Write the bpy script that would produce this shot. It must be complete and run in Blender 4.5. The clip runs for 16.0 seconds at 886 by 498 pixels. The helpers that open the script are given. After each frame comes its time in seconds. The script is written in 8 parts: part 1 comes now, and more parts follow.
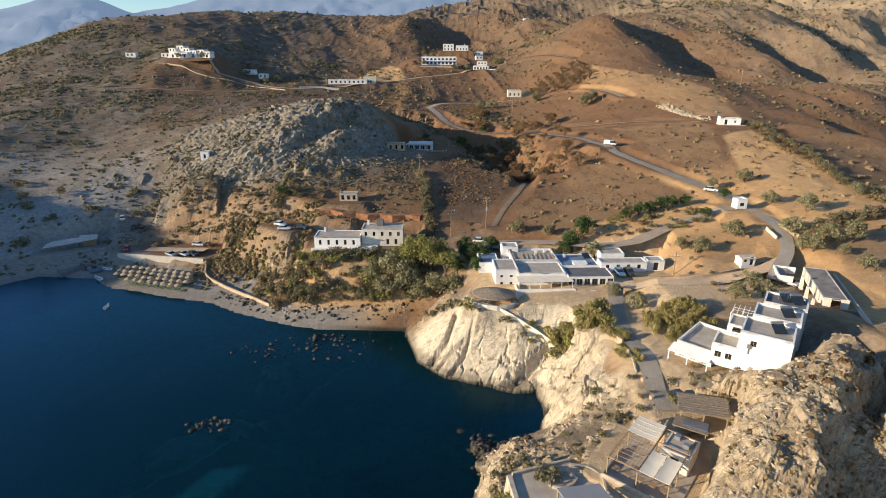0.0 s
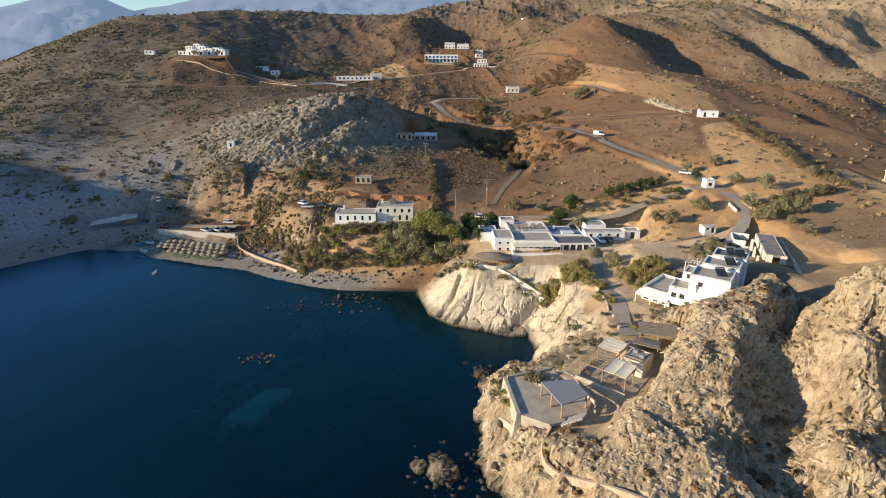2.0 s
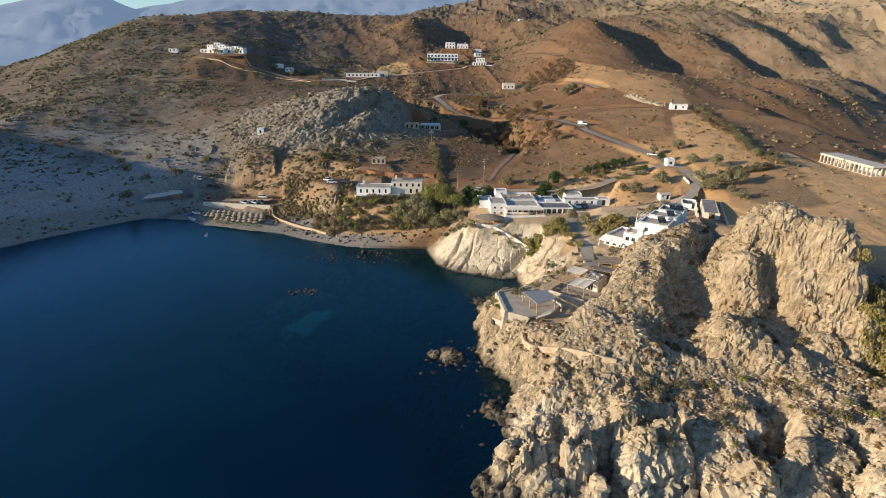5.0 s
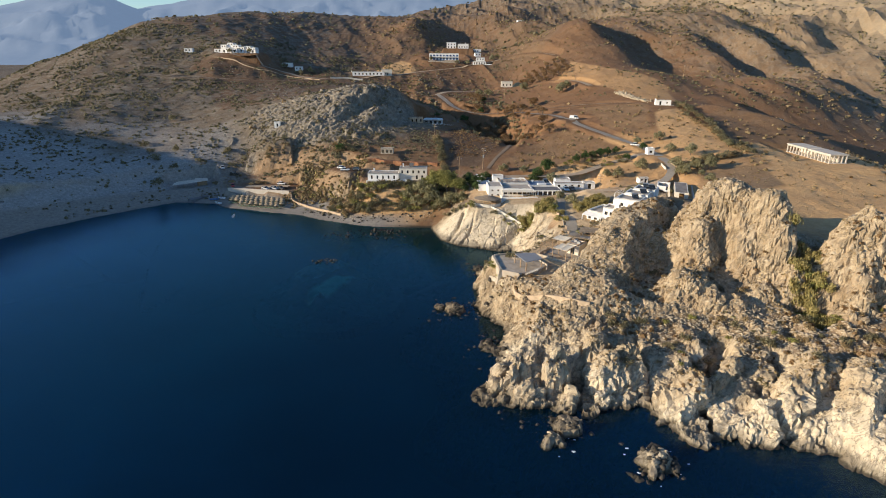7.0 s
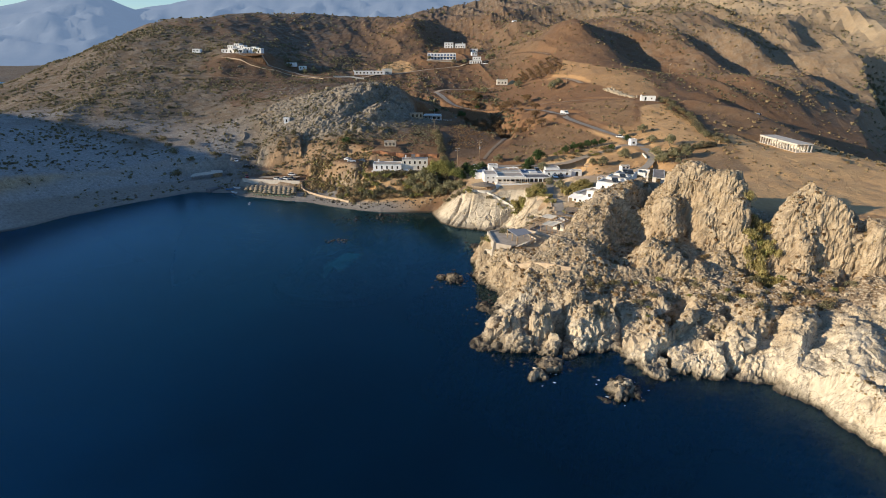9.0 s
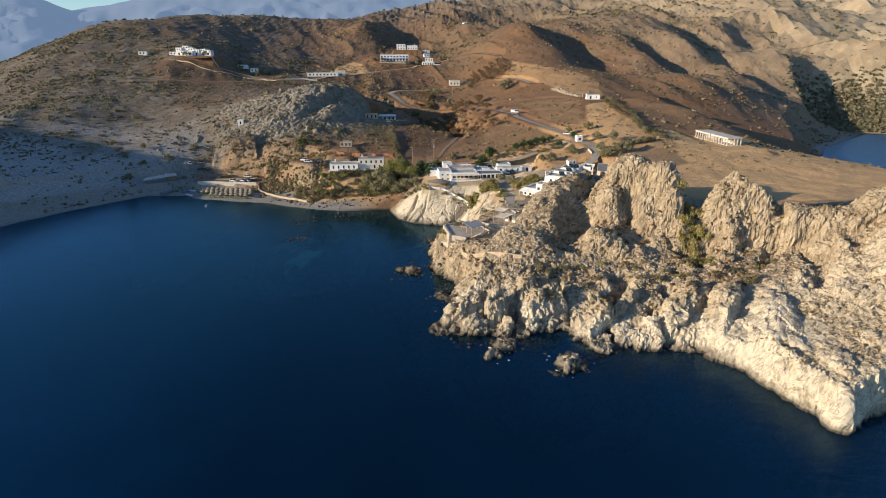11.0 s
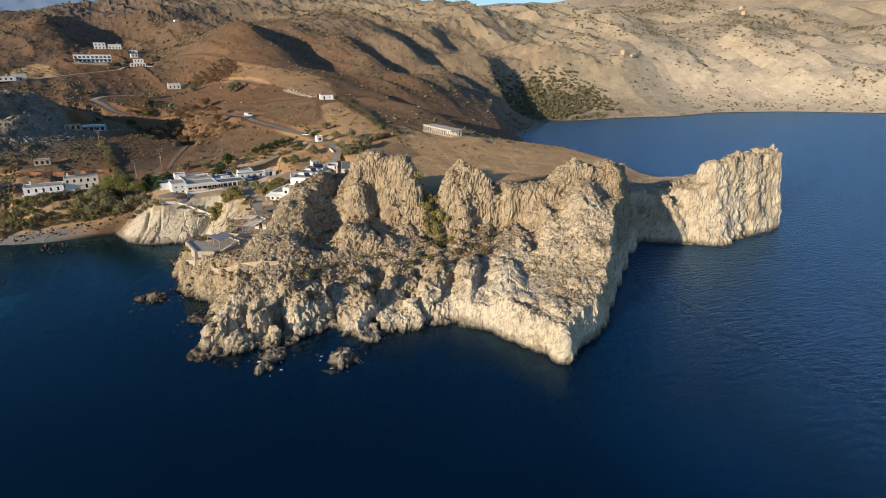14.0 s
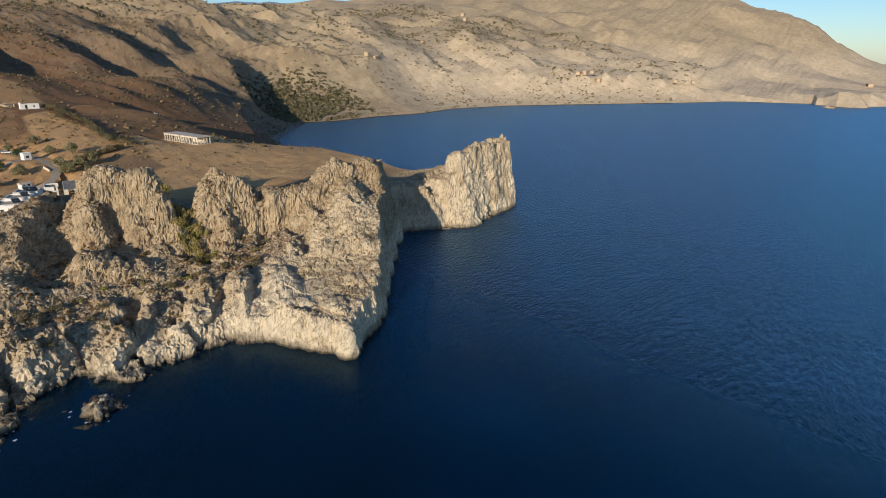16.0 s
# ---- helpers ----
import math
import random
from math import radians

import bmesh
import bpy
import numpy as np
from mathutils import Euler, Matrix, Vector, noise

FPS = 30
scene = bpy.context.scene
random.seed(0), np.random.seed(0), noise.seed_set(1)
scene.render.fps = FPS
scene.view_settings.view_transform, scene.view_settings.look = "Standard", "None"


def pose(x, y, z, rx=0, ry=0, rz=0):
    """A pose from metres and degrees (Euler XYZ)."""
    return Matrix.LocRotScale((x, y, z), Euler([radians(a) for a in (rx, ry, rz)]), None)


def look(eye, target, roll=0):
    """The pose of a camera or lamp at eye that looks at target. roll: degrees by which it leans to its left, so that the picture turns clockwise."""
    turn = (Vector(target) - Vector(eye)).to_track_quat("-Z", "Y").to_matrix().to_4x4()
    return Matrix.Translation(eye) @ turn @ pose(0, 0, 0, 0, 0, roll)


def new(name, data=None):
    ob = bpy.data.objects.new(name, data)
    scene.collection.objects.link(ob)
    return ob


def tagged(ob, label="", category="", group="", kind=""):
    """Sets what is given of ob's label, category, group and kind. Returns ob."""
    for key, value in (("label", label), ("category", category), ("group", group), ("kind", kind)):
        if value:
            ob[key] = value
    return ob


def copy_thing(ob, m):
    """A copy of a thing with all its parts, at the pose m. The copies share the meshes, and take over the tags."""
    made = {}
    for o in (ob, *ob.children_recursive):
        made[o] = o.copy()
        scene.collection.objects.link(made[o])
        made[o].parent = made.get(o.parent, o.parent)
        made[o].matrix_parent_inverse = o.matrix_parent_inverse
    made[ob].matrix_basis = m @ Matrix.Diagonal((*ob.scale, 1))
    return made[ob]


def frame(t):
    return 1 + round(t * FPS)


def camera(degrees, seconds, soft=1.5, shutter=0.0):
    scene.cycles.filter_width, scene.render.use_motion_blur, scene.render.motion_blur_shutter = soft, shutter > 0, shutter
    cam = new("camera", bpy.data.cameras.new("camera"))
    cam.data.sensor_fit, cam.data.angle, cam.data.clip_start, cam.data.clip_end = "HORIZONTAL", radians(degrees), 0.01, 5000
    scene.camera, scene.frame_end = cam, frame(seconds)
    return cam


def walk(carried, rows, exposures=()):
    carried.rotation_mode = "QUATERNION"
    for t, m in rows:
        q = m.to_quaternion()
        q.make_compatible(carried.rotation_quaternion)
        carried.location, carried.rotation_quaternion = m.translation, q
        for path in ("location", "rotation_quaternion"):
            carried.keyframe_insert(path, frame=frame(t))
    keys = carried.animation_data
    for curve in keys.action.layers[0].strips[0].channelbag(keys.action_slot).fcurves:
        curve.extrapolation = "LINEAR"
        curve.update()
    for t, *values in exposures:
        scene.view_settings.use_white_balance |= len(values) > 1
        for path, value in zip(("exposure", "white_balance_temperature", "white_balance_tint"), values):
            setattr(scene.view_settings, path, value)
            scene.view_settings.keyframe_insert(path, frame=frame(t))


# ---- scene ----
cam = camera(77.8, 16.0, 0.95)
PATH = [
    (0, (-0.83, -1.35, 66.40), (-3.03, 74.01, 39.60), 0.1),
    (0.5, (-1.11, -7.30, 66.41), (-3.35, 68.02, 39.53), 0.1),
    (1, (-1.49, -13.16, 66.42), (-3.69, 62.12, 39.54), 0.1),
    (1.5, (-1.89, -19.01, 66.43), (-4.05, 56.27, 39.39), 0.2),
    (2, (-2.22, -24.75, 66.44), (-4.30, 50.53, 39.40), 0.2),
    (2.5, (-2.50, -30.51, 66.45), (-4.50, 44.77, 39.37), 0.2),
    (3, (-2.77, -36.44, 66.46), (-4.77, 38.80, 39.34), 0.2),
    (3.5, (-3.08, -42.65, 66.47), (-5.00, 32.55, 39.31), 0.3),
    (4, (-3.43, -48.87, 66.48), (-5.23, 26.37, 39.32), 0.4),
    (6.5, (-3.98, -79.97, 66.52), (-5.74, -4.73, 39.40), 0.5),
    (7, (-4.27, -86.28, 66.53), (-6.03, -11.04, 39.37), 0.5),
    (7.5, (-4.44, -92.56, 66.54), (-6.12, -17.32, 39.38), 0.4),
    (8, (-4.58, -98.04, 66.55), (-6.14, -22.84, 39.31), 0.5),
    (8.5, (-4.67, -103.24, 66.57), (-6.16, -28.03, 39.34), 0.4),
    (9, (-4.74, -107.47, 66.58), (-6.17, -32.25, 39.37), 0.3),
    (9.5, (-4.80, -110.88, 66.59), (-6.16, -35.66, 39.40), 0.3),
    (10, (-4.83, -113.15, 66.59), (-6.14, -37.92, 39.42), 0.2),
    (10.5, (-4.85, -114.29, 66.60), (-6.09, -39.05, 39.44), 0.1),
    (11, (-4.54, -115.46, 66.61), (0.06, -40.30, 39.61), 0.1),
    (11.5, (-4.39, -115.77, 66.62), (11.85, -42.17, 39.70), 0.3),
    (12, (-4.60, -115.74, 66.62), (16.52, -43.42, 39.75), 0.3),
    (12.5, (-4.75, -115.76, 66.63), (17.85, -43.84, 39.75), 0.3),
    (13, (-4.70, -115.85, 66.64), (19.18, -44.37, 39.76), 0.3),
    (13.5, (-4.59, -116.16, 66.65), (24.05, -46.40, 39.81), 0.3),
    (14, (-4.62, -116.62, 66.66), (32.98, -51.26, 39.90), 0.4),
    (14.5, (-4.82, -117.19, 66.67), (45.26, -60.75, 40.07), 0.4),
    (15, (-4.91, -117.62, 66.68), (50.89, -66.82, 40.24), 0.5),
    (15.5, (-5.07, -117.77, 66.69), (55.05, -72.01, 40.33), 0.6),
    (16, (-5.18, -117.79, 66.70), (56.38, -74.03, 40.38), 0.6),
]
walk(cam, [(t, look(eye, target, roll)) for t, eye, target, roll in PATH],
     [(0, 0.70, 6400, 10), (4, 0.60, 6350, 10), (8, 0.52, 6250, 10), (10.5, 0.50, 6150, 10), (12, 0.5, 6120, 10), (13.5, 0.38, 6150, 10), (14, 0.26, 6200, 10), (14.5, 0.04, 6200, 10), (16, 0.0, 6150, 10)])

# ---- world, sun, exposure ----
SUN_AZIMUTH, SUN_HEIGHT = 252.0, 14.2
world = bpy.data.worlds.new("sky")
scene.world = world
world.use_nodes = True
wn, wl = world.node_tree.nodes, world.node_tree.links
wn.clear()
sky = wn.new("ShaderNodeTexSky")
sky.sky_type = "NISHITA"
sky.sun_disc = False
sky.sun_elevation = radians(SUN_HEIGHT)
sky.sun_rotation = radians(SUN_AZIMUTH)
sky.altitude = 60
sky.dust_density = 0.25
sky.ozone_density = 4.0
wb = wn.new("ShaderNodeBackground")
wb.inputs["Strength"].default_value = 0.125
wo = wn.new("ShaderNodeOutputWorld")
wl.new(sky.outputs[0], wb.inputs[0])
wl.new(wb.outputs[0], wo.inputs[0])
sun = new("sun", bpy.data.lights.new("sun", "SUN"))
sun.data.energy = 4.9
sun.data.angle = radians(0.6)
sun.data.color = (1.0, 0.83, 0.60)
az, el = radians(SUN_AZIMUTH), radians(SUN_HEIGHT)
to_sun = Vector((math.sin(az) * math.cos(el), math.cos(az) * math.cos(el), math.sin(el)))
sun.matrix_world = look(to_sun * 900, (0, 0, 0))

# ---- materials ----
def material(name):
    m = bpy.data.materials.new(name)
    m.use_nodes = True
    m.node_tree.nodes.clear()
    return m, m.node_tree.nodes, m.node_tree.links


def finish(m, nodes, links, colour, rough=0.9, bump=None, strength=0.4, distance=0.1, metal=0.0, spec=0.3):
    """Principled surface. colour: a socket or rgb. bump: a height socket."""
    b = nodes.new("ShaderNodeBsdfPrincipled")
    o = nodes.new("ShaderNodeOutputMaterial")
    if isinstance(colour, tuple):
        b.inputs["Base Color"].default_value = (*colour, 1)
    else:
        links.new(colour, b.inputs["Base Color"])
    if isinstance(rough, (int, float)):
        b.inputs["Roughness"].default_value = rough
    else:
        links.new(rough, b.inputs["Roughness"])
    b.inputs["Metallic"].default_value = metal
    b.inputs["Specular IOR Level"].default_value = spec
    if bump is not None:
        n = nodes.new("ShaderNodeBump")
        n.inputs["Strength"].default_value = strength
        n.inputs["Distance"].default_value = distance
        links.new(bump, n.inputs["Height"])
        links.new(n.outputs[0], b.inputs["Normal"])
    links.new(b.outputs[0], o.inputs[0])
    return b


def where(nodes, links, kind="Position", scale=(1, 1, 1)):
    if kind == "Position":
        g = nodes.new("ShaderNodeNewGeometry").outputs["Position"]
    else:
        g = nodes.new("ShaderNodeTexCoord").outputs["Object"]
    mp = nodes.new("ShaderNodeMapping")
    mp.inputs["Scale"].default_value = scale
    links.new(g, mp.inputs["Vector"])
    return mp.outputs[0]


def leaning(nodes, links, scale, turn):
    """Position in a frame tilted with the beds of the rock."""
    mp = nodes.new("ShaderNodeMapping")
    mp.vector_type = "TEXTURE"
    mp.inputs["Rotation"].default_value = [radians(a) for a in turn]
    mp.inputs["Scale"].default_value = [1 / k for k in scale]
    links.new(nodes.new("ShaderNodeNewGeometry").outputs["Position"], mp.inputs["Vector"])
    return mp.outputs[0]


def noise_tex(nodes, links, vec, scale, detail=4.0, rough=0.6, distort=0.0):
    n = nodes.new("ShaderNodeTexNoise")
    n.inputs["Scale"].default_value = scale
    n.inputs["Detail"].default_value = detail
    n.inputs["Roughness"].default_value = rough
    n.inputs["Distortion"].default_value = distort
    links.new(vec, n.inputs["Vector"])
    return n.outputs["Fac"]


def ramp(nodes, links, fac, *stops):
    r = nodes.new("ShaderNodeValToRGB")
    e = r.color_ramp.elements
    while len(e) < len(stops):
        e.new(0.5)
    for k, (p, c) in enumerate(stops):
        e[k].position = p
        e[k].color = (*c, 1) if len(c) == 3 else c
    links.new(fac, r.inputs[0])
    return r.outputs[0]


def level(nodes, links, fac, lo, hi):
    r = nodes.new("ShaderNodeMapRange")
    r.interpolation_type = "SMOOTHSTEP"
    r.inputs["From Min"].default_value = lo
    r.inputs["From Max"].default_value = hi
    links.new(fac, r.inputs["Value"])
    return r.outputs[0]


def blend(nodes, links, fac, a, b, mode="MIX"):
    n = nodes.new("ShaderNodeMix")
    n.data_type = "RGBA"
    n.blend_type = mode
    for sock, v in ((n.inputs[0], fac), (n.inputs[6], a), (n.inputs[7], b)):
        if isinstance(v, tuple):
            sock.default_value = (*v, 1)
        elif isinstance(v, (int, float)):
            sock.default_value = v
        else:
            links.new(v, sock)
    return n.outputs[2]


def maths(nodes, links, op, a, b=0.0):
    n = nodes.new("ShaderNodeMath")
    n.operation = op
    for sock, v in ((n.inputs[0], a), (n.inputs[1], b)):
        if isinstance(v, (int, float)):
            sock.default_value = v
        else:
            links.new(v, sock)
    return n.outputs[0]


def attribute(nodes, name):
    n = nodes.new("ShaderNodeAttribute")
    n.attribute_name = name
    return n.outputs["Fac"]


def plain(name, colour, vary=0.25, scale=1.2, rough=0.85, bump=0.3, metal=0.0, grain=14.0, spec=0.3):
    """A weathered surface of one colour: blotches, fine grain and small relief."""
    m, n, l = material(name)
    v = where(n, l)
    a = noise_tex(n, l, v, scale, 5)
    g = noise_tex(n, l, v, grain, 3)
    lo = tuple(c * (1 - vary) for c in colour)
    hi = tuple(min(1, c * (1 + vary * 0.6)) for c in colour)
    c = ramp(n, l, a, (0.3, lo), (0.7, hi))
    c = blend(n, l, 0.25, c, ramp(n, l, g, (0.3, lo), (0.7, hi)))
    finish(m, n, l, c, rough, g, bump, 0.02, metal, spec)
    return m


def ground_material():
    m, n, l = material("ground")
    v = where(n, l)
    big = noise_tex(n, l, v, 0.012, 5)
    mid = noise_tex(n, l, v, 0.09, 6, 0.65)
    fine = noise_tex(n, l, v, 0.9, 6, 0.7)
    tiny = noise_tex(n, l, v, 5.0, 3, 0.6)
    rock, soil, sand, scrub = (attribute(n, a) for a in ("rock", "soil", "sand", "scrub"))
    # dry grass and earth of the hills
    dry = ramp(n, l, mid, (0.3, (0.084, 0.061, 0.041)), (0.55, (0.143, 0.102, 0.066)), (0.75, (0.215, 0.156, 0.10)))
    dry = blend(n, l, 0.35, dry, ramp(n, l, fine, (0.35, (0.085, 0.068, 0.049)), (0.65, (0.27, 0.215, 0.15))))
    # red-brown ploughed earth
    red = ramp(n, l, mid, (0.25, (0.094, 0.045, 0.021)), (0.6, (0.17, 0.085, 0.039)), (0.8, (0.24, 0.132, 0.062)))
    red = blend(n, l, 0.3, red, ramp(n, l, big, (0.35, (0.14, 0.078, 0.042)), (0.65, (0.29, 0.162, 0.083))))
    red = blend(n, l, 0.25, red, ramp(n, l, fine, (0.35, (0.15, 0.085, 0.044)), (0.65, (0.40, 0.235, 0.12))))
    furrow = n.new("ShaderNodeTexWave")
    furrow.inputs["Scale"].default_value = 0.16
    furrow.inputs["Distortion"].default_value = 6.0
    furrow.inputs["Detail"].default_value = 3.0
    l.new(v, furrow.inputs["Vector"])
    red = blend(n, l, maths(n, l, "MULTIPLY", furrow.outputs["Fac"], 0.18), red, (0.22, 0.13, 0.07))
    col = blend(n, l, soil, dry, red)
    # golden stubble of the eastern slopes
    gold = ramp(n, l, mid, (0.3, (0.34, 0.258, 0.155)), (0.6, (0.51, 0.39, 0.245)), (0.8, (0.61, 0.485, 0.32)))
    gold = blend(n, l, 0.3, gold, ramp(n, l, big, (0.4, (0.27, 0.21, 0.13)), (0.6, (0.52, 0.41, 0.25))))
    gold = blend(n, l, maths(n, l, "MULTIPLY", level(n, l, noise_tex(n, l, v, 0.03, 6, 0.7), 0.5, 0.62), 0.5), gold, (0.27, 0.185, 0.105))
    gold = blend(n, l, attribute(n, "straw"), gold, ramp(n, l, mid, (0.3, (0.50, 0.39, 0.26)), (0.7, (0.72, 0.585, 0.42))))
    col = blend(n, l, attribute(n, "gold"), col, gold)
    # bare orange-gold fields behind the headland
    field = ramp(n, l, mid, (0.3, (0.48, 0.275, 0.12)), (0.6, (0.68, 0.405, 0.175)), (0.8, (0.76, 0.50, 0.235)))
    field = blend(n, l, 0.25, field, ramp(n, l, fine, (0.35, (0.32, 0.20, 0.10)), (0.65, (0.70, 0.49, 0.255))))
    col = blend(n, l, attribute(n, "field"), col, field)
    # freshly turned dark earth and burnt stubble
    loam = ramp(n, l, mid, (0.3, (0.06, 0.038, 0.025)), (0.7, (0.125, 0.078, 0.048)))
    loam = blend(n, l, 0.3, loam, ramp(n, l, fine, (0.35, (0.06, 0.042, 0.03)), (0.65, (0.17, 0.115, 0.075))))
    col = blend(n, l, attribute(n, "dark"), col, loam)
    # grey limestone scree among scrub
    grey = ramp(n, l, fine, (0.3, (0.13, 0.12, 0.095)), (0.55, (0.27, 0.24, 0.19)), (0.72, (0.44, 0.40, 0.33)))
    patch = maths(n, l, "MULTIPLY", maths(n, l, "MULTIPLY", scrub, 0.5), level(n, l, noise_tex(n, l, v, 0.16, 6, 0.75), 0.44, 0.60))
    patch = maths(n, l, "MULTIPLY", patch, maths(n, l, "SUBTRACT", 1.0, maths(n, l, "MULTIPLY", attribute(n, "gold"), 0.7)))
    col = blend(n, l, patch, col, grey)
    # pale grey on the western shore slope, standing in for haze over it
    haze_grey = ramp(n, l, fine, (0.3, (0.24, 0.235, 0.225)), (0.55, (0.38, 0.375, 0.36)), (0.72, (0.50, 0.49, 0.47)))
    col = blend(n, l, maths(n, l, "MULTIPLY", attribute(n, "hazy_shingle"), 0.7), col, haze_grey)
    # pale packed gravel of yards
    gravel = ramp(n, l, fine, (0.3, (0.49, 0.34, 0.19)), (0.7, (0.69, 0.52, 0.32)))
    col = blend(n, l, maths(n, l, "MULTIPLY", attribute(n, "gravel"), 0.8), col, gravel)
    # limestone
    streak = noise_tex(n, l, leaning(n, l, (1, 0.8, 0.35), (10, 35, 15)), 0.5, 8, 0.75, 0.6)
    stone = ramp(n, l, streak, (0.30, (0.18, 0.134, 0.086)), (0.45, (0.35, 0.268, 0.17)), (0.60, (0.48, 0.382, 0.257)), (0.78, (0.59, 0.49, 0.35)))
    rust = level(n, l, noise_tex(n, l, v, 0.08, 6, 0.75), 0.47, 0.62)
    stone = blend(n, l, maths(n, l, "MULTIPLY", rust, 0.4), stone, ramp(n, l, fine, (0.3, (0.17, 0.105, 0.055)), (0.7, (0.33, 0.225, 0.125))))
    lichen = level(n, l, noise_tex(n, l, v, 0.7, 8, 0.8), 0.52, 0.60)
    stone = blend(n, l, maths(n, l, "MULTIPLY", lichen, 0.4), stone, (0.15, 0.125, 0.09))
    vein = maths(n, l, "ABSOLUTE", maths(n, l, "SUBTRACT", noise_tex(n, l, leaning(n, l, (1, 0.7, 0.4), (10, 38, 20)), 0.36, 7, 0.65, 1.0), 0.5))
    split = level(n, l, vein, 0.022, 0.0)
    white = attribute(n, "pale")
    stone = blend(n, l, white, stone, ramp(n, l, fine, (0.25, (0.46, 0.38, 0.265)), (0.6, (0.64, 0.545, 0.40))))
    stone = blend(n, l, maths(n, l, "MULTIPLY", split, 0.6), stone, (0.07, 0.055, 0.04))
    stone = blend(n, l, maths(n, l, "MULTIPLY", attribute(n, "grey"), 0.8), stone, ramp(n, l, streak, (0.30, (0.13, 0.115, 0.093)), (0.5, (0.235, 0.21, 0.17)), (0.75, (0.40, 0.355, 0.285))))
    # dry turf caught on the ledges of the rock
    flatness = n.new("ShaderNodeSeparateXYZ")
    l.new(n.new("ShaderNodeNewGeometry").outputs["Normal"], flatness.inputs[0])
    turf = maths(n, l, "MULTIPLY", level(n, l, flatness.outputs[2], 0.72, 0.92), level(n, l, noise_tex(n, l, v, 0.22, 5, 0.7), 0.45, 0.58))
    stone = blend(n, l, maths(n, l, "MULTIPLY", turf, 0.5), stone, ramp(n, l, fine, (0.3, (0.16, 0.115, 0.06)), (0.7, (0.32, 0.245, 0.135))))
    col = blend(n, l, rock, col, stone)
    col = blend(n, l, sand, col, ramp(n, l, fine, (0.3, (0.19, 0.17, 0.145)), (0.7, (0.32, 0.285, 0.24))))
    # wet dark band and weed at the waterline and below
    z = n.new("ShaderNodeSeparateXYZ")
    l.new(n.new("ShaderNodeNewGeometry").outputs["Position"], z.inputs[0])
    zz = maths(n, l, "ADD", z.outputs[2], maths(n, l, "MULTIPLY", fine, -1.1))
    wet = level(n, l, zz, 0.25, -0.35)
    col = blend(n, l, maths(n, l, "MULTIPLY", wet, maths(n, l, "SUBTRACT", 1.0, maths(n, l, "MULTIPLY", sand, 0.85))), col, (0.045, 0.040, 0.028))
    splash = maths(n, l, "MULTIPLY", level(n, l, maths(n, l, "ADD", z.outputs[2], maths(n, l, "MULTIPLY", mid, -4.2)), 0.2, -1.2), maths(n, l, "MULTIPLY", rock, 0.6))
    col = blend(n, l, splash, col, (0.10, 0.082, 0.058))
    # floor colour fades to blue-green with depth, for light absorbed by the water
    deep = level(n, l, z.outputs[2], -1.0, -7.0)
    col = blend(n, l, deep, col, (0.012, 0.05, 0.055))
    col = blend(n, l, maths(n, l, "MULTIPLY", attribute(n, "gravel"), level(n, l, z.outputs[2], -0.15, -0.4)), col, (0.74, 0.78, 0.62))
    h = blend(n, l, 0.4, fine, tiny)
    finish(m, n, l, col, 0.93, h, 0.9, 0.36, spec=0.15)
    return m


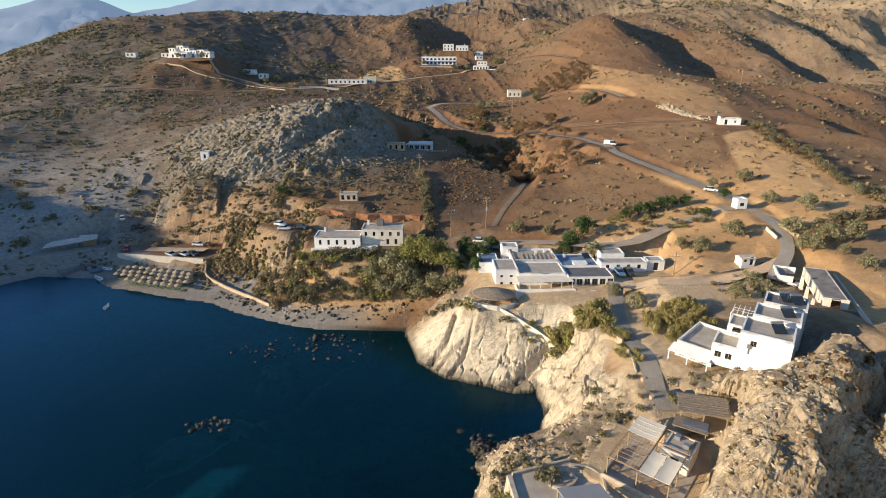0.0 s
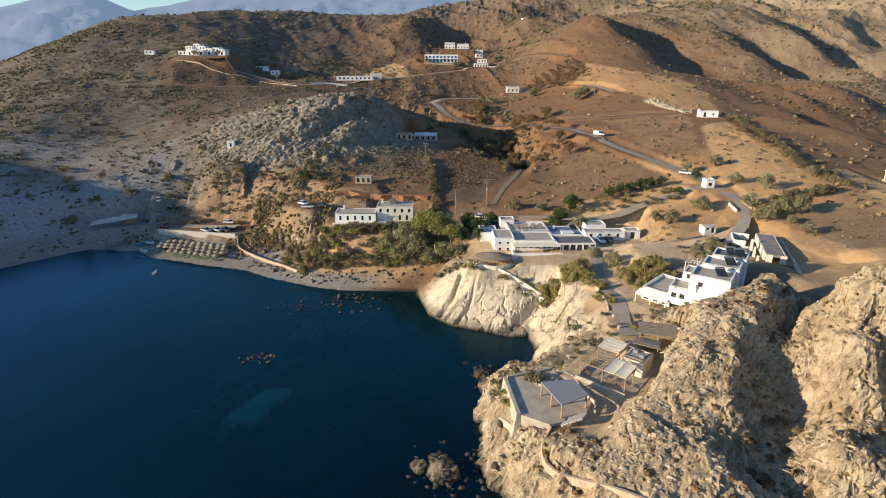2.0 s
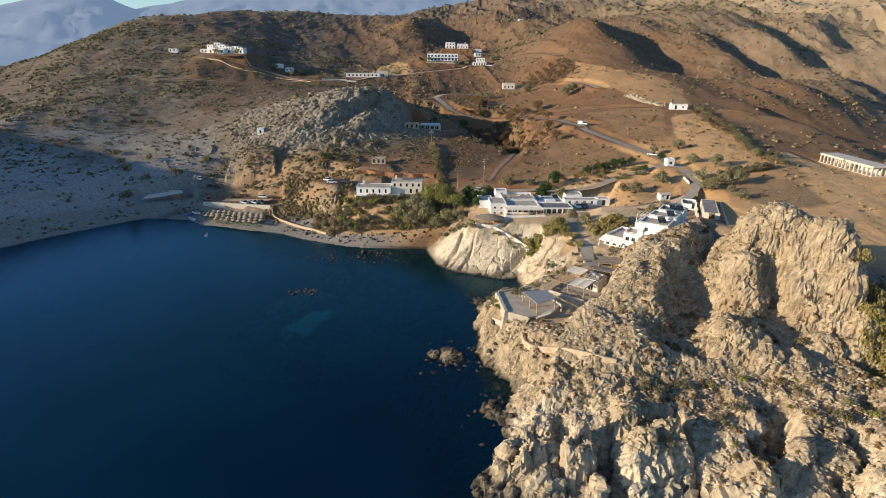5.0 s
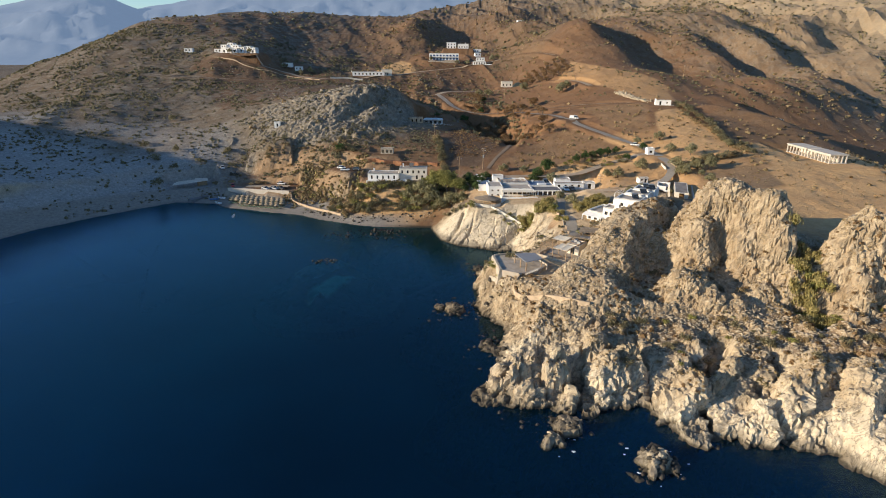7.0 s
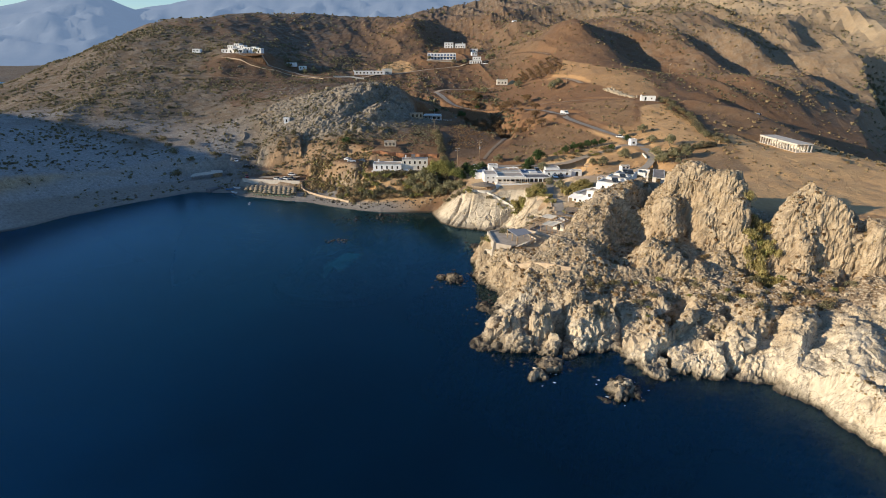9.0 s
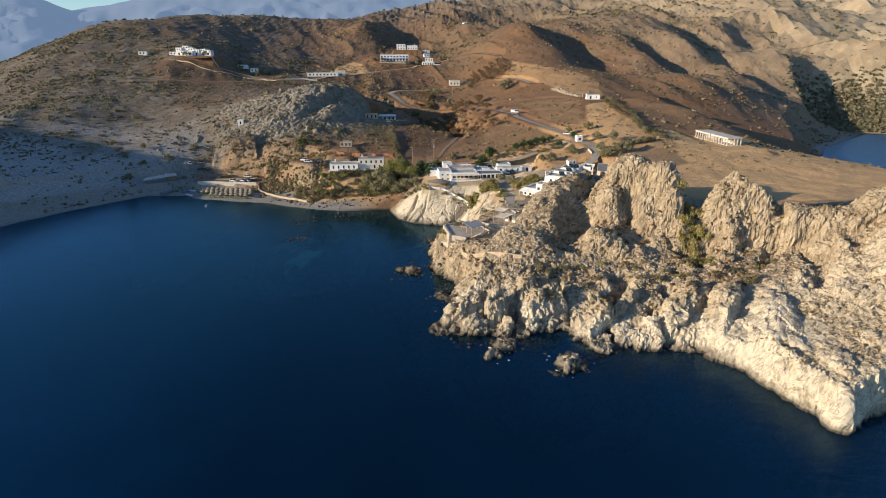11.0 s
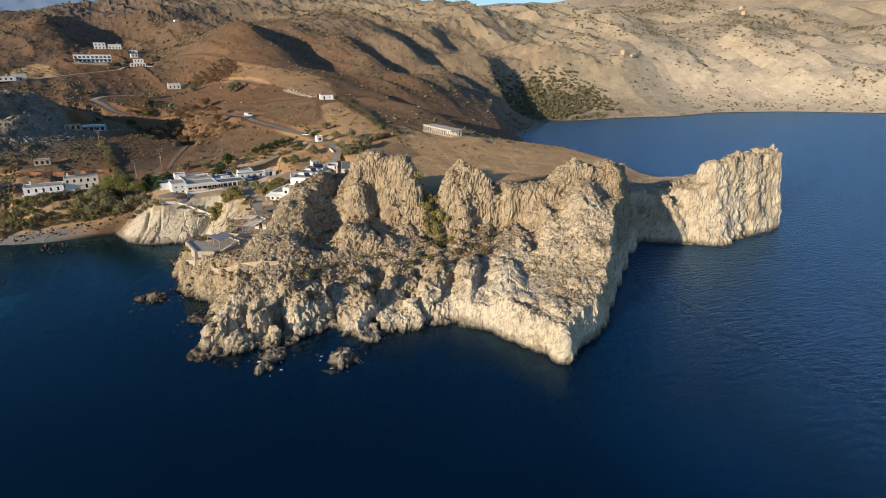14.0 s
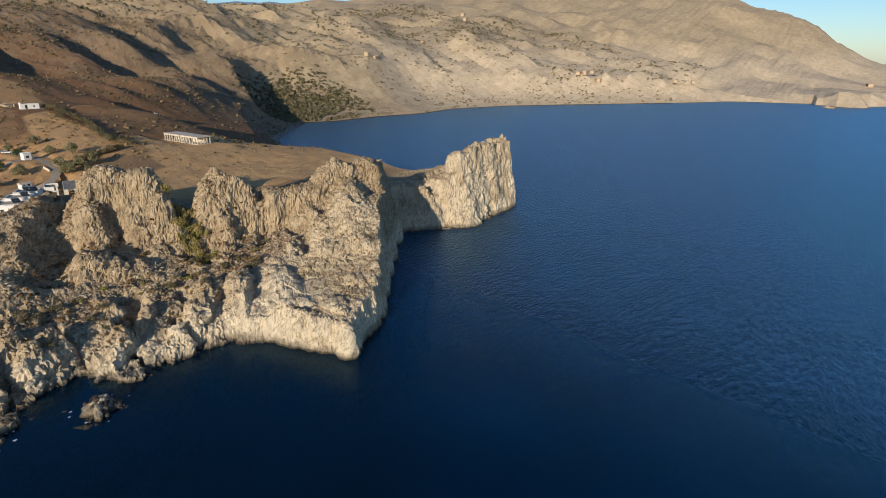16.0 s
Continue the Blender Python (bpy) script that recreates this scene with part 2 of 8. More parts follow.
def sea_material():
    m, n, l = material("sea")
    v = where(n, l)
    w1 = n.new("ShaderNodeTexNoise")
    mp = n.new("ShaderNodeMapping")
    mp.inputs["Rotation"].default_value = (0, 0, radians(25))
    mp.inputs["Scale"].default_value = (0.35, 1.0, 1.0)
    l.new(n.new("ShaderNodeNewGeometry").outputs["Position"], mp.inputs["Vector"])
    w1.inputs["Scale"].default_value = 0.75
    w1.inputs["Detail"].default_value = 6
    w1.inputs["Roughness"].default_value = 0.62
    l.new(mp.outputs[0], w1.inputs["Vector"])
    w2 = noise_tex(n, l, v, 0.05, 3)
    rough_sea = attribute(n, "open")
    bm_ = n.new("ShaderNodeBump")
    bm_.inputs["Distance"].default_value = 0.8
    l.new(maths(n, l, "MULTIPLY", rough_sea, 0.9), bm_.inputs["Strength"])
    l.new(w1.outputs["Fac"], bm_.inputs["Height"])
    body = n.new("ShaderNodeBsdfDiffuse")
    bay = ramp(n, l, w2, (0.3, (0.001, 0.022, 0.060)), (0.7, (0.002, 0.034, 0.10)))
    shoal = ramp(n, l, w2, (0.3, (0.001, 0.036, 0.038)), (0.7, (0.003, 0.056, 0.058)))
    bay = blend(n, l, attribute(n, "shoal"), bay, shoal)
    offshore = ramp(n, l, w2, (0.3, (0.001, 0.042, 0.145)), (0.7, (0.003, 0.070, 0.24)))
    tint = blend(n, l, rough_sea, bay, offshore)
    # sea colour darkened inside the two ellipses set in build_sea
    tint = blend(n, l, maths(n, l, "MULTIPLY", attribute(n, "deep"), 0.75), tint, ramp(n, l, w2, (0.3, (0.001, 0.008, 0.020)), (0.7, (0.001, 0.015, 0.036))))
    l.new(tint, body.inputs["Color"])
    clear = n.new("ShaderNodeBsdfTransparent")
    clear.inputs["Color"].default_value = (0.30, 0.70, 0.66, 1)
    mx = n.new("ShaderNodeMixShader")
    l.new(maths(n, l, "SUBTRACT", 0.42, maths(n, l, "MULTIPLY", attribute(n, "shoal"), 0.16)), mx.inputs[0])
    l.new(clear.outputs[0], mx.inputs[1])
    l.new(body.outputs[0], mx.inputs[2])
    gl = n.new("ShaderNodeBsdfGlossy")
    l.new(maths(n, l, "ADD", maths(n, l, "MULTIPLY", rough_sea, 0.2), 0.1), gl.inputs["Roughness"])
    gl.inputs["Color"].default_value = (0.48, 0.77, 1, 1)
    l.new(bm_.outputs[0], gl.inputs["Normal"])
    fr = n.new("ShaderNodeFresnel")
    fr.inputs["IOR"].default_value = 1.33
    l.new(bm_.outputs[0], fr.inputs["Normal"])
    mx2 = n.new("ShaderNodeMixShader")
    l.new(fr.outputs[0], mx2.inputs[0])
    l.new(mx.outputs[0], mx2.inputs[1])
    l.new(gl.outputs[0], mx2.inputs[2])
    o = n.new("ShaderNodeOutputMaterial")
    l.new(mx2.outputs[0], o.inputs[0])
    return m


GROUND = ground_material()
SEA = sea_material()

# ---- the lie of the land ----
# coast: x, y, steepness of the shore inland of it
COAST_WEST = [
    (-1500, -700, 1.0), (-700, -420, 1.0), (-420, -190, 1.0), (-300, -60, 0.8), (-215, 40, 0.6), (-175, 94, 0.4), (-167, 113, 0.3),
    (-154, 131, 0.25), (-142, 146, 0.2), (-133, 155, 0.16), (-115, 155, 0.16), (-104, 147, 0.14), (-89, 143, 0.14), (-70, 138, 0.14),
    (-59, 131, 0.2), (-45, 125, 0.35), (-37, 123, 0.35), (-25, 123, 0.4), (-14, 123, 0.5)]
COAST_HEAD = [
    (-12, 115, 1.2), (-10, 108, 1.1), (-4, 102, 1.15), (4, 99, 1.2), (11.5, 96.5, 1.2), (15.8, 97.2, 2.2), (16, 93.5, 1.4), (15.2, 88, 1.2), (14.6, 84.8, 0.8), (10, 82, 0.6),
    (4, 78, 0.6), (3, 71, 1.2), (2, 64, 2.5), (3, 59, 3.0), (2, 53, 2.0), (3, 46, 1.6), (9, 35, 1.4), (7, 27, 1.1), (4, 17, 1.2), (0, 8, 1.3),
    (8, 6, 1.2), (15, 7, 1.0), (22, 3, 1.1), (33, 8, 1.0), (38, -4, 1.1), (50, -4, 1.1), (62, -5, 1.2), (68, -15, 1.5), (75, -35, 3.0),
    (88, -30, 5.0), (101, -23.5, 5.0), (113, -14, 5.0), (123, -6, 5.0), (140, 5, 5.0)]
COAST_EAST = [
    (155, 16, 2.6), (160, 17, 2.4), (168.6, 8, 2.2), (182, -1, 1.9), (205, 1, 3.2), (226, 3, 6.0), (235, 15, 6.0), (222, 34, 2.0),
    (214, 58, 1.2), (219, 100, 1.0), (236, 160, 0.8), (262, 225, 0.5), (300, 272, 0.3), (335, 300, 0.2), (392, 346, 0.15), (426, 331, 0.12),
    (487, 331, 0.2), (556, 314, 0.2), (637, 322, 0.2), (733, 290, 0.2), (811, 235, 0.22), (975, 109, 0.25), (1087, 43, 0.5),
    (1111, -72, 0.8), (1080, -118, 0.8), (1125, -167, 0.8), (1500, -300, 0.5), (4500, -500, 0.5), (4500, 5200, 1.0), (-4500, 5200, 1.0), (-4500, -700, 1.0)]
COAST = np.array(COAST_WEST + COAST_HEAD + COAST_EAST, float)

# spot heights of ridges, fields, terraces and valleys: x, y, z
BEACH_SIDE = [
    (-150, 185, 14), (-131, 200, 18), (-184, 141, 14), (-172, 245, 26), (-176, 189, 16), (-100, 172, 6), (-116, 190, 7), (-84, 166, 6),
    (-104, 158, 5), (-70, 176, 18), (-92, 190, 12), (-52, 162, 17), (-68, 150, 5), (-58, 146, 6), (-42, 150, 12.5), (-27, 142, 11), (-14, 133, 10), (-43, 140, 9), (-17, 155, 12.5), (-30, 163, 14),
    (-41, 179, 20), (-23, 182, 21), (-20, 160, 14), (-5, 150, 12), (5, 153, 15)]
KNOLL = [
    (-101, 213, 27), (-93, 204, 27), (-64, 194, 23), (-43, 205, 25), (-85, 234, 41), (-63, 251, 45), (-46, 258, 44), (-32, 267, 37),
    (-136, 255, 34), (-162, 343, 42), (-110, 300, 38), (-60, 310, 35), (-70, 222, 38)]
WEST_HILLS = [
    (-218, 242, 32), (-225, 305, 38), (-355, 393, 54), (-348, 416, 63), (-336, 433, 72), (-328, 461, 79), (-329, 500, 88), (-327, 555, 95), (-313, 585, 97), (-295, 615, 101), (-267, 627, 108),
    (-252, 675, 110), (-232, 724, 110), (-198, 764, 110), (-157, 793, 110), (-99, 852, 116), (-29, 907, 124), (34, 880, 134), (119, 891, 152), (-440, 470, 34), (-216, 382, 57), (-187, 397, 64),
    (-141, 384, 47), (-108, 363, 45), (-210, 518, 83), (-176, 572, 80), (-107, 508, 62), (-88, 410, 47), (-62, 465, 55), (-420, 300, 20), (-330, 250, 22)]
WEST_SHADE = [(-335, 95, 68), (-375, 130, 73), (-440, 170, 71), (-340, 20, 42), (-480, 20, 45), (-600, -100, 50), (-700, 100, 70), (-800, 300, 35), (-560, 450, 22), (-900, 700, 10), (-270, 120, 38)]
VALLEY = [
    (-17, 478, 59), (16, 478, 57), (45, 557, 68), (87, 633, 86), (-20, 253, 25), (10, 288, 25), (-5, 339, 31), (10, 399, 37), (41, 396, 41),
    (22, 187, 22), (21, 243, 24), (43, 260, 31), (53, 243, 32), (59, 221, 32), (36, 185, 21), (54, 181, 25), (70, 175, 27), (85, 255, 38),
    (95, 346, 55), (131, 312, 54), (106, 228, 39), (177, 487, 82), (124, 462, 90), (96, 312, 52)]
PLAIN = [
    (12, 118, 13.2), (-10, 119, 7.5), (-4, 119, 10), (4, 114, 11.4), (11, 108, 11.4), (18, 104, 11.8), (-9, 124, 8), (21, 120, 14), (34, 111, 15), (24, 101, 13.4), (42, 105, 16), (42, 122, 18), (39, 84, 15), (52, 88, 19), (64, 112, 19),
    (75, 116, 20), (82, 116, 22), (80, 150, 26), (82, 165, 25), (96, 172, 30), (102, 128, 25), (68, 96, 21), (85, 85, 23), (108, 130, 27),
    (142, 128, 25), (146, 165, 25.5), (115, 150, 28), (129, 206, 35), (158, 193, 33), (183, 244, 23), (30, 82, 13.5), (24, 92, 11.5), (28, 87, 12.5), (20, 78, 6), (8, 116, 12.6)]
EAST_HILLS = [
    (150, 405, 55), (165, 422, 56), (152, 374, 51), (180, 385, 47), (142, 432, 66), (168, 452, 67), (236, 430, 51), (246, 418, 46), (250, 452, 58), (234, 402, 46), (300, 440, 53), (312, 414, 43), (322, 384, 30), (196, 418, 62), (205, 455, 75), (120, 470, 93),
    (262, 455, 76), (285, 404, 52), (296, 375, 42), (310, 345, 26), (345, 455, 62), (355, 420, 52),
    (230, 325, 46), (261, 398, 43), (345, 482, 54), (234, 523, 107), (259, 490, 89), (111, 441, 89), (128, 395, 69), (177, 354, 45), (216, 438, 65), (257, 398, 43), (274, 436, 67), (155, 393, 58), (211, 401, 62), (213, 290, 40),
    (174, 186, 28), (228, 206, 9), (262, 256, 14), (200, 210, 16), (206, 168, 12), (160, 215, 33), (428, 435, 62), (420, 350, 22), (431, 555, 92), (581, 430, 66), (769, 518, 95),
    (735, 698, 126), (300, 330, 26), (290, 417, 48), (340, 350, 22), (71, 580, 86), (126, 521, 91), (563, 580, 97), (150, 90, 19.5), (172, 77, 18.8), (125, 100, 21.5), (205, 130, 18), (196, 83, 18), (204, 67, 16.5), (189, 143, 20)]
FAR_EAST = [
    (529, 355, 20), (610, 360, 24), (735, 394, 44), (1042, 468, 92), (865, 262, 33), (836, 223, 31), (1065, 136, 33), (1415, 365, 126), (1862, 233, 231),
    (1891, -1, 153), (1995, -130, 70), (1132, 51, 10), (1291, -21, 24), (1309, 795, 185), (975, 882, 154), (1638, 618, 216), (738, 305, 26),
    (1594, -82, 42), (1110, -114, 19), (2600, 900, 330), (2700, 300, 120), (2600, -200, 40), (3600, 0, 50), (2100, 150, 200), (1600, 1500, 260)]
FAR_NORTH = [
    (200, 1300, 140), (-200, 1200, 60), (-500, 1000, 12), (-700, 800, 4), (-450, 465, 27), (-520, 640, 20), (-600, 720, 12), (-415, 515, 40), (-640, 560, 12), (600, 1200, 165), (0, 2600, 130), (900, 2600, 170), (-900, 2600, 6), (-1000, 1400, 4), (-1500, 2000, 4), (-600, 1500, 10),
    (-2500, 1500, 4), (2500, 2600, 260), (0, 4500, 130), (-3000, 4000, 6), (3000, 4500, 260)]
HEADLAND = [
    (14, 33, 10), (36, 34, 14), (39, 22.6, 6.5), (51.5, 12, 8), (66, 13, 7), (73, 6, 8.5), (77.5, 21, 12), (88, 20, 11.5), (98, 19, 13.5), (60, 35, 12.5), (48, 24, 7), (28, 37, 14), (66, 42, 14), (60, 44, 15), (83, 44, 15), (43, 44, 17),
    (29, 66, 15), (52, 74, 21), (9, 46, 10), (12, 56, 11), (18, 60, 12), (24, 57, 14), (30, 21, 5.5), (15, 17, 3), (20, 26, 7.5), (6, 12, 1.5), (21, 8, 1.5), (34, 11, 2), (46, 3, 2), (56, 1, 2.5), (63, 2, 4), (75, -30, 7),
    (96, -6, 11), (106, -15, 14), (70, -12, 6), (102, 10, 17), (115, 0, 23), (122, -1, 24), (85, -18, 9), (85, 4, 10.5), (130, 20, 22), (145, 18, 20), (100, 70, 19), (130, 65, 20), (165, 45, 19),
    (60, 80, 22), (90, 60, 20)]
EAST_ROCK = [(174, 32, 17), (163, 30, 18), (172, 14, 15), (188, 8, 25), (205, 14, 27), (220, 14, 27), (200, 40, 13), (195, 55, 12)]
SPOTS = np.array(BEACH_SIDE + KNOLL + WEST_HILLS + WEST_SHADE + VALLEY + PLAIN + EAST_HILLS + FAR_EAST + FAR_NORTH + HEADLAND + EAST_ROCK, float)
# rock towers: x, y, top, foot, half length, half width, turn
CRAGS = [
    (66, 58, 28, 16, 7, 8, 0), (104, 27, 26, 12, 8, 6, 0), (116, 20, 27, 12, 8, 7, 0),
    (192, 10, 28.5, 6, 12, 11, 5), (207, 10, 30.5, 6, 13, 12, 0), (220, 11, 30, 6, 12, 11, 0), (228, 11, 33.5, 8, 5.5, 7, 0),
    (135, 12, 27, 12, 6, 6, 0)]
# rock ridges: half width on the sunny and on the lee side, crest line x, y, z
RIDGES = [
    (16, 4.5, [(33, 42, 15), (38.5, 49.5, 20), (43.5, 57, 24), (50, 65, 27), (58, 69, 30)]),
    (26, 12, [(-92, 203, 24), (-80, 212, 33), (-71, 224, 41), (-62, 238, 46.5), (-50, 250, 47), (-40, 259, 42), (-30, 266, 35)]), (9, 6, [(-62, 206, 27), (-54, 214, 33), (-48, 224, 37), (-44, 236, 38)]),
    (7, 4, [(43, 43, 17), (51, 38, 18), (60, 31, 14), (66, 26, 11)]),
    (9, 5, [(55, 59, 26), (61, 60, 33.5), (67, 56, 36), (72, 51, 33.5), (75, 47, 35.5), (75.5, 43, 28)]),
    (7, 4, [(62, 59, 32), (60, 50, 25), (57, 44, 17)]),
    (6, 4, [(71, 52, 34), (70, 45, 26), (70, 38, 15)]),
    (8, 7, [(80, 34, 26), (84, 36, 29), (90, 36, 33.5), (94, 34, 30), (99, 31, 28), (107, 26, 26), (115, 21, 27.5), (123, 18, 34.5), (129, 16, 31), (134, 14, 33.5), (138, 14, 30), (144, 16, 31), (149, 19, 27)]),
    (6, 4, [(89, 36, 32), (87, 29, 23), (85, 24, 13)]),
    (7, 5, [(110, 23, 26), (106, 12, 20), (99, 3, 13.5)]),
    (8, 6, [(125, 18, 31), (117, 5, 26), (108, -9, 17)]),
    (6, 4, [(98, 32, 28), (99, 26, 20), (98, 21, 14)]),
    (6, 3, [(1, 8.5, 4.5), (9, 13, 8), (19, 16.6, 9.5), (28, 21, 9), (36, 27, 8)]),
    (5, 2.5, [(19, 4, 3.5), (27, 11, 8), (35, 15, 9.5)]),
    (5, 2.5, [(36, 1, 3.5), (44, 7, 8.5), (52, 13, 10)]),
    (5.5, 3, [(52, -3, 4.5), (60, 3, 9), (68, 9, 11)]),
    (4, 2.5, [(9, 8, 3), (17, 12, 6.5), (22, 15, 8)]), (5, 3, [(62, -8, 5), (69, -2, 10), (76, 6, 12)]),
    (6, 4, [(72, -28, 7), (78, -12, 9), (84, 0, 12)])]
# gullies: half width, depth, line
GULLIES = [
    (8, 5.5, [(62, 69), (57, 61), (52, 53), (47, 46), (42, 39)]),
    (6, 8, [(86, 52), (82, 44), (80, 37), (78, 30)]), (4, 4, [(79, 33), (77, 25)]),
    (4, 4, [(104, 18), (101, 10), (97, 4)]), (3, 4, [(101, 30), (97, 24), (93, 20)]),
    (4.0, 5, [(170, 2), (174, 10), (175, 20)]), (3.5, 3.5, [(197, -4), (203, 6), (202, 20)]), (2.5, 2.5, [(215, 0), (212, 20)]),
    (1.1, 1.6, [(-8, 105), (-3, 109), (-1, 115)]), (1.6, 2.0, [(9, 97), (15, 101), (19, 104)]), (0.8, 1.2, [(-3, 101), (1, 105), (3, 110)]), (0.7, 1.0, [(-6, 103), (-1, 106.5), (4, 108)]), (1.0, 1.4, [(14, 88), (22, 92), (27, 96)]),
    (17, 10, [(-34, 316), (-8, 303), (8, 286), (16, 262), (22, 236), (28, 220)])]
# rocks and reefs off the shore: x, y, top, radius
REEFS = [
    (14, -4, 1.6, 3.5), (31, -8.5, 1.9, 6.0), (18, 0, 1.4, 4.0), (-4, 49, 1.4, 5.0), (-8, 50, 0.7, 3.0), (-45, 85.5, 0.15, 5.0), (-49, 83.5, 0.1, 5.0), (-52, 80, -0.1, 5.0), (-43, 74, -0.6, 7.5), (-40, 79, -0.5, 6.0), (-49, 70, -0.8, 6.0),
    (-36, 118, 0.6, 2.0), (-31, 118, 0.6, 2.0), (-42, 106, -0.6, 5.0), (-24, 104, -0.9, 7.0), (-52, 118, -0.5, 5.0), (4, 79, 1.0, 4.0), (0, 84, 0.2, 4.0),
    (4, 30, 1.0, 4.0), (1108, -110, 22, 26), (1030, -95, 4, 12)]


# spurs of the hills: height, half width on the sunny and on the lee side, crest line
SPURS = [
    (3, 24, 14, [(95, 500), (108, 448), (122, 405), (134, 372), (150, 345)]),
    (5, 20, 12, [(165, 520), (178, 470), (192, 440)]),
    (6, 20, 12, [(205, 470), (212, 438), (222, 408), (236, 384)]),
    (6, 20, 12, [(258, 470), (270, 436), (285, 402), (300, 370), (318, 340)]),
    (10, 30, 18, [(352, 540), (346, 480), (356, 430), (372, 395)]),
    (5, 18, 10, [(196, 340), (210, 310), (226, 280)]), (5, 16, 10, [(240, 350), (252, 322), (266, 296)]),
    (4, 12, 9, [(168, 320), (182, 290), (198, 262)]), (4, 12, 8, [(160, 262), (176, 240), (194, 222)]), (3.5, 11, 8, [(136, 225), (152, 205), (172, 190)]),
    (18, 90, 60, [(470, 760), (500, 620), (520, 500)]),
    (18, 110, 70, [(700, 700), (690, 560), (680, 440)]),
    (12, 35, 26, [(-60, 640), (-50, 560), (-45, 510)]),
    (13, 40, 26, [(60, 700), (80, 620), (92, 540)]),
    (26, 110, 80, [(900, 420), (1000, 560), (1100, 760)])]


dice = random.Random(4)
# lesser outcrops of the headland, the east rock and the knoll: x, y, rise, half length, half width, turn
OUTCROPS = []
for _ in range(420):
    where_ = dice.random()
    if where_ < 0.74:
        a, b = dice.uniform(4, 135), dice.uniform(-30, 56)
    elif where_ < 0.90:
        a, b = dice.uniform(160, 228), dice.uniform(-2, 26)
    else:
        a, b = dice.uniform(-125, -25), dice.uniform(196, 262)
    size = 1.2 + 3.2 * dice.random() ** 2
    OUTCROPS.append((a, b, dice.choice((1, 1, 1, -0.7)) * size * (0.35 if where_ < 0.74 else 0.6) * dice.uniform(0.4, 0.9), size * 1.3, size * dice.uniform(0.5, 0.9), dice.uniform(0, 3.1)))


def lattice(ix, iy, iz, seed):
    h = (ix * 374761393 + iy * 668265263 + iz * 2147483647 + seed * 1274126177) & 0xFFFFFFFF
    h = ((h ^ (h >> 13)) * 1274126177) & 0xFFFFFFFF
    h = ((h ^ (h >> 16)) * 2246822519) & 0xFFFFFFFF
    return ((h ^ (h >> 15)) & 0xFFFFFF) / float(0xFFFFFF)


def value_noise(x, y, z, seed=0):
    fx, fy, fz = np.floor(x), np.floor(y), np.floor(z)
    ix, iy, iz = fx.astype(np.int64), fy.astype(np.int64), fz.astype(np.int64)
    u, v, w = x - fx, y - fy, z - fz
    u, v, w = (a * a * a * (a * (a * 6 - 15) + 10) for a in (u, v, w))
    out = 0
    for dx in (0, 1):
        for dy in (0, 1):
            for dz in (0, 1):
                wt = (u if dx else 1 - u) * (v if dy else 1 - v) * (w if dz else 1 - w)
                out = out + wt * lattice(ix + dx, iy + dy, iz + dz, seed)
    return out * 2 - 1


def fractal(x, y, z, octaves, seed=0, gain=0.5, ridged=False):
    out, amp, f, norm = 0, 1.0, 1.0, 0
    for k in range(octaves):
        a = value_noise(x * f + 17.3 * k, y * f - 9.1 * k, z * f + 3.7 * k, seed + k)
        out = out + amp * ((1 - 2 * np.abs(a)) if ridged else a)
        norm += amp
        amp *= gain
        f *= 2.03
    return out / norm


def cells(x, y, z, seed=0):
    """Distance to the nearest and second nearest of scattered points, and a number for the nearest."""
    ix, iy, iz = (np.floor(a).astype(np.int64) for a in (x, y, z))
    d1 = np.full(x.shape, 9.0)
    d2 = np.full(x.shape, 9.0)
    rnd = np.zeros(x.shape)
    for dx in (-1, 0, 1):
        for dy in (-1, 0, 1):
            for dz in (-1, 0, 1):
                cx, cy, cz = ix + dx, iy + dy, iz + dz
                d = (cx + lattice(cx, cy, cz, seed) - x) ** 2 + (cy + lattice(cx, cy, cz, seed + 1) - y) ** 2 + (cz + lattice(cx, cy, cz, seed + 2) - z) ** 2
                d2 = np.minimum(d2, np.maximum(d, d1))
                rnd = np.where(d < d1, lattice(cx, cy, cz, seed + 3), rnd)
                d1 = np.minimum(d1, d)
    return np.sqrt(d1), np.sqrt(d2), rnd


def step01(a, lo, hi):
    t = np.clip((a - lo) / (hi - lo), 0, 1)
    return t * t * (3 - 2 * t)


SOFT = np.clip(0.22 * np.hypot(SPOTS[:, 0] - 40, SPOTS[:, 1] - 110) - 84, 12.0, 110.0)
gap = np.sqrt((SPOTS[:, None, 0] - SPOTS[None, :, 0]) ** 2 + (SPOTS[:, None, 1] - SPOTS[None, :, 1]) ** 2 + SOFT[None, :] ** 2)
kernel = np.block([[-gap + 4.0 * np.eye(len(SPOTS)), np.ones((len(SPOTS), 1))], [np.ones((1, len(SPOTS))), np.zeros((1, 1))]])
WEIGHTS = np.linalg.solve(kernel, np.append(SPOTS[:, 2], 0))


def rolling(x, y):
    """Smooth surface through the spot heights."""
    out = np.full(x.shape, WEIGHTS[-1])
    for (sx, sy, _), w, soft in zip(SPOTS, WEIGHTS, SOFT):
        out -= w * np.sqrt((x - sx) ** 2 + (y - sy) ** 2 + soft ** 2)
    return out


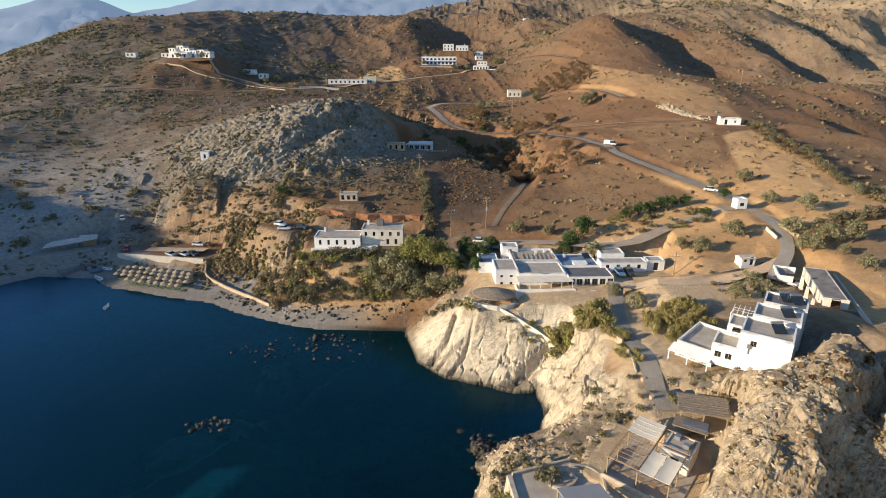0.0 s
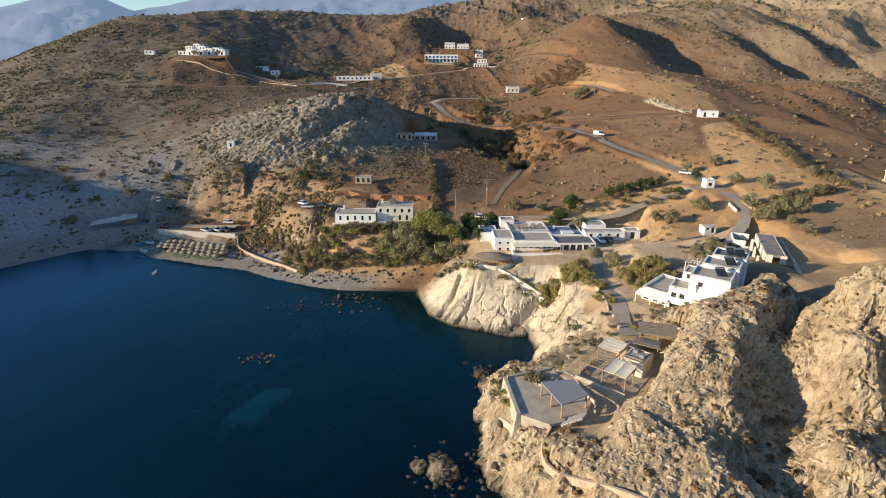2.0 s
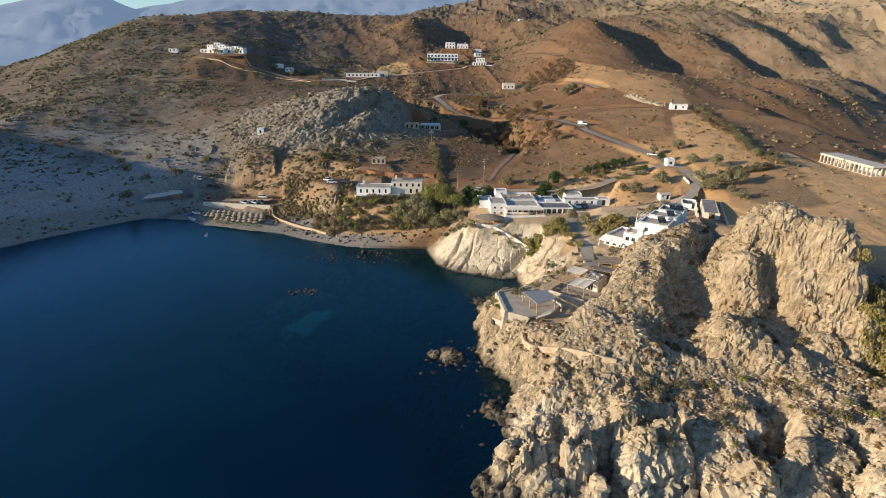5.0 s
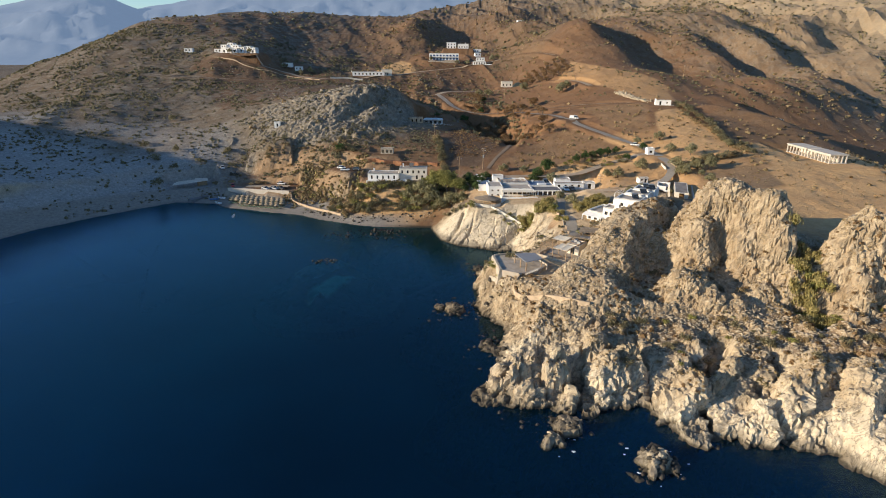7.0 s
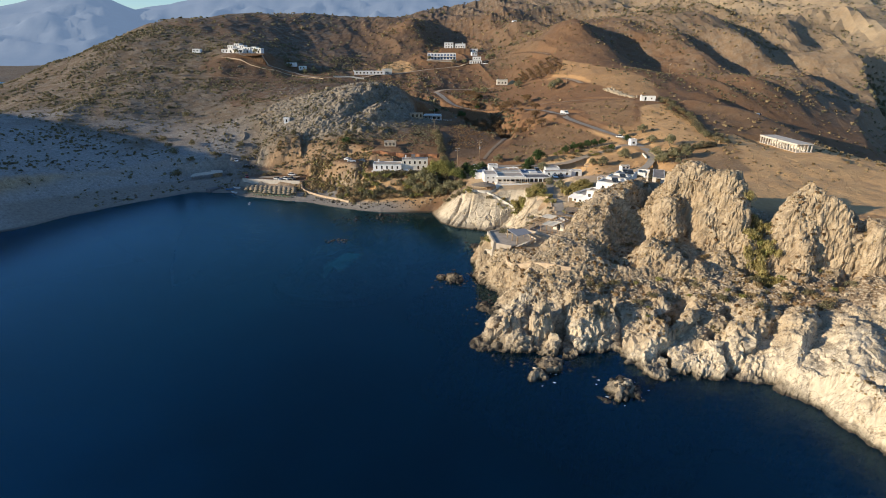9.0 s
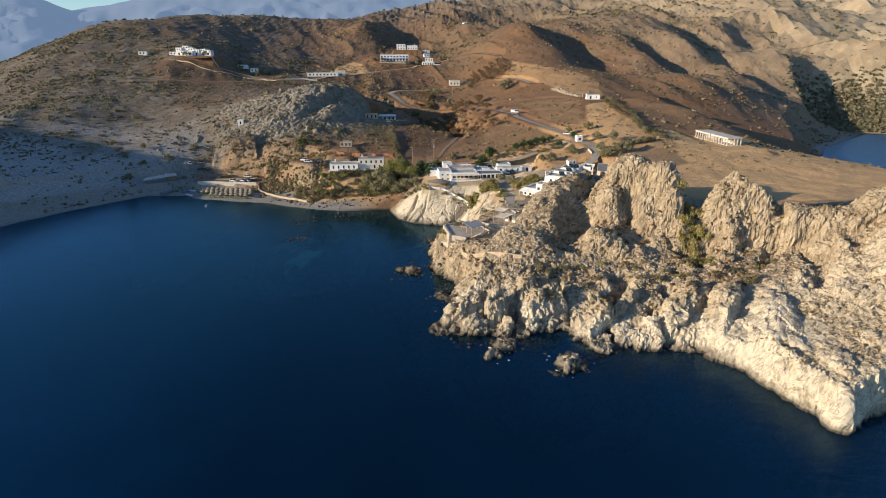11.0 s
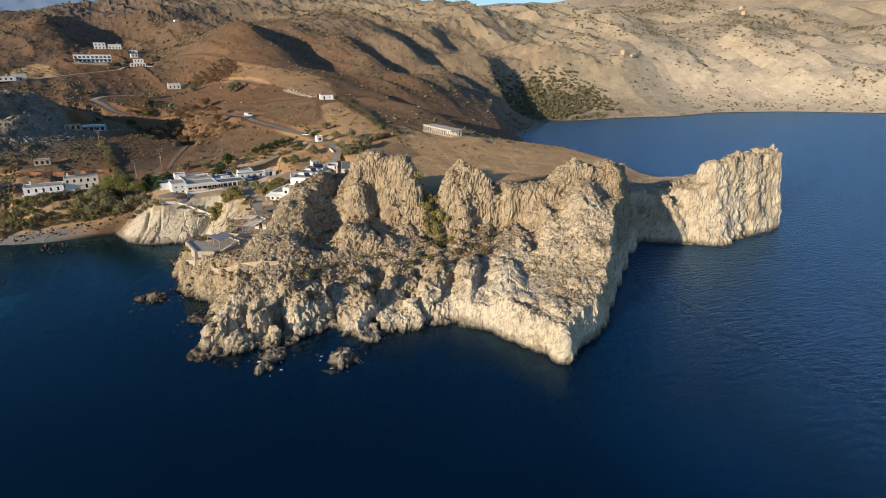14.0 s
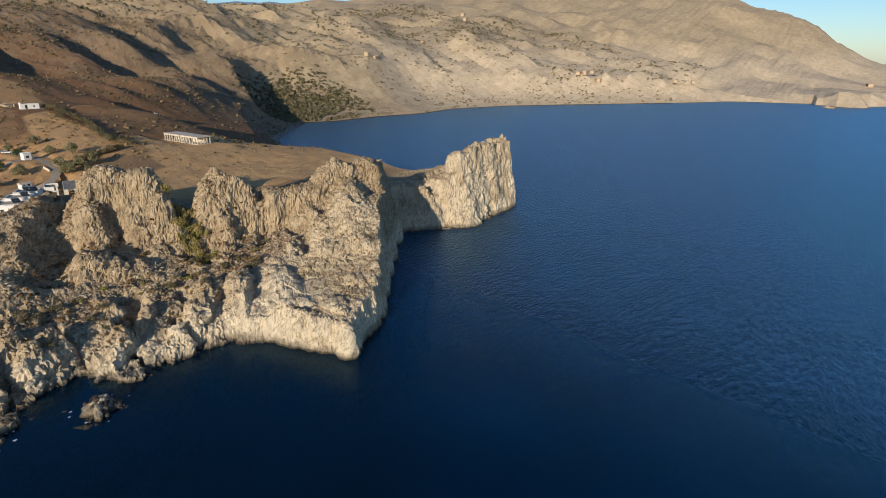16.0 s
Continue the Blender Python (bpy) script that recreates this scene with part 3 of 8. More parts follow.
def shore(x, y):
    """Signed distance inland from the coast, and the steepness of the nearest shore."""
    best = np.full(x.shape, 1e9)
    steep = np.ones(x.shape)
    inside = np.zeros(x.shape, bool)
    n = len(COAST)
    for k in range(n):
        (ax, ay, sa), (bx, by, sb) = COAST[k], COAST[(k + 1) % n]
        ex, ey = bx - ax, by - ay
        t = np.clip(((x - ax) * ex + (y - ay) * ey) / (ex * ex + ey * ey), 0, 1)
        d = (x - ax - t * ex) ** 2 + (y - ay - t * ey) ** 2
        near = d < best
        best = np.where(near, d, best)
        steep = np.where(near, sa + (sb - sa) * t, steep)
        if ay != by:
            cross = ((ay > y) != (by > y)) & (x < ex * (y - ay) / ey + ax)
            inside ^= cross
    return np.where(inside, 1, -1) * np.sqrt(best), steep


def curve(points, step=3.0):
    """Points of a smooth line through the given ones."""
    p = np.array(points, float)
    p = np.vstack([2 * p[0] - p[1], p, 2 * p[-1] - p[-2]])
    out = []
    for k in range(1, len(p) - 2):
        a, b, c, d = p[k - 1], p[k], p[k + 1], p[k + 2]
        m = max(2, int(np.linalg.norm(c - b) / step))
        for t in np.arange(m) / m:
            out.append(0.5 * (2 * b + (c - a) * t + (2 * a - 5 * b + 4 * c - d) * t * t + (3 * b - a - 3 * c + d) * t ** 3))
    out.append(p[-2])
    return np.array(out)


# level ground for buildings, yards and terraces: x, y, half length, half width, turn, height, width of the bank round it
PADS = []
# roads: half width, material key, centre line
ROADS = []


def raw_height(x, y):
    d, steep = shore(x, y)
    rocky = step01(steep, 0.45, 1.1) * step01(500 - np.abs(x) - np.abs(y), 0, 150)
    rocky = rocky * (1 - 0.95 * step01(1.3 - np.hypot((x - 3) / 21, (y - 107) / 14), 0, 0.3)) * (1 - 0.8 * step01(x, 150, 165) * step01(60 - y, 0, 10))
    d = d + rocky * 1.6 * fractal(x / 7.0, y / 7.0, 0 * x, 3, 5) + (1 - rocky) * 0.7 * fractal(x / 14.0, y / 14.0, 0 * x, 2, 9)
    land = np.maximum(rolling(x, y), 1.2)
    far = step01(np.hypot(x - 60, y - 60), 120, 700)
    # slopes whose spurs are laid out by hand stay calm
    calm = 1 - 0.8 * step01(1.3 - np.hypot((x - 200) / 190, (y - 400) / 170), 0, 0.4)
    calm = calm * (1 - 0.65 * step01(-x, 60, 140))
    land = land + (1.0 + 11 * far) * calm * (fractal(x / 130.0, y / 130.0, 0 * x, 4, 21, ridged=True) - 0.25) * step01(d, 5, 60) * step01(np.hypot(x - 40, y - 110), 60, 260)
    # gullies and spurs that run down to the south-east
    warp = 0.35 * fractal(x / 160.0, y / 160.0, 0 * x, 2, 63)
    gully = fractal((0.93 * x + 0.36 * y) / 92.0 + warp, (0.93 * y - 0.36 * x) / 260.0 + warp, 0 * x, 4, 65, 0.5, True) - 0.2
    hilly = step01(y + 0.25 * np.abs(x - 120), 290, 420) * step01(d, 10, 80) * step01(x, -90, 20)
    for px, py, rx, ry, turn, pz, ramp_ in PADS:
        if py > 300:
            hilly = hilly * step01(np.hypot(x - px, y - py), 12, 70)
    land = land + 13 * hilly * calm * gully + 3.5 * step01(x + 0.35 * y, 300, 420) * step01(d, 8, 60) * (fractal(x / 70.0 + warp, y / 70.0, 0 * x, 4, 87, 0.5, True) - 0.25)
    # small rills that run down the slopes
    rill = fractal((0.93 * x + 0.36 * y) / 24.0 + 2 * warp, (0.93 * y - 0.36 * x) / 90.0, 0 * x, 3, 68, 0.5, True)
    land = land + 2.2 * step01(np.hypot(x - 40, y - 120), 230, 330) * step01(d, 10, 60) * (rill - 0.2)
    for rise, sunny, lee, crest in SPURS:
        best, side, down = np.full(x.shape, 1e9), np.zeros(x.shape), np.zeros(x.shape)
        for k, ((ax, ay), (bx, by)) in enumerate(zip(crest[:-1], crest[1:])):
            ex, ey = bx - ax, by - ay
            t = np.clip(((x - ax) * ex + (y - ay) * ey) / (ex * ex + ey * ey), 0, 1)
            ox, oy = x - ax - t * ex, y - ay - t * ey
            dd = ox ** 2 + oy ** 2
            nb = dd < best
            best, side, down = np.where(nb, dd, best), np.where(nb, 0.95 * ox + 0.31 * oy, side), np.where(nb, (k + t) / (len(crest) - 1), down)
        half = sunny + (lee - sunny) * step01(side, -0.3 * lee, 0.5 * lee)
        q = np.sqrt(best) / half * (1 + 0.45 * fractal(x / 45.0, y / 45.0, 0 * x, 4, 77))
        land = land + rise * np.exp(-q * q * 1.2) * (1 - 0.8 * step01(down, 0.45, 1.0))
    for cx, cy, top, foot, rx, ry, turn in CRAGS:
        c, s = math.cos(radians(turn)), math.sin(radians(turn))
        near = np.hypot(x - cx, y - cy) < 2 * max(rx, ry)
        if not near.any():
            continue
        xx, yy = x[near], y[near]
        wob = 1 + 0.42 * fractal(xx / 6.5, yy / 6.5, 0 * xx + cx, 4, 31)
        u, v = ((xx - cx) * c + (yy - cy) * s) / rx * wob, (-(xx - cx) * s + (yy - cy) * c) / ry * wob
        r = (np.abs(u) ** 2.5 + np.abs(v) ** 2.5) ** 0.4
        hc = foot + (top - foot) * (1 - step01(r, 0.35, 1.15)) + 0 * r
        hc = np.where(r < 1.15, hc, -50)
        land[near] = np.maximum(land[near], hc)
    for sunny, lee, crest in RIDGES:
        lo, hi = np.min(crest, 0)[:2] - 20, np.max(crest, 0)[:2] + 20
        near = (x > lo[0]) & (x < hi[0]) & (y > lo[1]) & (y < hi[1])
        if not near.any():
            continue
        xx, yy = x[near], y[near]
        best, top, side = np.full(xx.shape, 1e9), np.zeros(xx.shape), np.zeros(xx.shape)
        for (ax, ay, at_), (bx, by, bt_) in zip(crest[:-1], crest[1:]):
            ex, ey = bx - ax, by - ay
            t = np.clip(((xx - ax) * ex + (yy - ay) * ey) / (ex * ex + ey * ey), 0, 1)
            ox, oy = xx - ax - t * ex, yy - ay - t * ey
            dd = ox ** 2 + oy ** 2
            nb = dd < best
            best, top = np.where(nb, dd, best), np.where(nb, at_ + (bt_ - at_) * t, top)
            side = np.where(nb, 0.95 * ox + 0.31 * oy, side)
        wob = fractal(xx / 7.0, yy / 7.0, 0 * xx + sunny, 4, 33)
        top = top + 1.3 * fractal(xx / 4.5, yy / 4.5, 0 * xx, 3, 35)
        half = np.where(side > 0, lee, sunny) * (1 + 0.3 * wob)
        q = 1 - step01(np.sqrt(best) / np.maximum(half, 1.5), 0.2, 1.05)
        g = land[near]
        land[near] = np.where(top > g, g + (top - g) * q, g)
    for ox_, oy_, rise, rx, ry, turn in OUTCROPS:
        near = (np.abs(x - ox_) < 1.4 * rx) & (np.abs(y - oy_) < 1.4 * rx)
        if not near.any():
            continue
        c, s = math.cos(turn), math.sin(turn)
        xx, yy = x[near] - ox_, y[near] - oy_
        u, v = (xx * c + yy * s) / rx, (-xx * s + yy * c) / ry
        q = np.maximum(np.abs(u + 0.3 * v), np.abs(v)) + 0.25 * fractal(x[near] / 1.7, y[near] / 1.7, 0 * xx, 2, 37)
        land[near] += rise * (1 - step01(q, 0.45, 0.95))
    # the low broken shore under the cliffs
    low_shore = step01(66 - x, 0, 6) * step01(26 - y, 0, 8) * step01(x, -8, 0)
    cleft = fractal(x / 10.0, y / 21.0, 0 * x, 3, 69, 0.5, True)
    prof = steep * d * (1 + (d / (26.0 + 50 * step01(x, 330, 420))) ** 2) + 0.2
    dome = step01(1.35 - np.hypot((x - 3) / 19, (y - 108) / 14), 0, 0.25)
    prof = prof * (1 - dome) + dome * (0.5 + 0.86 * np.maximum(d + 0.3 * fractal(x / 9.0, y / 9.0, 0 * x, 2, 29), 0))
    dome = step01(1.3 - np.hypot((x - 22) / 9, (y - 91) / 8), 0, 0.25)
    prof = prof * (1 - dome) + dome * (0.3 + 1.2 * np.maximum(d + 0.8 * fractal(x / 7.0, y / 7.0, 0 * x, 2, 30), 0))
    h = np.where(d > 0, np.minimum(land, prof), np.maximum(d * np.clip(steep, 0.18, 1.2) * 0.8, -12))
    h = h - low_shore * step01(cleft, 0.42, 0.72) * np.clip(0.85 * h, 0, 6.0)
    for half, deep, line in GULLIES:
        best = np.full(x.shape, 1e9)
        for (ax, ay), (bx, by) in zip(line[:-1], line[1:]):
            ex, ey = bx - ax, by - ay
            t = np.clip(((x - ax) * ex + (y - ay) * ey) / (ex * ex + ey * ey), 0, 1)
            best = np.minimum(best, (x - ax - t * ex) ** 2 + (y - ay - t * ey) ** 2)
        near = best < (2 * half) ** 2
        q = np.sqrt(best[near]) / half * (1 + 0.4 * fractal(x[near] / 5.0, y[near] / 5.0, 0 * x[near], 3, 79))
        hn = h[near]
        h[near] = np.where(d[near] > 0.3, np.maximum(hn - deep * (1 - step01(q, 0.1, 1.1)), np.minimum(hn, 0.4)), hn)
    for cx, cy, top, r in REEFS:
        near = np.hypot(x - cx, y - cy) < 3 * r
        if near.any():
            q = np.hypot(x[near] - cx, y[near] - cy) / r * (1 + 0.5 * fractal(x[near] / (0.5 * r), y[near] / (0.5 * r), 0 * x[near], 3, 41))
            h[near] = np.maximum(h[near], top - (top + 9) * step01(q, 0.0, 2.4))
    return h, d, steep


def height(x, y):
    """Height of the ground with its levelled places and roads, without fine relief; how far it is levelled; shore distance; steepness."""
    x, y = np.asarray(x, float), np.asarray(y, float)
    h, d, steep = raw_height(x, y)
    flat = np.zeros(x.shape)
    for hw, key, line in ROADS:
        lo, hi = line.min(0) - 12, line.max(0) + 12
        near = (x > lo[0]) & (x < hi[0]) & (y > lo[1]) & (y < hi[1])
        if not near.any():
            continue
        xx, yy = x[near], y[near]
        best, hz = np.full(xx.shape, 1e9), np.zeros(xx.shape)
        for (ax, ay, az_), (bx, by, bz_) in zip(line[:-1], line[1:]):
            ex, ey = bx - ax, by - ay
            t = np.clip(((xx - ax) * ex + (yy - ay) * ey) / (ex * ex + ey * ey + 1e-9), 0, 1)
            dd = (xx - ax - t * ex) ** 2 + (yy - ay - t * ey) ** 2
            nb = dd < best
            best, hz = np.where(nb, dd, best), np.where(nb, az_ + (bz_ - az_) * t, hz)
        w = 1 - step01(np.sqrt(best), hw + 0.8, hw + 5)
        h[near] = h[near] * (1 - w) + hz * w
        flat[near] = np.maximum(flat[near], w)
    for px, py, rx, ry, turn, pz, ramp_ in PADS:
        near = np.hypot(x - px, y - py) < 1.5 * (rx + ry) + 8
        if not near.any():
            continue
        c, s = math.cos(radians(turn)), math.sin(radians(turn))
        u, v = np.abs((x[near] - px) * c + (y[near] - py) * s) - rx, np.abs(-(x[near] - px) * s + (y[near] - py) * c) - ry
        m = np.maximum(u, v)
        m = np.where(m > 0.5, np.maximum(m + 0.15 * ramp_ * fractal(x[near] / 5.0, y[near] / 5.0, 0 * m, 3, 67), 0.5), m)
        w = 1 - step01(m, 0.3, ramp_)
        h[near] = h[near] * (1 - w) + pz * w
        flat[near] = np.maximum(flat[near], w)
    return h, flat, d, steep


def ground_at(x, y):
    return float(height(np.array([x]), np.array([y]))[0][0])


def fields(points, width, key):
    """Register a road and give its line heights, smoothed along its way."""
    line = curve(points, 4.0)
    z = raw_height(line[:, 0], line[:, 1])[0]
    for _ in range(12):
        z[1:-1] = 0.25 * z[:-2] + 0.5 * z[1:-1] + 0.25 * z[2:]
    ROADS.append((width / 2, key, np.column_stack([line, z])))


def inside(x, y, pts, soft):
    """How far points lie within a polygon, with a soft, ragged edge."""
    out = np.zeros(x.shape)
    p = np.array(pts, float)
    lo, hi = p.min(0) - 15, p.max(0) + 15
    near = (x > lo[0]) & (x < hi[0]) & (y > lo[1]) & (y < hi[1])
    xx, yy = x[near], y[near]
    best, odd = np.full(xx.shape, 1e9), np.zeros(xx.shape, bool)
    for (ax, ay), (bx, by) in zip(p, np.roll(p, -1, 0)):
        ex, ey = bx - ax, by - ay
        t = np.clip(((xx - ax) * ex + (yy - ay) * ey) / (ex * ex + ey * ey), 0, 1)
        best = np.minimum(best, (xx - ax - t * ex) ** 2 + (yy - ay - t * ey) ** 2)
        if ay != by:
            odd ^= ((ay > yy) != (by > yy)) & (xx < ex * (yy - ay) / ey + ax)
    d = np.where(odd, 1, -1) * np.sqrt(best) + 1.6 * fractal(xx / 9.0, yy / 9.0, 0 * xx, 3, 45)
    out[near] = step01(d, -soft, soft)
    return out


def spaced(lo, hi, step):
    return list(np.arange(lo, hi, step))


def growing(start, end, step, rate=1.07):
    out, p = [], start
    while abs(p - start) < abs(end - start):
        out.append(p)
        p += math.copysign(step, end - start)
        step *= rate
    return out + [end]


# ---- levelled places and roads ----
PADS += [
    (-95, 167.5, 16, 7, -8, 5.0, 0.7), (-36, 155, 9, 6, 2, 12.5, 4.5), (-23, 158, 8, 6, -3, 12.5, 4.5), (18, 126, 11, 9, 8, 14.0, 9.0), (33, 124, 9, 7, 2, 14.2, 9.0),
    (7.5, 115, 5, 3, -10, 12.2, 2.5), (52, 85, 7, 6, 25, 18.6, 9.0), (44, 87, 7, 5, -30, 15.6, 9.0), (76, 107, 6, 12, 22, 20.0, 9.0), (40, 129, 9, 4, 2, 15.6, 9.0),
    (16, 54, 7, 5, -35, 11.5, 4.5), (26, 61, 6.5, 6, -35, 12.6, 2.5), (35.5, 69, 4, 3.5, -20, 14.5, 2.5), (148, 148, 7, 20, 8, 25.0, 4.5), (66.5, 121, 3, 2, 10, 20.0, 6.0),
    (-16, 252, 11, 6, 0, 25.0, 4.5), (-186, 396, 18, 8, -6, 63.5, 4.5), (-18, 470, 17, 6, 2, 58.0, 4.5), (-5, 520, 14, 6, 2, 69.0, 4.5), (16, 459, 10, 5, 0, 54.5, 4.5),
    (-82, 406, 18, 5, 8, 46.0, 4.5), (39, 383, 9, 6, 0, 39.2, 4.5), (111, 234, 5, 4, -8, 39.0, 4.5), (78, 151, 4, 3, 0, 25.5, 4.5), (-38, 178, 5, 4, 0, 19.8, 4.5),
    (-56, 164, 6, 3, -36, 14.6, 9.0), (-134, 175, 9, 5, 30, 3.2, 4.5), (58, 222, 6, 3, 30, 32.0, 4.5), (60, 109, 14, 4, 10, 18.5, 9.0)]
fields([(82, 140), (81, 153), (79, 166), (71, 184), (62, 205), (56, 227), (52, 243), (42, 261), (30, 283), (12, 300), (-8, 318), (-20, 345)], 3.8, "asphalt")
fields([(81, 152), (61, 147), (46, 138), (36, 138), (22, 146), (8, 149), (-4, 146)], 4.0, "track")
fields([(36, 118), (33, 105), (32, 94), (33, 86), (32, 77), (32, 71)], 3.4, "asphalt")
fields([(10, 160), (14, 172), (21, 190), (24, 208), (20, 232), (12, 250), (-2, 255)], 1.8, "path")
fields([(-215, 402), (-200, 398), (-186, 384), (-160, 384), (-141, 384), (-108, 368), (-88, 390), (-62, 410), (-30, 432), (4, 452), (40, 462), (62, 440), (78, 410)], 4.6, "dirt")
fields([(-20, 345), (-12, 362), (6, 370), (33, 368), (62, 350), (78, 318), (84, 296)], 4.0, "dirt")
fields([(-110, 366), (-150, 352), (-200, 345), (-240, 350)], 2.4, "dirt")
fields([(46, 270), (62, 262), (84, 254), (102, 240)], 2.2, "dirt")
fields([(-104, 168), (-94, 167), (-83, 165)], 4.0, "dirt")
fields([(82, 140), (81.2, 132), (77.5, 124), (72.5, 117.5), (68.5, 112)], 3.0, "asphalt")
fields([(36, 116.5), (44, 113.5), (56, 113.5), (62, 115.2), (70, 118), (76, 121.5)], 3.6, "yard")
fields([(580, 440), (500, 470), (430, 500), (360, 505)], 5.0, "dirt")
fields([(418, 345), (430, 352), (446, 350), (462, 358), (486, 352)], 2.6, "dirt")

# tilled fields: red earth, bright earth, dark earth, outline
FIELDS = [
    (0.8, 0.6, 0.1, [(43, 119), (52, 118), (61, 119.5), (74, 126), (78, 138), (70, 142), (56, 138), (50, 131), (46, 124)]),
    (0.9, 0.95, 0.0, [(84, 100), (92, 78), (128, 55), (165, 60), (200, 66), (208, 100), (204, 140), (160, 176), (128, 168), (118, 128)]),
    (0.5, 0.85, 0.0, [(101, 216), (115, 224), (117, 194), (117, 163), (118, 143), (88, 136), (74, 122), (81, 142), (88, 169)]),
    (0.9, 0.30, 0.25, [(68, 250), (104, 241), (88, 180), (73, 198)]),
    (0.9, 0.25, 0.35, [(46, 204), (56, 203), (72, 166), (52, 157), (26, 152), (17, 168)]),
    (1.0, 0.55, 0.1, [(86, 303), (106, 250), (123, 248), (130, 290), (106, 335), (86, 382), (66, 332)]),
    (0.4, 0.0, 0.8, [(-9, 236), (10, 262), (16, 195), (7, 165), (-7, 168)]),
    (1.0, 0.1, 0.45, [(-49, 180), (-43, 186), (-32, 187), (-12, 183), (-12, 169), (-50, 171)]),
    (0.8, 0.0, 0.6, [(-216, 379), (-192, 382), (-119, 357), (-99, 342), (-103, 262), (-124, 256), (-148, 256), (-191, 327)]),
    (0.8, 0.15, 0.45, [(121, 207), (187, 262), (220, 250), (200, 190), (165, 165), (138, 170), (124, 165)]),
    (0.3, 0.25, 0.0, [(89, 128), (102, 130), (114, 125), (112, 106), (100, 102), (88, 102), (84, 111)]),
    (0.7, 0.0, 0.5, [(-300, 480), (-190, 430), (-120, 420), (-60, 440), (-40, 540), (-110, 640), (-230, 640)]),
    (0.6, 0.9, 0.0, [(-78, 428), (-73, 468), (-60, 486), (-50, 468), (-40, 432), (-54, 416)]),
    (0.6, 0.1, 0.5, [(20, 430), (60, 420), (95, 470), (100, 540), (60, 620), (0, 600), (30, 500)])]

# ---- ground ----
def build_ground():
    gx = growing(-200, -4400, 3.0, 1.06)[:0:-1] + spaced(-200, -136, 1.6) + spaced(-136, -16, 1.0) + spaced(-16, 154, 0.34) + spaced(154, 238, 0.5) + spaced(238, 330, 2.2) + growing(330, 4400, 3.0, 1.05)
    gy = growing(-42, -600, 3.0, 1.15)[:0:-1] + spaced(-42, 74, 0.34) + spaced(74, 116, 0.45) + spaced(116, 186, 1.5) + spaced(186, 272, 1.0) + spaced(272, 300, 1.5) + spaced(300, 520, 3.0) + growing(520, 5000, 4.0, 1.06)
    X, Y = np.meshgrid(np.array(gx), np.array(gy))
    ny, nx = X.shape
    x, y = X.ravel(), Y.ravel()
    h, flat, d, steep = height(x, y)
    H = h.reshape(ny, nx)
    sy, sx = np.gradient(H, np.array(gy), np.array(gx))
    slope = np.hypot(sx, sy).ravel()
    nrm = np.stack([-sx.ravel(), -sy.ravel(), np.ones(x.size)], 1)
    nrm /= np.linalg.norm(nrm, axis=1)[:, None]
    rough_shore = step01(steep, 0.45, 1.0) * step01(18 - d, 0, 10)
    mix = fractal(x / 22.0, y / 22.0, 0 * x, 4, 3)
    head = step01(x, -4, 6) * step01(62 + 0.12 * x - 30 * step01(x, 84, 102) - y + 6 * mix, -8, 4) * step01(240 - x, 0, 10)
    head = np.maximum(head, step01(x, 148, 160) * step01(46 - y, 0, 10) * step01(260 - x, 0, 10))
    knoll = step01(1.15 - np.hypot((x + 70) / 60, (y - 226) / 36) + 0.3 * mix, 0.1, 0.4)
    rock = np.clip(np.maximum.reduce([head, 0.95 * knoll * step01(slope, 0.12, 0.35), step01(slope + 0.25 * mix, 0.75, 1.1) * (1 - step01(y, 150, 185)), rough_shore, step01(1.25 - np.hypot((x - 4) / 19, (y - 106) / 13), 0, 0.2) * step01(slope, 0.4, 0.65)]), 0, 1)
    cove = step01(1.2 - np.hypot((x - 24) / 11, (y - 90) / 11) + 0.2 * mix, 0, 0.3)
    bluff = step01(1.25 - np.hypot((x + 76) / 34, (y - 172) / 18) + 0.25 * mix, 0, 0.3)
    rock = np.maximum(rock, cove * step01(slope, 0.15, 0.4)) * (1 - 0.8 * bluff)
    ochre = step01(1.1 - np.hypot((x - 29) / 3, (y - 87) / 4) + 0.3 * mix, 0, 0.3)
    rock *= 1 - 0.8 * ochre
    ledge = step01(1.2 - np.hypot((x - 62) / 40, (y - 20 + 0.12 * (x - 60)) / 9) + 0.5 * mix, 0, 0.35) * step01(0.9 - slope, 0, 0.3)
    rock *= (1 - flat) * step01(600 - np.abs(x) - y, 0, 200)
    # relief of the rock
    r = (rock > 0.02) & (np.abs(x) < 330) & (y < 330) & (h > -10)
    disp = np.zeros(x.size)
    px, py, pz = x[r], y[r], h[r]
    # beds of the limestone dip steeply to the east: u across them, v along the dip, w along the strike
    bu, bv, bw = -0.74 * px + 0.18 * py + 0.65 * pz, 0.64 * px - 0.12 * py + 0.76 * pz, 0.22 * px + 0.97 * py
    warp = fractal(px / 13.0, py / 13.0, pz / 13.0, 3, 49)
    big = fractal(px / 12.0 + 0.3 * warp, py / 12.0, pz / 13.0, 3, 51, 0.5, True) - 0.25
    c1, c2, r1 = cells(bu / 3.4 + 0.9 * warp, bv / 7.5, bw / 5.5, 61)
    c3, c4, r2 = cells(bu / 1.5 + 0.8 * warp, bv / 3.6, bw / 2.6, 71)
    _, _, r3 = cells(bu / 0.75, bv / 1.7, bw / 1.25, 73)
    edge = fractal(px / 3.6 + 0.5 * warp, py / 3.6, pz / 4.6, 4, 81, 0.62, True) - 0.2
    small = fractal(px / 1.3, py / 1.3, pz / 1.5, 2, 82, 0.6)
    near = np.maximum(step01(260 - np.hypot(px - 60, py - 30), 0, 120), 1.3 * knoll[r])
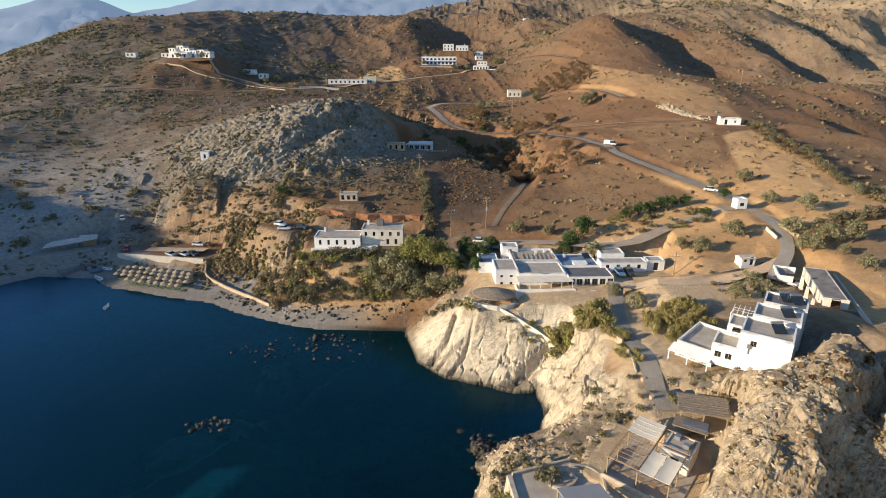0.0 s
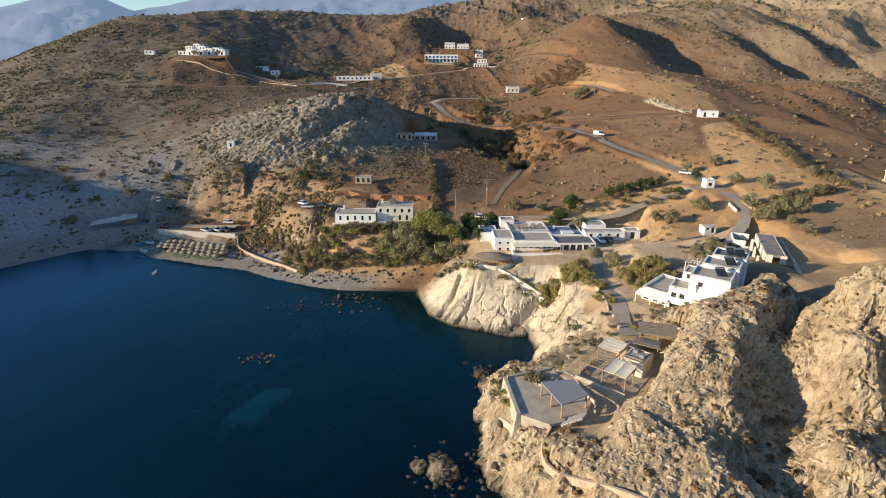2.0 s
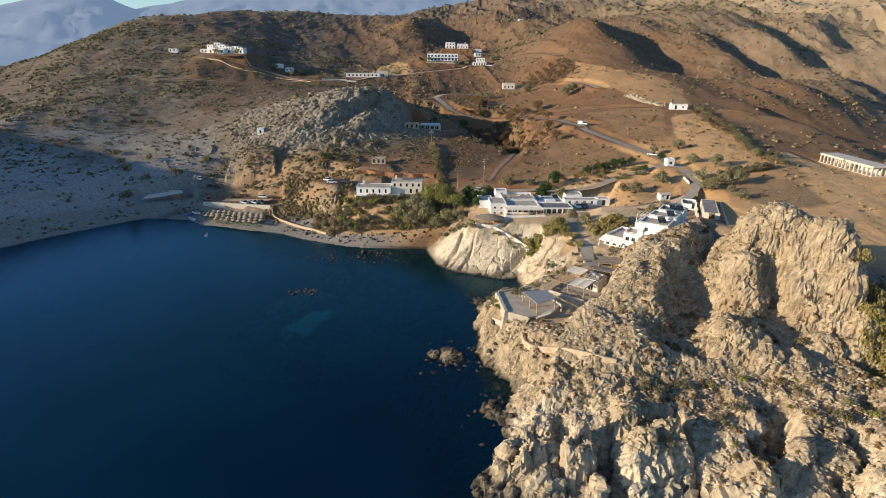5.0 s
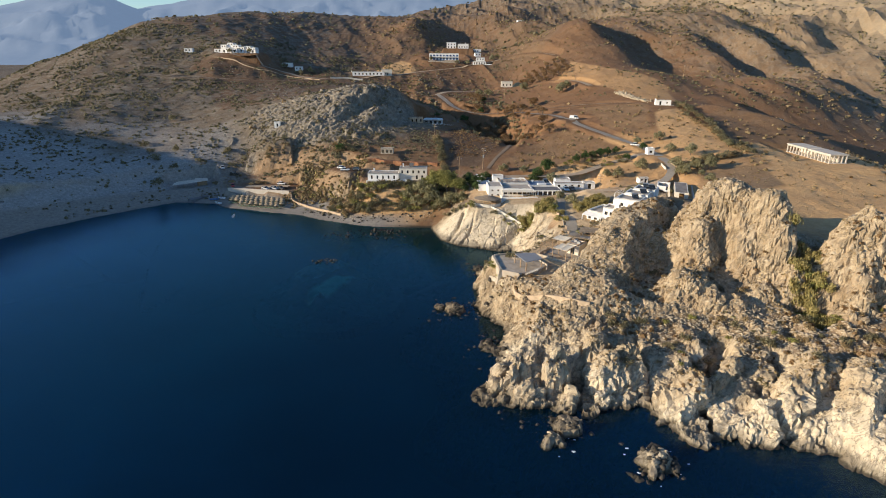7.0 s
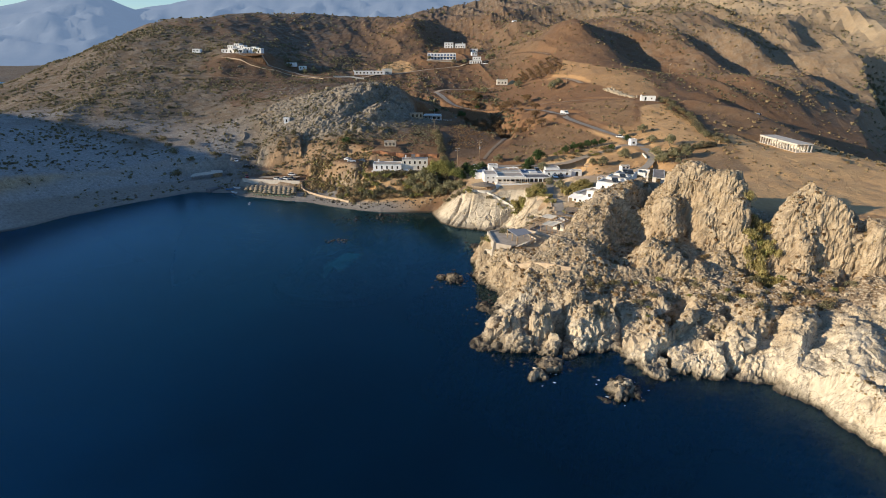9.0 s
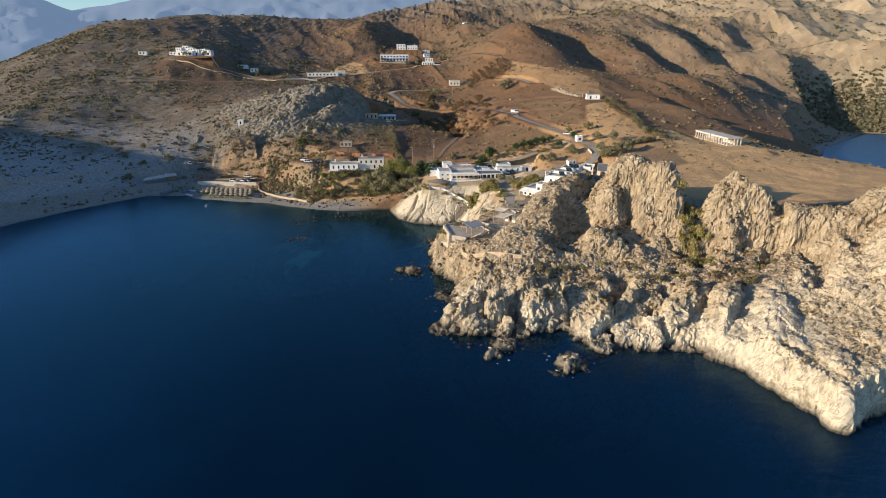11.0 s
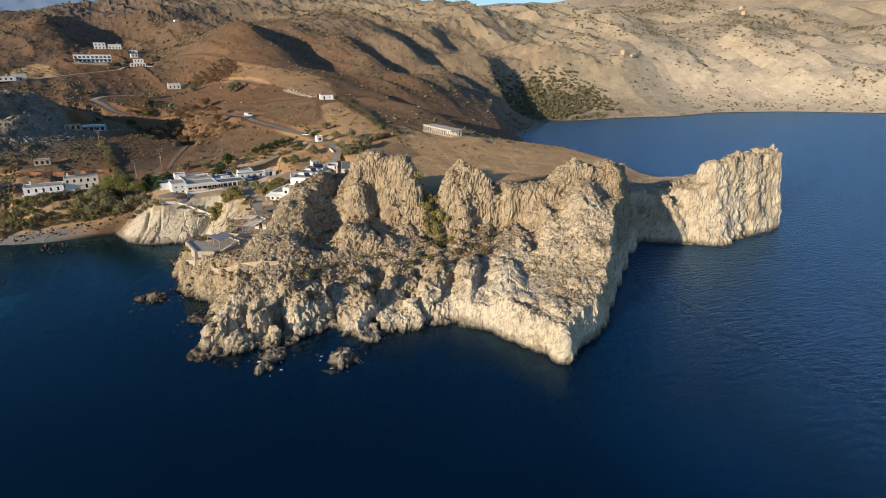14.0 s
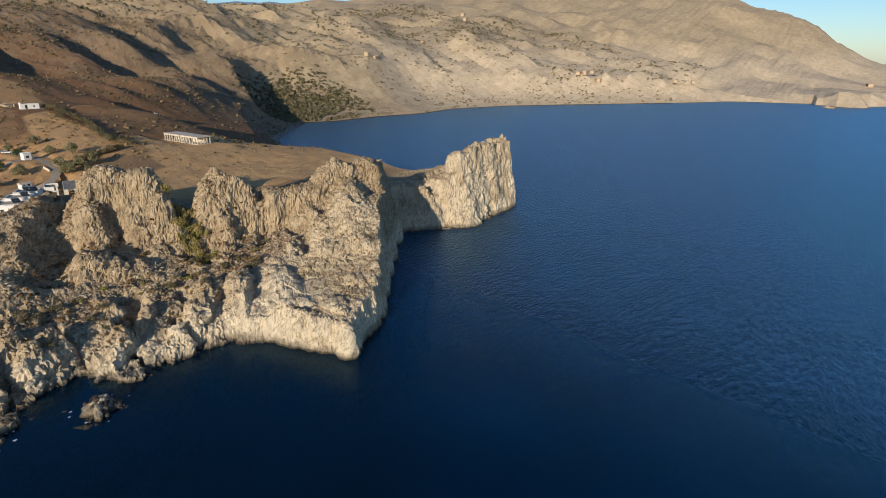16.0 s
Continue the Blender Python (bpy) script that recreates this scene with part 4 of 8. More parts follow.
    wall = step01(slope[r], 0.35, 1.3)
    smooth_face = np.maximum(step01(1.25 - np.hypot((px - 3) / 22, (py - 107) / 14), 0, 0.3), 0.8 * step01(1.25 - np.hypot((px - 23) / 10, (py - 89) / 10), 0, 0.3))
    smooth_face = np.maximum(smooth_face, 0.1 * step01(px, 150, 165))
    slab = step01(1.2 - np.hypot((px - 76) / 13, (py + 9) / 9) + 0.2 * warp, 0, 0.35)
    smooth_face = np.maximum(smooth_face, 0.75 * slab)
    flank = step01(1.2 - np.hypot((0.79 * (px - 40) + 0.61 * (py - 58)) / 26, (0.79 * (py - 58) - 0.61 * (px - 40)) / 8), 0, 0.3)
    smooth_face = np.maximum(smooth_face, 0.5 * flank)
    amp = rock[r] * (0.3 + 0.7 * near) * (1 - 0.85 * smooth_face)
    fine_grid = np.maximum(step01(px, -20, -10) * step01(112 - py, 0, 10), 1.3 * knoll[r])
    low = step01(66 - px, 0, 8) * step01(26 - py, 0, 8)
    cut = step01(0.16 - (c2 - c1), 0, 0.16)
    # smooth faces break into broad slanting plates
    c7, c8, r4 = cells((0.8 * px + 0.6 * pz) / 5.5 + 0.7 * warp, py / 5.0, (0.8 * pz - 0.6 * px) / 3.0, 75)
    _, _, r5 = cells(px / 1.8 + 0.8 * warp, py / 1.8, pz / 1.2, 76)
    plates = 0.5 * (r4 - 0.5) - 0.4 * step01(0.07 - (c8 - c7), 0, 0.07) + 0.06 * (r5 - 0.5)
    disp[r] = amp * ((0.2 + 0.95 * wall) * (1 + 0.4 * step01(px, 150, 165)) * big + (0.16 + 0.5 * wall + 0.25 * low) * (1.4 * (r1 - 0.5) - 0.5 * cut) + (0.22 + 0.38 * wall + 0.35 * low) * edge
                     + fine_grid * ((0.2 + 0.26 * wall + 0.2 * low) * 1.4 * (r2 - 0.5) - (0.1 + 0.25 * wall) * step01(0.14 - (c4 - c3), 0, 0.14) + (0.2 + 0.08 * wall) * 1.4 * (r3 - 0.5)) + 0.26 * small)
    disp[r] += rock[r] * smooth_face * fine_grid * plates
    soft = (0.35 + 0.9 * bluff * step01(slope, 0.3, 0.7)) * fractal(x / 6.0, y / 6.0, 0 * x, 3, 91) * (1 - rock) * (1 - flat) * step01(d, 1, 12) * (1 + 2 * step01(np.hypot(x, y), 250, 700)) * (1 - 0.75 * step01(1.2 - np.hypot((x - 62) / 55, (y - 125) / 40), 0, 0.3))
    co = np.stack([x, y, h], 1) + nrm * disp[:, None]
    co[:, 2] += soft
    # which quads to keep: all but the deep sea bed
    idx = np.arange(nx * ny).reshape(ny, nx)
    q = np.stack([idx[:-1, :-1], idx[:-1, 1:], idx[1:, 1:], idx[1:, :-1]], -1).reshape(-1, 4)
    q = q[(h[q] > -11.4).any(1)]
    used = np.zeros(nx * ny, bool)
    used[q.ravel()] = True
    remap = np.cumsum(used) - 1
    q, co = remap[q], co[used]
    me = bpy.data.meshes.new("ground")
    me.vertices.add(len(co))
    me.vertices.foreach_set("co", co.ravel())
    me.loops.add(q.size)
    me.loops.foreach_set("vertex_index", q.ravel().astype(np.int32))
    me.polygons.add(len(q))
    me.polygons.foreach_set("loop_start", np.arange(0, q.size, 4, dtype=np.int32))
    me.update(calc_edges=True)
    soil = step01(x + 0.25 * y + 60 * mix, -60, 60) * step01(330 - x + 50 * mix + 0.25 * y, -60, 60) * step01(y + 0.35 * np.clip(x - 60, 0, 100), 100, 140) * (1 - 0.75 * step01(y, 500, 900))
    soil = np.maximum(soil, step01(1 - np.hypot((x + 30) / 34, (y - 176) / 18), 0, 0.3))
    soil = np.maximum(soil, 0.8 * step01(1.1 - np.hypot((x + 35) / 42, (y - 128) / 9), 0, 0.3))
    soil = np.maximum(soil, 0.9 * step01(1.2 - np.hypot((x + 150) / 60, (y - 375) / 45) + 0.3 * mix, 0, 0.3))
    soil = np.maximum(soil, 0.9 * step01(1.2 - np.hypot((x - 112) / 45, (y - 98) / 42) + 0.25 * mix, 0, 0.35))
    field = np.zeros(x.size)
    soil = soil * (1 - 0.5 * step01(x + 0.35 * y + 70 * mix, 235, 400) * step01(y, 215, 300))
    gold = step01(x + 0.35 * y + 90 * mix, 295, 640) * (1 - soil)
    field = np.maximum(field, 0.85 * step01(1.2 - np.hypot((x - 112) / 45, (y - 98) / 42) + 0.25 * mix, 0, 0.35))
    strip = step01(1.2 - np.hypot((x - 165) / 26, (y - 58) / 34) + 0.25 * mix, 0, 0.3)
    gold = np.maximum(gold, 0.4 * strip)
    field = np.maximum(field, 0.6 * strip)
    field = np.maximum(field, 0.8 * step01(1.2 - np.hypot((x - 82) / 52, (y - 138) / 44) + 0.25 * mix, 0, 0.4))
    slope_back = step01(1.15 - np.hypot((x - 165) / 95, (y - 118) / 75) + 0.25 * mix, 0, 0.35)
    soil = np.maximum(soil, 0.9 * slope_back)
    gold = gold * (1 - slope_back)
    field = np.maximum(field * (1 - 0.3 * slope_back), 0.4 * slope_back)
    soil = np.maximum(soil, np.maximum(ochre, 0.5 * ledge))
    field = np.maximum(field, 0.75 * step01(1.1 - np.hypot((x + 40) / 36, (y - 136) / 13) + 0.3 * mix, 0, 0.3))
    gravel = np.maximum(step01(1.15 - np.hypot((x - 22) / 16, (y - 108) / 9) + 0.2 * mix, 0, 0.3), step01(1.15 - np.hypot((x - 50) / 30, (y - 110) / 8) + 0.3 * mix, 0, 0.4))
    gravel = np.maximum(gravel, 0.35 * bluff * step01(slope, 0.3, 0.6))
    soil = np.maximum(soil, 0.8 * bluff)
    gravel = np.maximum(gravel, flat * step01(60 - np.abs(x), 0, 20) * step01(150 - y, 0, 10)) * (1 - rock)
    gravel = np.maximum(gravel, 0.7 * step01(13 - d + 6 * mix, 0, 8) * step01(x, 370, 420) * step01(1100 - x, 0, 100))
    sand = step01(0.45 - steep, 0, 0.1) * step01(16 - 8 * step01(x, -64, -54) - d, 0, 3) * step01(400 - np.abs(x), 0, 50)
    gravel = np.where(h < 0, step01(1.2 - np.hypot((0.67 * (x + 42.3) + 0.74 * (y - 70.3)) / 8.0, (0.74 * (x + 42.3) - 0.67 * (y - 70.3)) / 1.9) + 0.5 * mix, 0, 0.5), gravel)
    scrub = np.clip(1 - soil + 0.2, 0, 1) * (1 - head)
    pale = step01(10 - h + 4 * mix, 0, 5) * head * step01(30 - y, 0, 6)
    pale *= 0.35 + 0.65 * step01(fractal(x / 9.0, y / 9.0, 0 * x, 3, 23), -0.35, 0.15)
    pale = np.maximum(pale, step01(1.15 - np.hypot((x - 74) / 16, (y + 20) / 22), 0, 0.4) * step01(slope, 0.8, 1.6))
    pale = np.maximum(pale, step01(1.2 - np.hypot((x - 76) / 13, (y + 9) / 9) + 0.3 * mix, 0, 0.35))
    pale = np.maximum(pale, 0.55 * step01(1.25 - np.hypot((x - 92) / 26, (y + 14) / 22) + 0.3 * mix, 0, 0.3))
    pale = np.maximum(0.9 * pale, 0.9 * step01(1.2 - np.hypot((x - 3) / 22, (y - 106) / 13), 0, 0.3) * step01(slope, 0.3, 0.6))
    pale = np.maximum(pale, 0.5 * cove)
    pale = np.maximum(pale, step01(x, 150, 165) * step01(30 - y, 0, 6) * step01(slope, 0.9, 1.6) * step01(300 - x, 0, 20) * (0.25 + 0.55 * step01(fractal(x / 7.0, y / 7.0, h / 9.0, 3, 25), -0.3, 0.25)))
    dark = 0.3 * step01(-x, -20, 90) * step01(y, 280, 340) + 0.35 * step01(x, -20, 40) * step01(210 - x, 0, 100) * step01(y + 30 * mix, 320, 420)
    for red_, bright_, dark_, pts in FIELDS:
        m_ = inside(x, y, pts, 1.4) * (1 - rock)
        soil, field, dark = soil * (1 - m_) + red_ * m_, field * (1 - m_) + bright_ * m_, dark * (1 - m_) + dark_ * m_
        gold = gold * (1 - m_)
    # hazy lightness put into the colour of the grey western shore slope
    hazy_shingle = step01(-x, 96, 150) * step01(300 - y, 0, 90) * step01(230 - y + 50 * mix, -20, 60)
    straw = 0.9 * step01(x + 40 * mix, 480, 700) * (1 - 0.7 * step01(h + 22 * mix, 45, 130))
    gold = gold * (1 - 0.12 * step01(x, 450, 650) * step01(h + 20 * mix, 60, 110))
    for name, val in (("straw", straw), ("grey", knoll), ("dark", dark), ("hazy_shingle", hazy_shingle), ("field", field), ("gold", gold), ("gravel", gravel), ("rock", rock * (1 - 0.55 * ledge)), ("soil", soil), ("sand", sand), ("scrub", scrub), ("pale", pale)):
        a = me.attributes.new(name, "FLOAT", "POINT")
        a.data.foreach_set("value", np.clip(val, 0, 1)[used].astype(np.float32))
    me.polygons.foreach_set("use_smooth", np.zeros(len(q), bool))
    me.materials.append(GROUND)
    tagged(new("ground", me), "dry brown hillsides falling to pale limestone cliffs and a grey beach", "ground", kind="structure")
    return co, nrm[used], rock[used], slope[used]


SKIN = build_ground()


def build_sea():
    gx = np.array(growing(-10, -4900, 6.0, 1.12)[:0:-1] + growing(-10, 4900, 6.0, 1.12))
    gy = np.array(growing(0, -2500, 6.0, 1.12)[:0:-1] + growing(0, 4900, 6.0, 1.12))
    X, Y = np.meshgrid(gx, gy)
    ny, nx = X.shape
    idx = np.arange(nx * ny).reshape(ny, nx)
    q = np.stack([idx[:-1, :-1], idx[:-1, 1:], idx[1:, 1:], idx[1:, :-1]], -1).reshape(-1, 4)
    me = bpy.data.meshes.new("sea")
    me.from_pydata(np.stack([X.ravel(), Y.ravel(), 0 * X.ravel()], 1).tolist(), [], q.tolist())
    a = me.attributes.new("open", "FLOAT", "POINT")
    x, y = X.ravel(), Y.ravel()
    a.data.foreach_set("value", (0.12 + 0.88 * step01(x - 0.2 * y, 40, 160)).astype(np.float32))
    # two ellipses of darker sea colour, off the headland and south of it
    c = me.attributes.new("deep", "FLOAT", "POINT")
    c.data.foreach_set("value", np.maximum(step01(1.25 - np.hypot((x - 15) / 75, (y + 15) / 95), 0, 0.6), 0.55 * step01(1.25 - np.hypot((x - 55) / 75, (y + 80) / 60), 0, 0.7)).astype(np.float32))
    b = me.attributes.new("shoal", "FLOAT", "POINT")
    b.data.foreach_set("value", (step01(y + 0.3 * np.abs(x + 20), -30, 80) * step01(30 - x, 0, 30) * step01(x, -170, -40)).astype(np.float32))
    me.materials.append(SEA)
    # flat bed in the same absorbed-light colour as the deepest ground
    bed = bpy.data.meshes.new("sea_bed")
    bed.from_pydata([(-4900, -2500, -11.5), (4900, -2500, -11.5), (4900, 4900, -11.5), (-4900, 4900, -11.5)], [], [(0, 1, 2, 3)])
    bed.materials.append(plain("deep_sea_bed", (0.012, 0.05, 0.055), 0.3, 0.02))
    tagged(new("sea_bed", bed), "dim blue-green sea bed", "sea bed", kind="structure")
    tagged(new("water", me), "deep blue sea, calm in the bay and rippled outside", "sea", kind="structure")


build_sea()
# ---- roads ----
def road_surface(name, colour):
    m, n, l = material(name)
    v = where(n, l)
    a = noise_tex(n, l, v, 0.25, 5)
    g = noise_tex(n, l, v, 3.0, 4)
    c = ramp(n, l, a, (0.3, tuple(k * 0.75 for k in colour)), (0.7, tuple(k * 1.2 for k in colour)))
    c = blend(n, l, 0.3, c, ramp(n, l, g, (0.35, tuple(k * 0.6 for k in colour)), (0.65, tuple(k * 1.3 for k in colour))))
    finish(m, n, l, c, 0.9, g, 0.4, 0.05)
    return m


ROAD_MATERIAL = {"asphalt": road_surface("asphalt", (0.33, 0.285, 0.225)), "track": road_surface("track", (0.33, 0.26, 0.185)), "yard": road_surface("yard", (0.56, 0.40, 0.25)), "path": road_surface("path", (0.21, 0.155, 0.105)), "dirt": road_surface("dirt", (0.45, 0.34, 0.225))}


def build_road(hw, key, line):
    p = line[:, :2]
    d = np.gradient(p, axis=0)
    d /= np.linalg.norm(d, axis=1)[:, None] + 1e-9
    side = np.stack([-d[:, 1], d[:, 0]], 1)
    wob = 1 + 0.12 * fractal(p[:, 0] / 5, p[:, 1] / 5, 0 * p[:, 0], 2, 11)
    verts, faces = [], []
    lanes = (-1.0, -0.5, 0.0, 0.5, 1.0)
    spread = np.stack([p + side * (hw * u * wob)[:, None] for u in lanes], 1)
    lie = height(spread[..., 0].ravel(), spread[..., 1].ravel())[0].reshape(len(p), 5)
    lie = np.maximum(lie.max(1) * 0.7 + lie.mean(1) * 0.3, line[:, 2])
    for k in range(len(p)):
        for u, q in zip(lanes, spread[k]):
            verts.append((q[0], q[1], lie[k] + 0.16 - 0.03 * abs(u)))
    for k in range(len(p) - 1):
        for u in range(4):
            a = 5 * k + u
            faces.append((a, a + 1, a + 6, a + 5))
    me = bpy.data.meshes.new("road")
    me.from_pydata(verts, [], faces)
    me.materials.append(ROAD_MATERIAL[key])
    return tagged(new("road", me), {"asphalt": "worn grey asphalt lane climbing the slope", "track": "pale packed-earth lane between the houses", "yard": "tan earth drive beside the restaurant field", "path": "narrow brown farm path along the gully", "dirt": "sandy unpaved hill road"}[key], "road", kind="structure")


for hw, key, line in ROADS:
    build_road(hw, key, line)

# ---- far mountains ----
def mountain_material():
    m, n, l = material("hazed_limestone")
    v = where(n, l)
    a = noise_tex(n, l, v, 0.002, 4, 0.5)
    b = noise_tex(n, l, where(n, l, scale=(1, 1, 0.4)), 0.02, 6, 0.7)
    # rock colours already shifted towards the blue of distant haze
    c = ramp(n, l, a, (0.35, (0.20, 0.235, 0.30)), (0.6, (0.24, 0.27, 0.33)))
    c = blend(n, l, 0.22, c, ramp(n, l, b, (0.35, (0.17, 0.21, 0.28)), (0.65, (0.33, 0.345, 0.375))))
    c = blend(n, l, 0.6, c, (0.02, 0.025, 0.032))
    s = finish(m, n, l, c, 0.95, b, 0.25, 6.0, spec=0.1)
    # a glow adds the blue of the air over that distance
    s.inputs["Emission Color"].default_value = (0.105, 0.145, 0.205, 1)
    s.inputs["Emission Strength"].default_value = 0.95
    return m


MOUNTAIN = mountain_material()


def mountain_range(label, away, deep, profile, seed):
    """A range seen all round from the bay: bearing (degrees from the y axis) and rise (degrees) of its crest."""
    bear = np.arange(profile[0][0], profile[-1][0] + 0.01, 0.35)
    rise = np.interp(bear, [p[0] for p in profile], [p[1] for p in profile])
    rise = rise + 0.16 * fractal(bear / 1.6, 0 * bear, 0 * bear, 4, seed)
    rows = 26
    verts = []
    for r in range(rows):
        t = r / (rows - 1)
        dist = away - deep * (1 - t)
        k = np.radians(bear)
        x, y = dist * np.sin(k), dist * np.cos(k) - 100
        crest = 66 + away * np.tan(np.radians(rise))
        z = crest * (t ** 1.3) + 70 * (t * (1 - t)) * 4 * fractal(x / 260.0, y / 260.0, 0 * x, 5, seed + 4, 0.55, True) * np.minimum(1, 3 * t)
        verts.append(np.stack([x, y, z], 1))
    v = np.concatenate(verts)
    n = len(bear)
    f = [(r * n + c, r * n + c + 1, (r + 1) * n + c + 1, (r + 1) * n + c) for r in range(rows - 1) for c in range(n - 1)]
    me = bpy.data.meshes.new("mountain_range")
    me.from_pydata(v.tolist(), [], f)
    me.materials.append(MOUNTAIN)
    me.polygons.foreach_set("use_smooth", np.ones(len(f), bool))
    tagged(new("backdrop_mountains", me), label, "mountains", kind="structure")


mountain_range("mountain range behind the western hills, coloured haze-blue", 4300, 1500, [(-52, 1.0), (-45, 2.0), (-38.3, 2.84), (-34.5, 4.0), (-32.3, 4.4), (-31, 4.1), (-28.6, 3.1), (-26, 3.6), (-23, 4.5), (-18, 5.2), (-8, 5.6), (4, 5.4), (14, 6.0), (24, 5.4), (29, 4.6), (32, 4.2), (36, 4.6), (42, 4.7), (45.5, 4.3), (50, 4.2), (56, 4.9), (64, 4.0), (72, 2.0)], 301)

# ---- building tools ----
WHITE = plain("white_plaster", (0.78, 0.76, 0.72), 0.14, 0.5)
CREAM = plain("cream_plaster", (0.66, 0.60, 0.50), 0.16, 0.5)
ROOF = plain("grey_roof", (0.43, 0.37, 0.30), 0.35, 0.4)
DARK_ROOF = plain("dark_roof", (0.155, 0.15, 0.15), 0.3, 0.5)
BLUE_ROOF = plain("blue_grey_roof", (0.16, 0.22, 0.30), 0.25, 0.4)
STONE = plain("rubble_stone", (0.46, 0.39, 0.30), 0.4, 1.1, bump=0.8)
CONCRETE = plain("concrete", (0.55, 0.49, 0.41), 0.18, 0.6)
PAVING = plain("paving", (0.44, 0.37, 0.29), 0.3, 0.5)
WOOD = plain("weathered_wood", (0.33, 0.23, 0.14), 0.35, 1.5)
REED = plain("reed_matting", (0.25, 0.20, 0.145), 0.45, 2.2, bump=0.9)
CANVAS = plain("beige_canvas", (0.80, 0.70, 0.53), 0.12, 0.7, bump=0.1)
TARP = plain("dark_green_net", (0.05, 0.07, 0.07), 0.3, 0.8)
METAL = plain("galvanised_metal", (0.42, 0.42, 0.42), 0.15, 2.0, 0.45, 0.1, 0.8)
SHUTTER = plain("blue_shutter", (0.07, 0.16, 0.36), 0.2, 1.0)
EARTH_WALL = plain("earthy_wall", (0.48, 0.36, 0.24), 0.35, 0.8, bump=0.6)
RUBBER = plain("rubber", (0.03, 0.03, 0.03), 0.2, 3.0)
GREEN_MAT = plain("green_sunbed", (0.20, 0.30, 0.20), 0.2, 2.0)
THATCH = plain("thatch", (0.34, 0.27, 0.18), 0.4, 3.0, bump=0.8)


def glass_material():
    m, n, l = material("window_glass")
    b = finish(m, n, l, (0.05, 0.065, 0.08), 0.06, spec=0.6)
    b.inputs["Transmission Weight"].default_value = 0.55
    return m


GLASS = glass_material()


def paint(name, colour):
    m, n, l = material(name)
    v = where(n, l, "Object")
    c = ramp(n, l, noise_tex(n, l, v, 3.0, 4), (0.35, tuple(k * 0.86 for k in colour)), (0.65, colour))
    b = finish(m, n, l, c, 0.28, spec=0.5)
    b.inputs["Coat Weight"].default_value = 0.5
    return m


def thing(name, x, y, z, turn, label, category, group=""):
    ob = new(name)
    ob.empty_display_size = 0.5
    ob.matrix_basis = pose(x, y, z, 0, 0, turn)
    return tagged(ob, label, category, group)


def part(name, bm, mat, parent, label=""):
    me = bpy.data.meshes.new(name)
    bm.to_mesh(me)
    bm.free()
    me.materials.append(mat)
    ob = new(name, me)
    ob.parent = parent
    if label:
        ob["label"] = label
    return ob


def box(bm, x0, x1, y0, y1, z0, z1, lean=0.0):
    """A block; lean draws its top in on all sides."""
    v = [bm.verts.new(p) for p in ((x0, y0, z0), (x1, y0, z0), (x1, y1, z0), (x0, y1, z0),
                                   (x0 + lean, y0 + lean, z1), (x1 - lean, y0 + lean, z1), (x1 - lean, y1 - lean, z1), (x0 + lean, y1 - lean, z1))]
    for f in ((3, 2, 1, 0), (4, 5, 6, 7), (0, 1, 5, 4), (1, 2, 6, 5), (2, 3, 7, 6), (3, 0, 4, 7)):
        bm.faces.new([v[k] for k in f])


def boxes(*sizes):
    bm = bmesh.new()
    for s in sizes:
        box(bm, *s)
    return bm


def beam(bm, a, b, wide, high):
    """A squared bar from a to b."""
    a, b = Vector(a), Vector(b)
    d = (b - a).normalized()
    s = d.cross(Vector((0, 0, 1)))
    s = s.normalized() if s.length > 0.01 else Vector((1, 0, 0))
    u = s.cross(d)
    v = []
    for p in (a, b):
        for i, j in ((-1, -1), (1, -1), (1, 1), (-1, 1)):
            v.append(bm.verts.new(p + s * (i * wide / 2) + u * (j * high / 2)))
    for f in ((0, 1, 2, 3), (7, 6, 5, 4), (0, 4, 5, 1), (1, 5, 6, 2), (2, 6, 7, 3), (3, 7, 4, 0)):
        bm.faces.new([v[k] for k in f])


def tube(bm, a, b, ra, rb, sides=7):
    a, b = Vector(a), Vector(b)
    d = (b - a).normalized()
    s = d.orthogonal().normalized()
    u = d.cross(s)
    rings = []
    for p, r in ((a, ra), (b, rb)):
        rings.append([bm.verts.new(p + (s * math.cos(k * math.tau / sides) + u * math.sin(k * math.tau / sides)) * r) for k in range(sides)])
    for k in range(sides):
        bm.faces.new((rings[0][k], rings[0][(k + 1) % sides], rings[1][(k + 1) % sides], rings[1][k]))
    bm.faces.new(rings[1])
    bm.faces.new(rings[0][::-1])


FACES = {"S": ((-1, -1), (1, 0), (0, -1)), "N": ((1, 1), (-1, 0), (0, 1)), "W": ((-1, 1), (0, -1), (-1, 0)), "E": ((1, -1), (0, 1), (1, 0))}


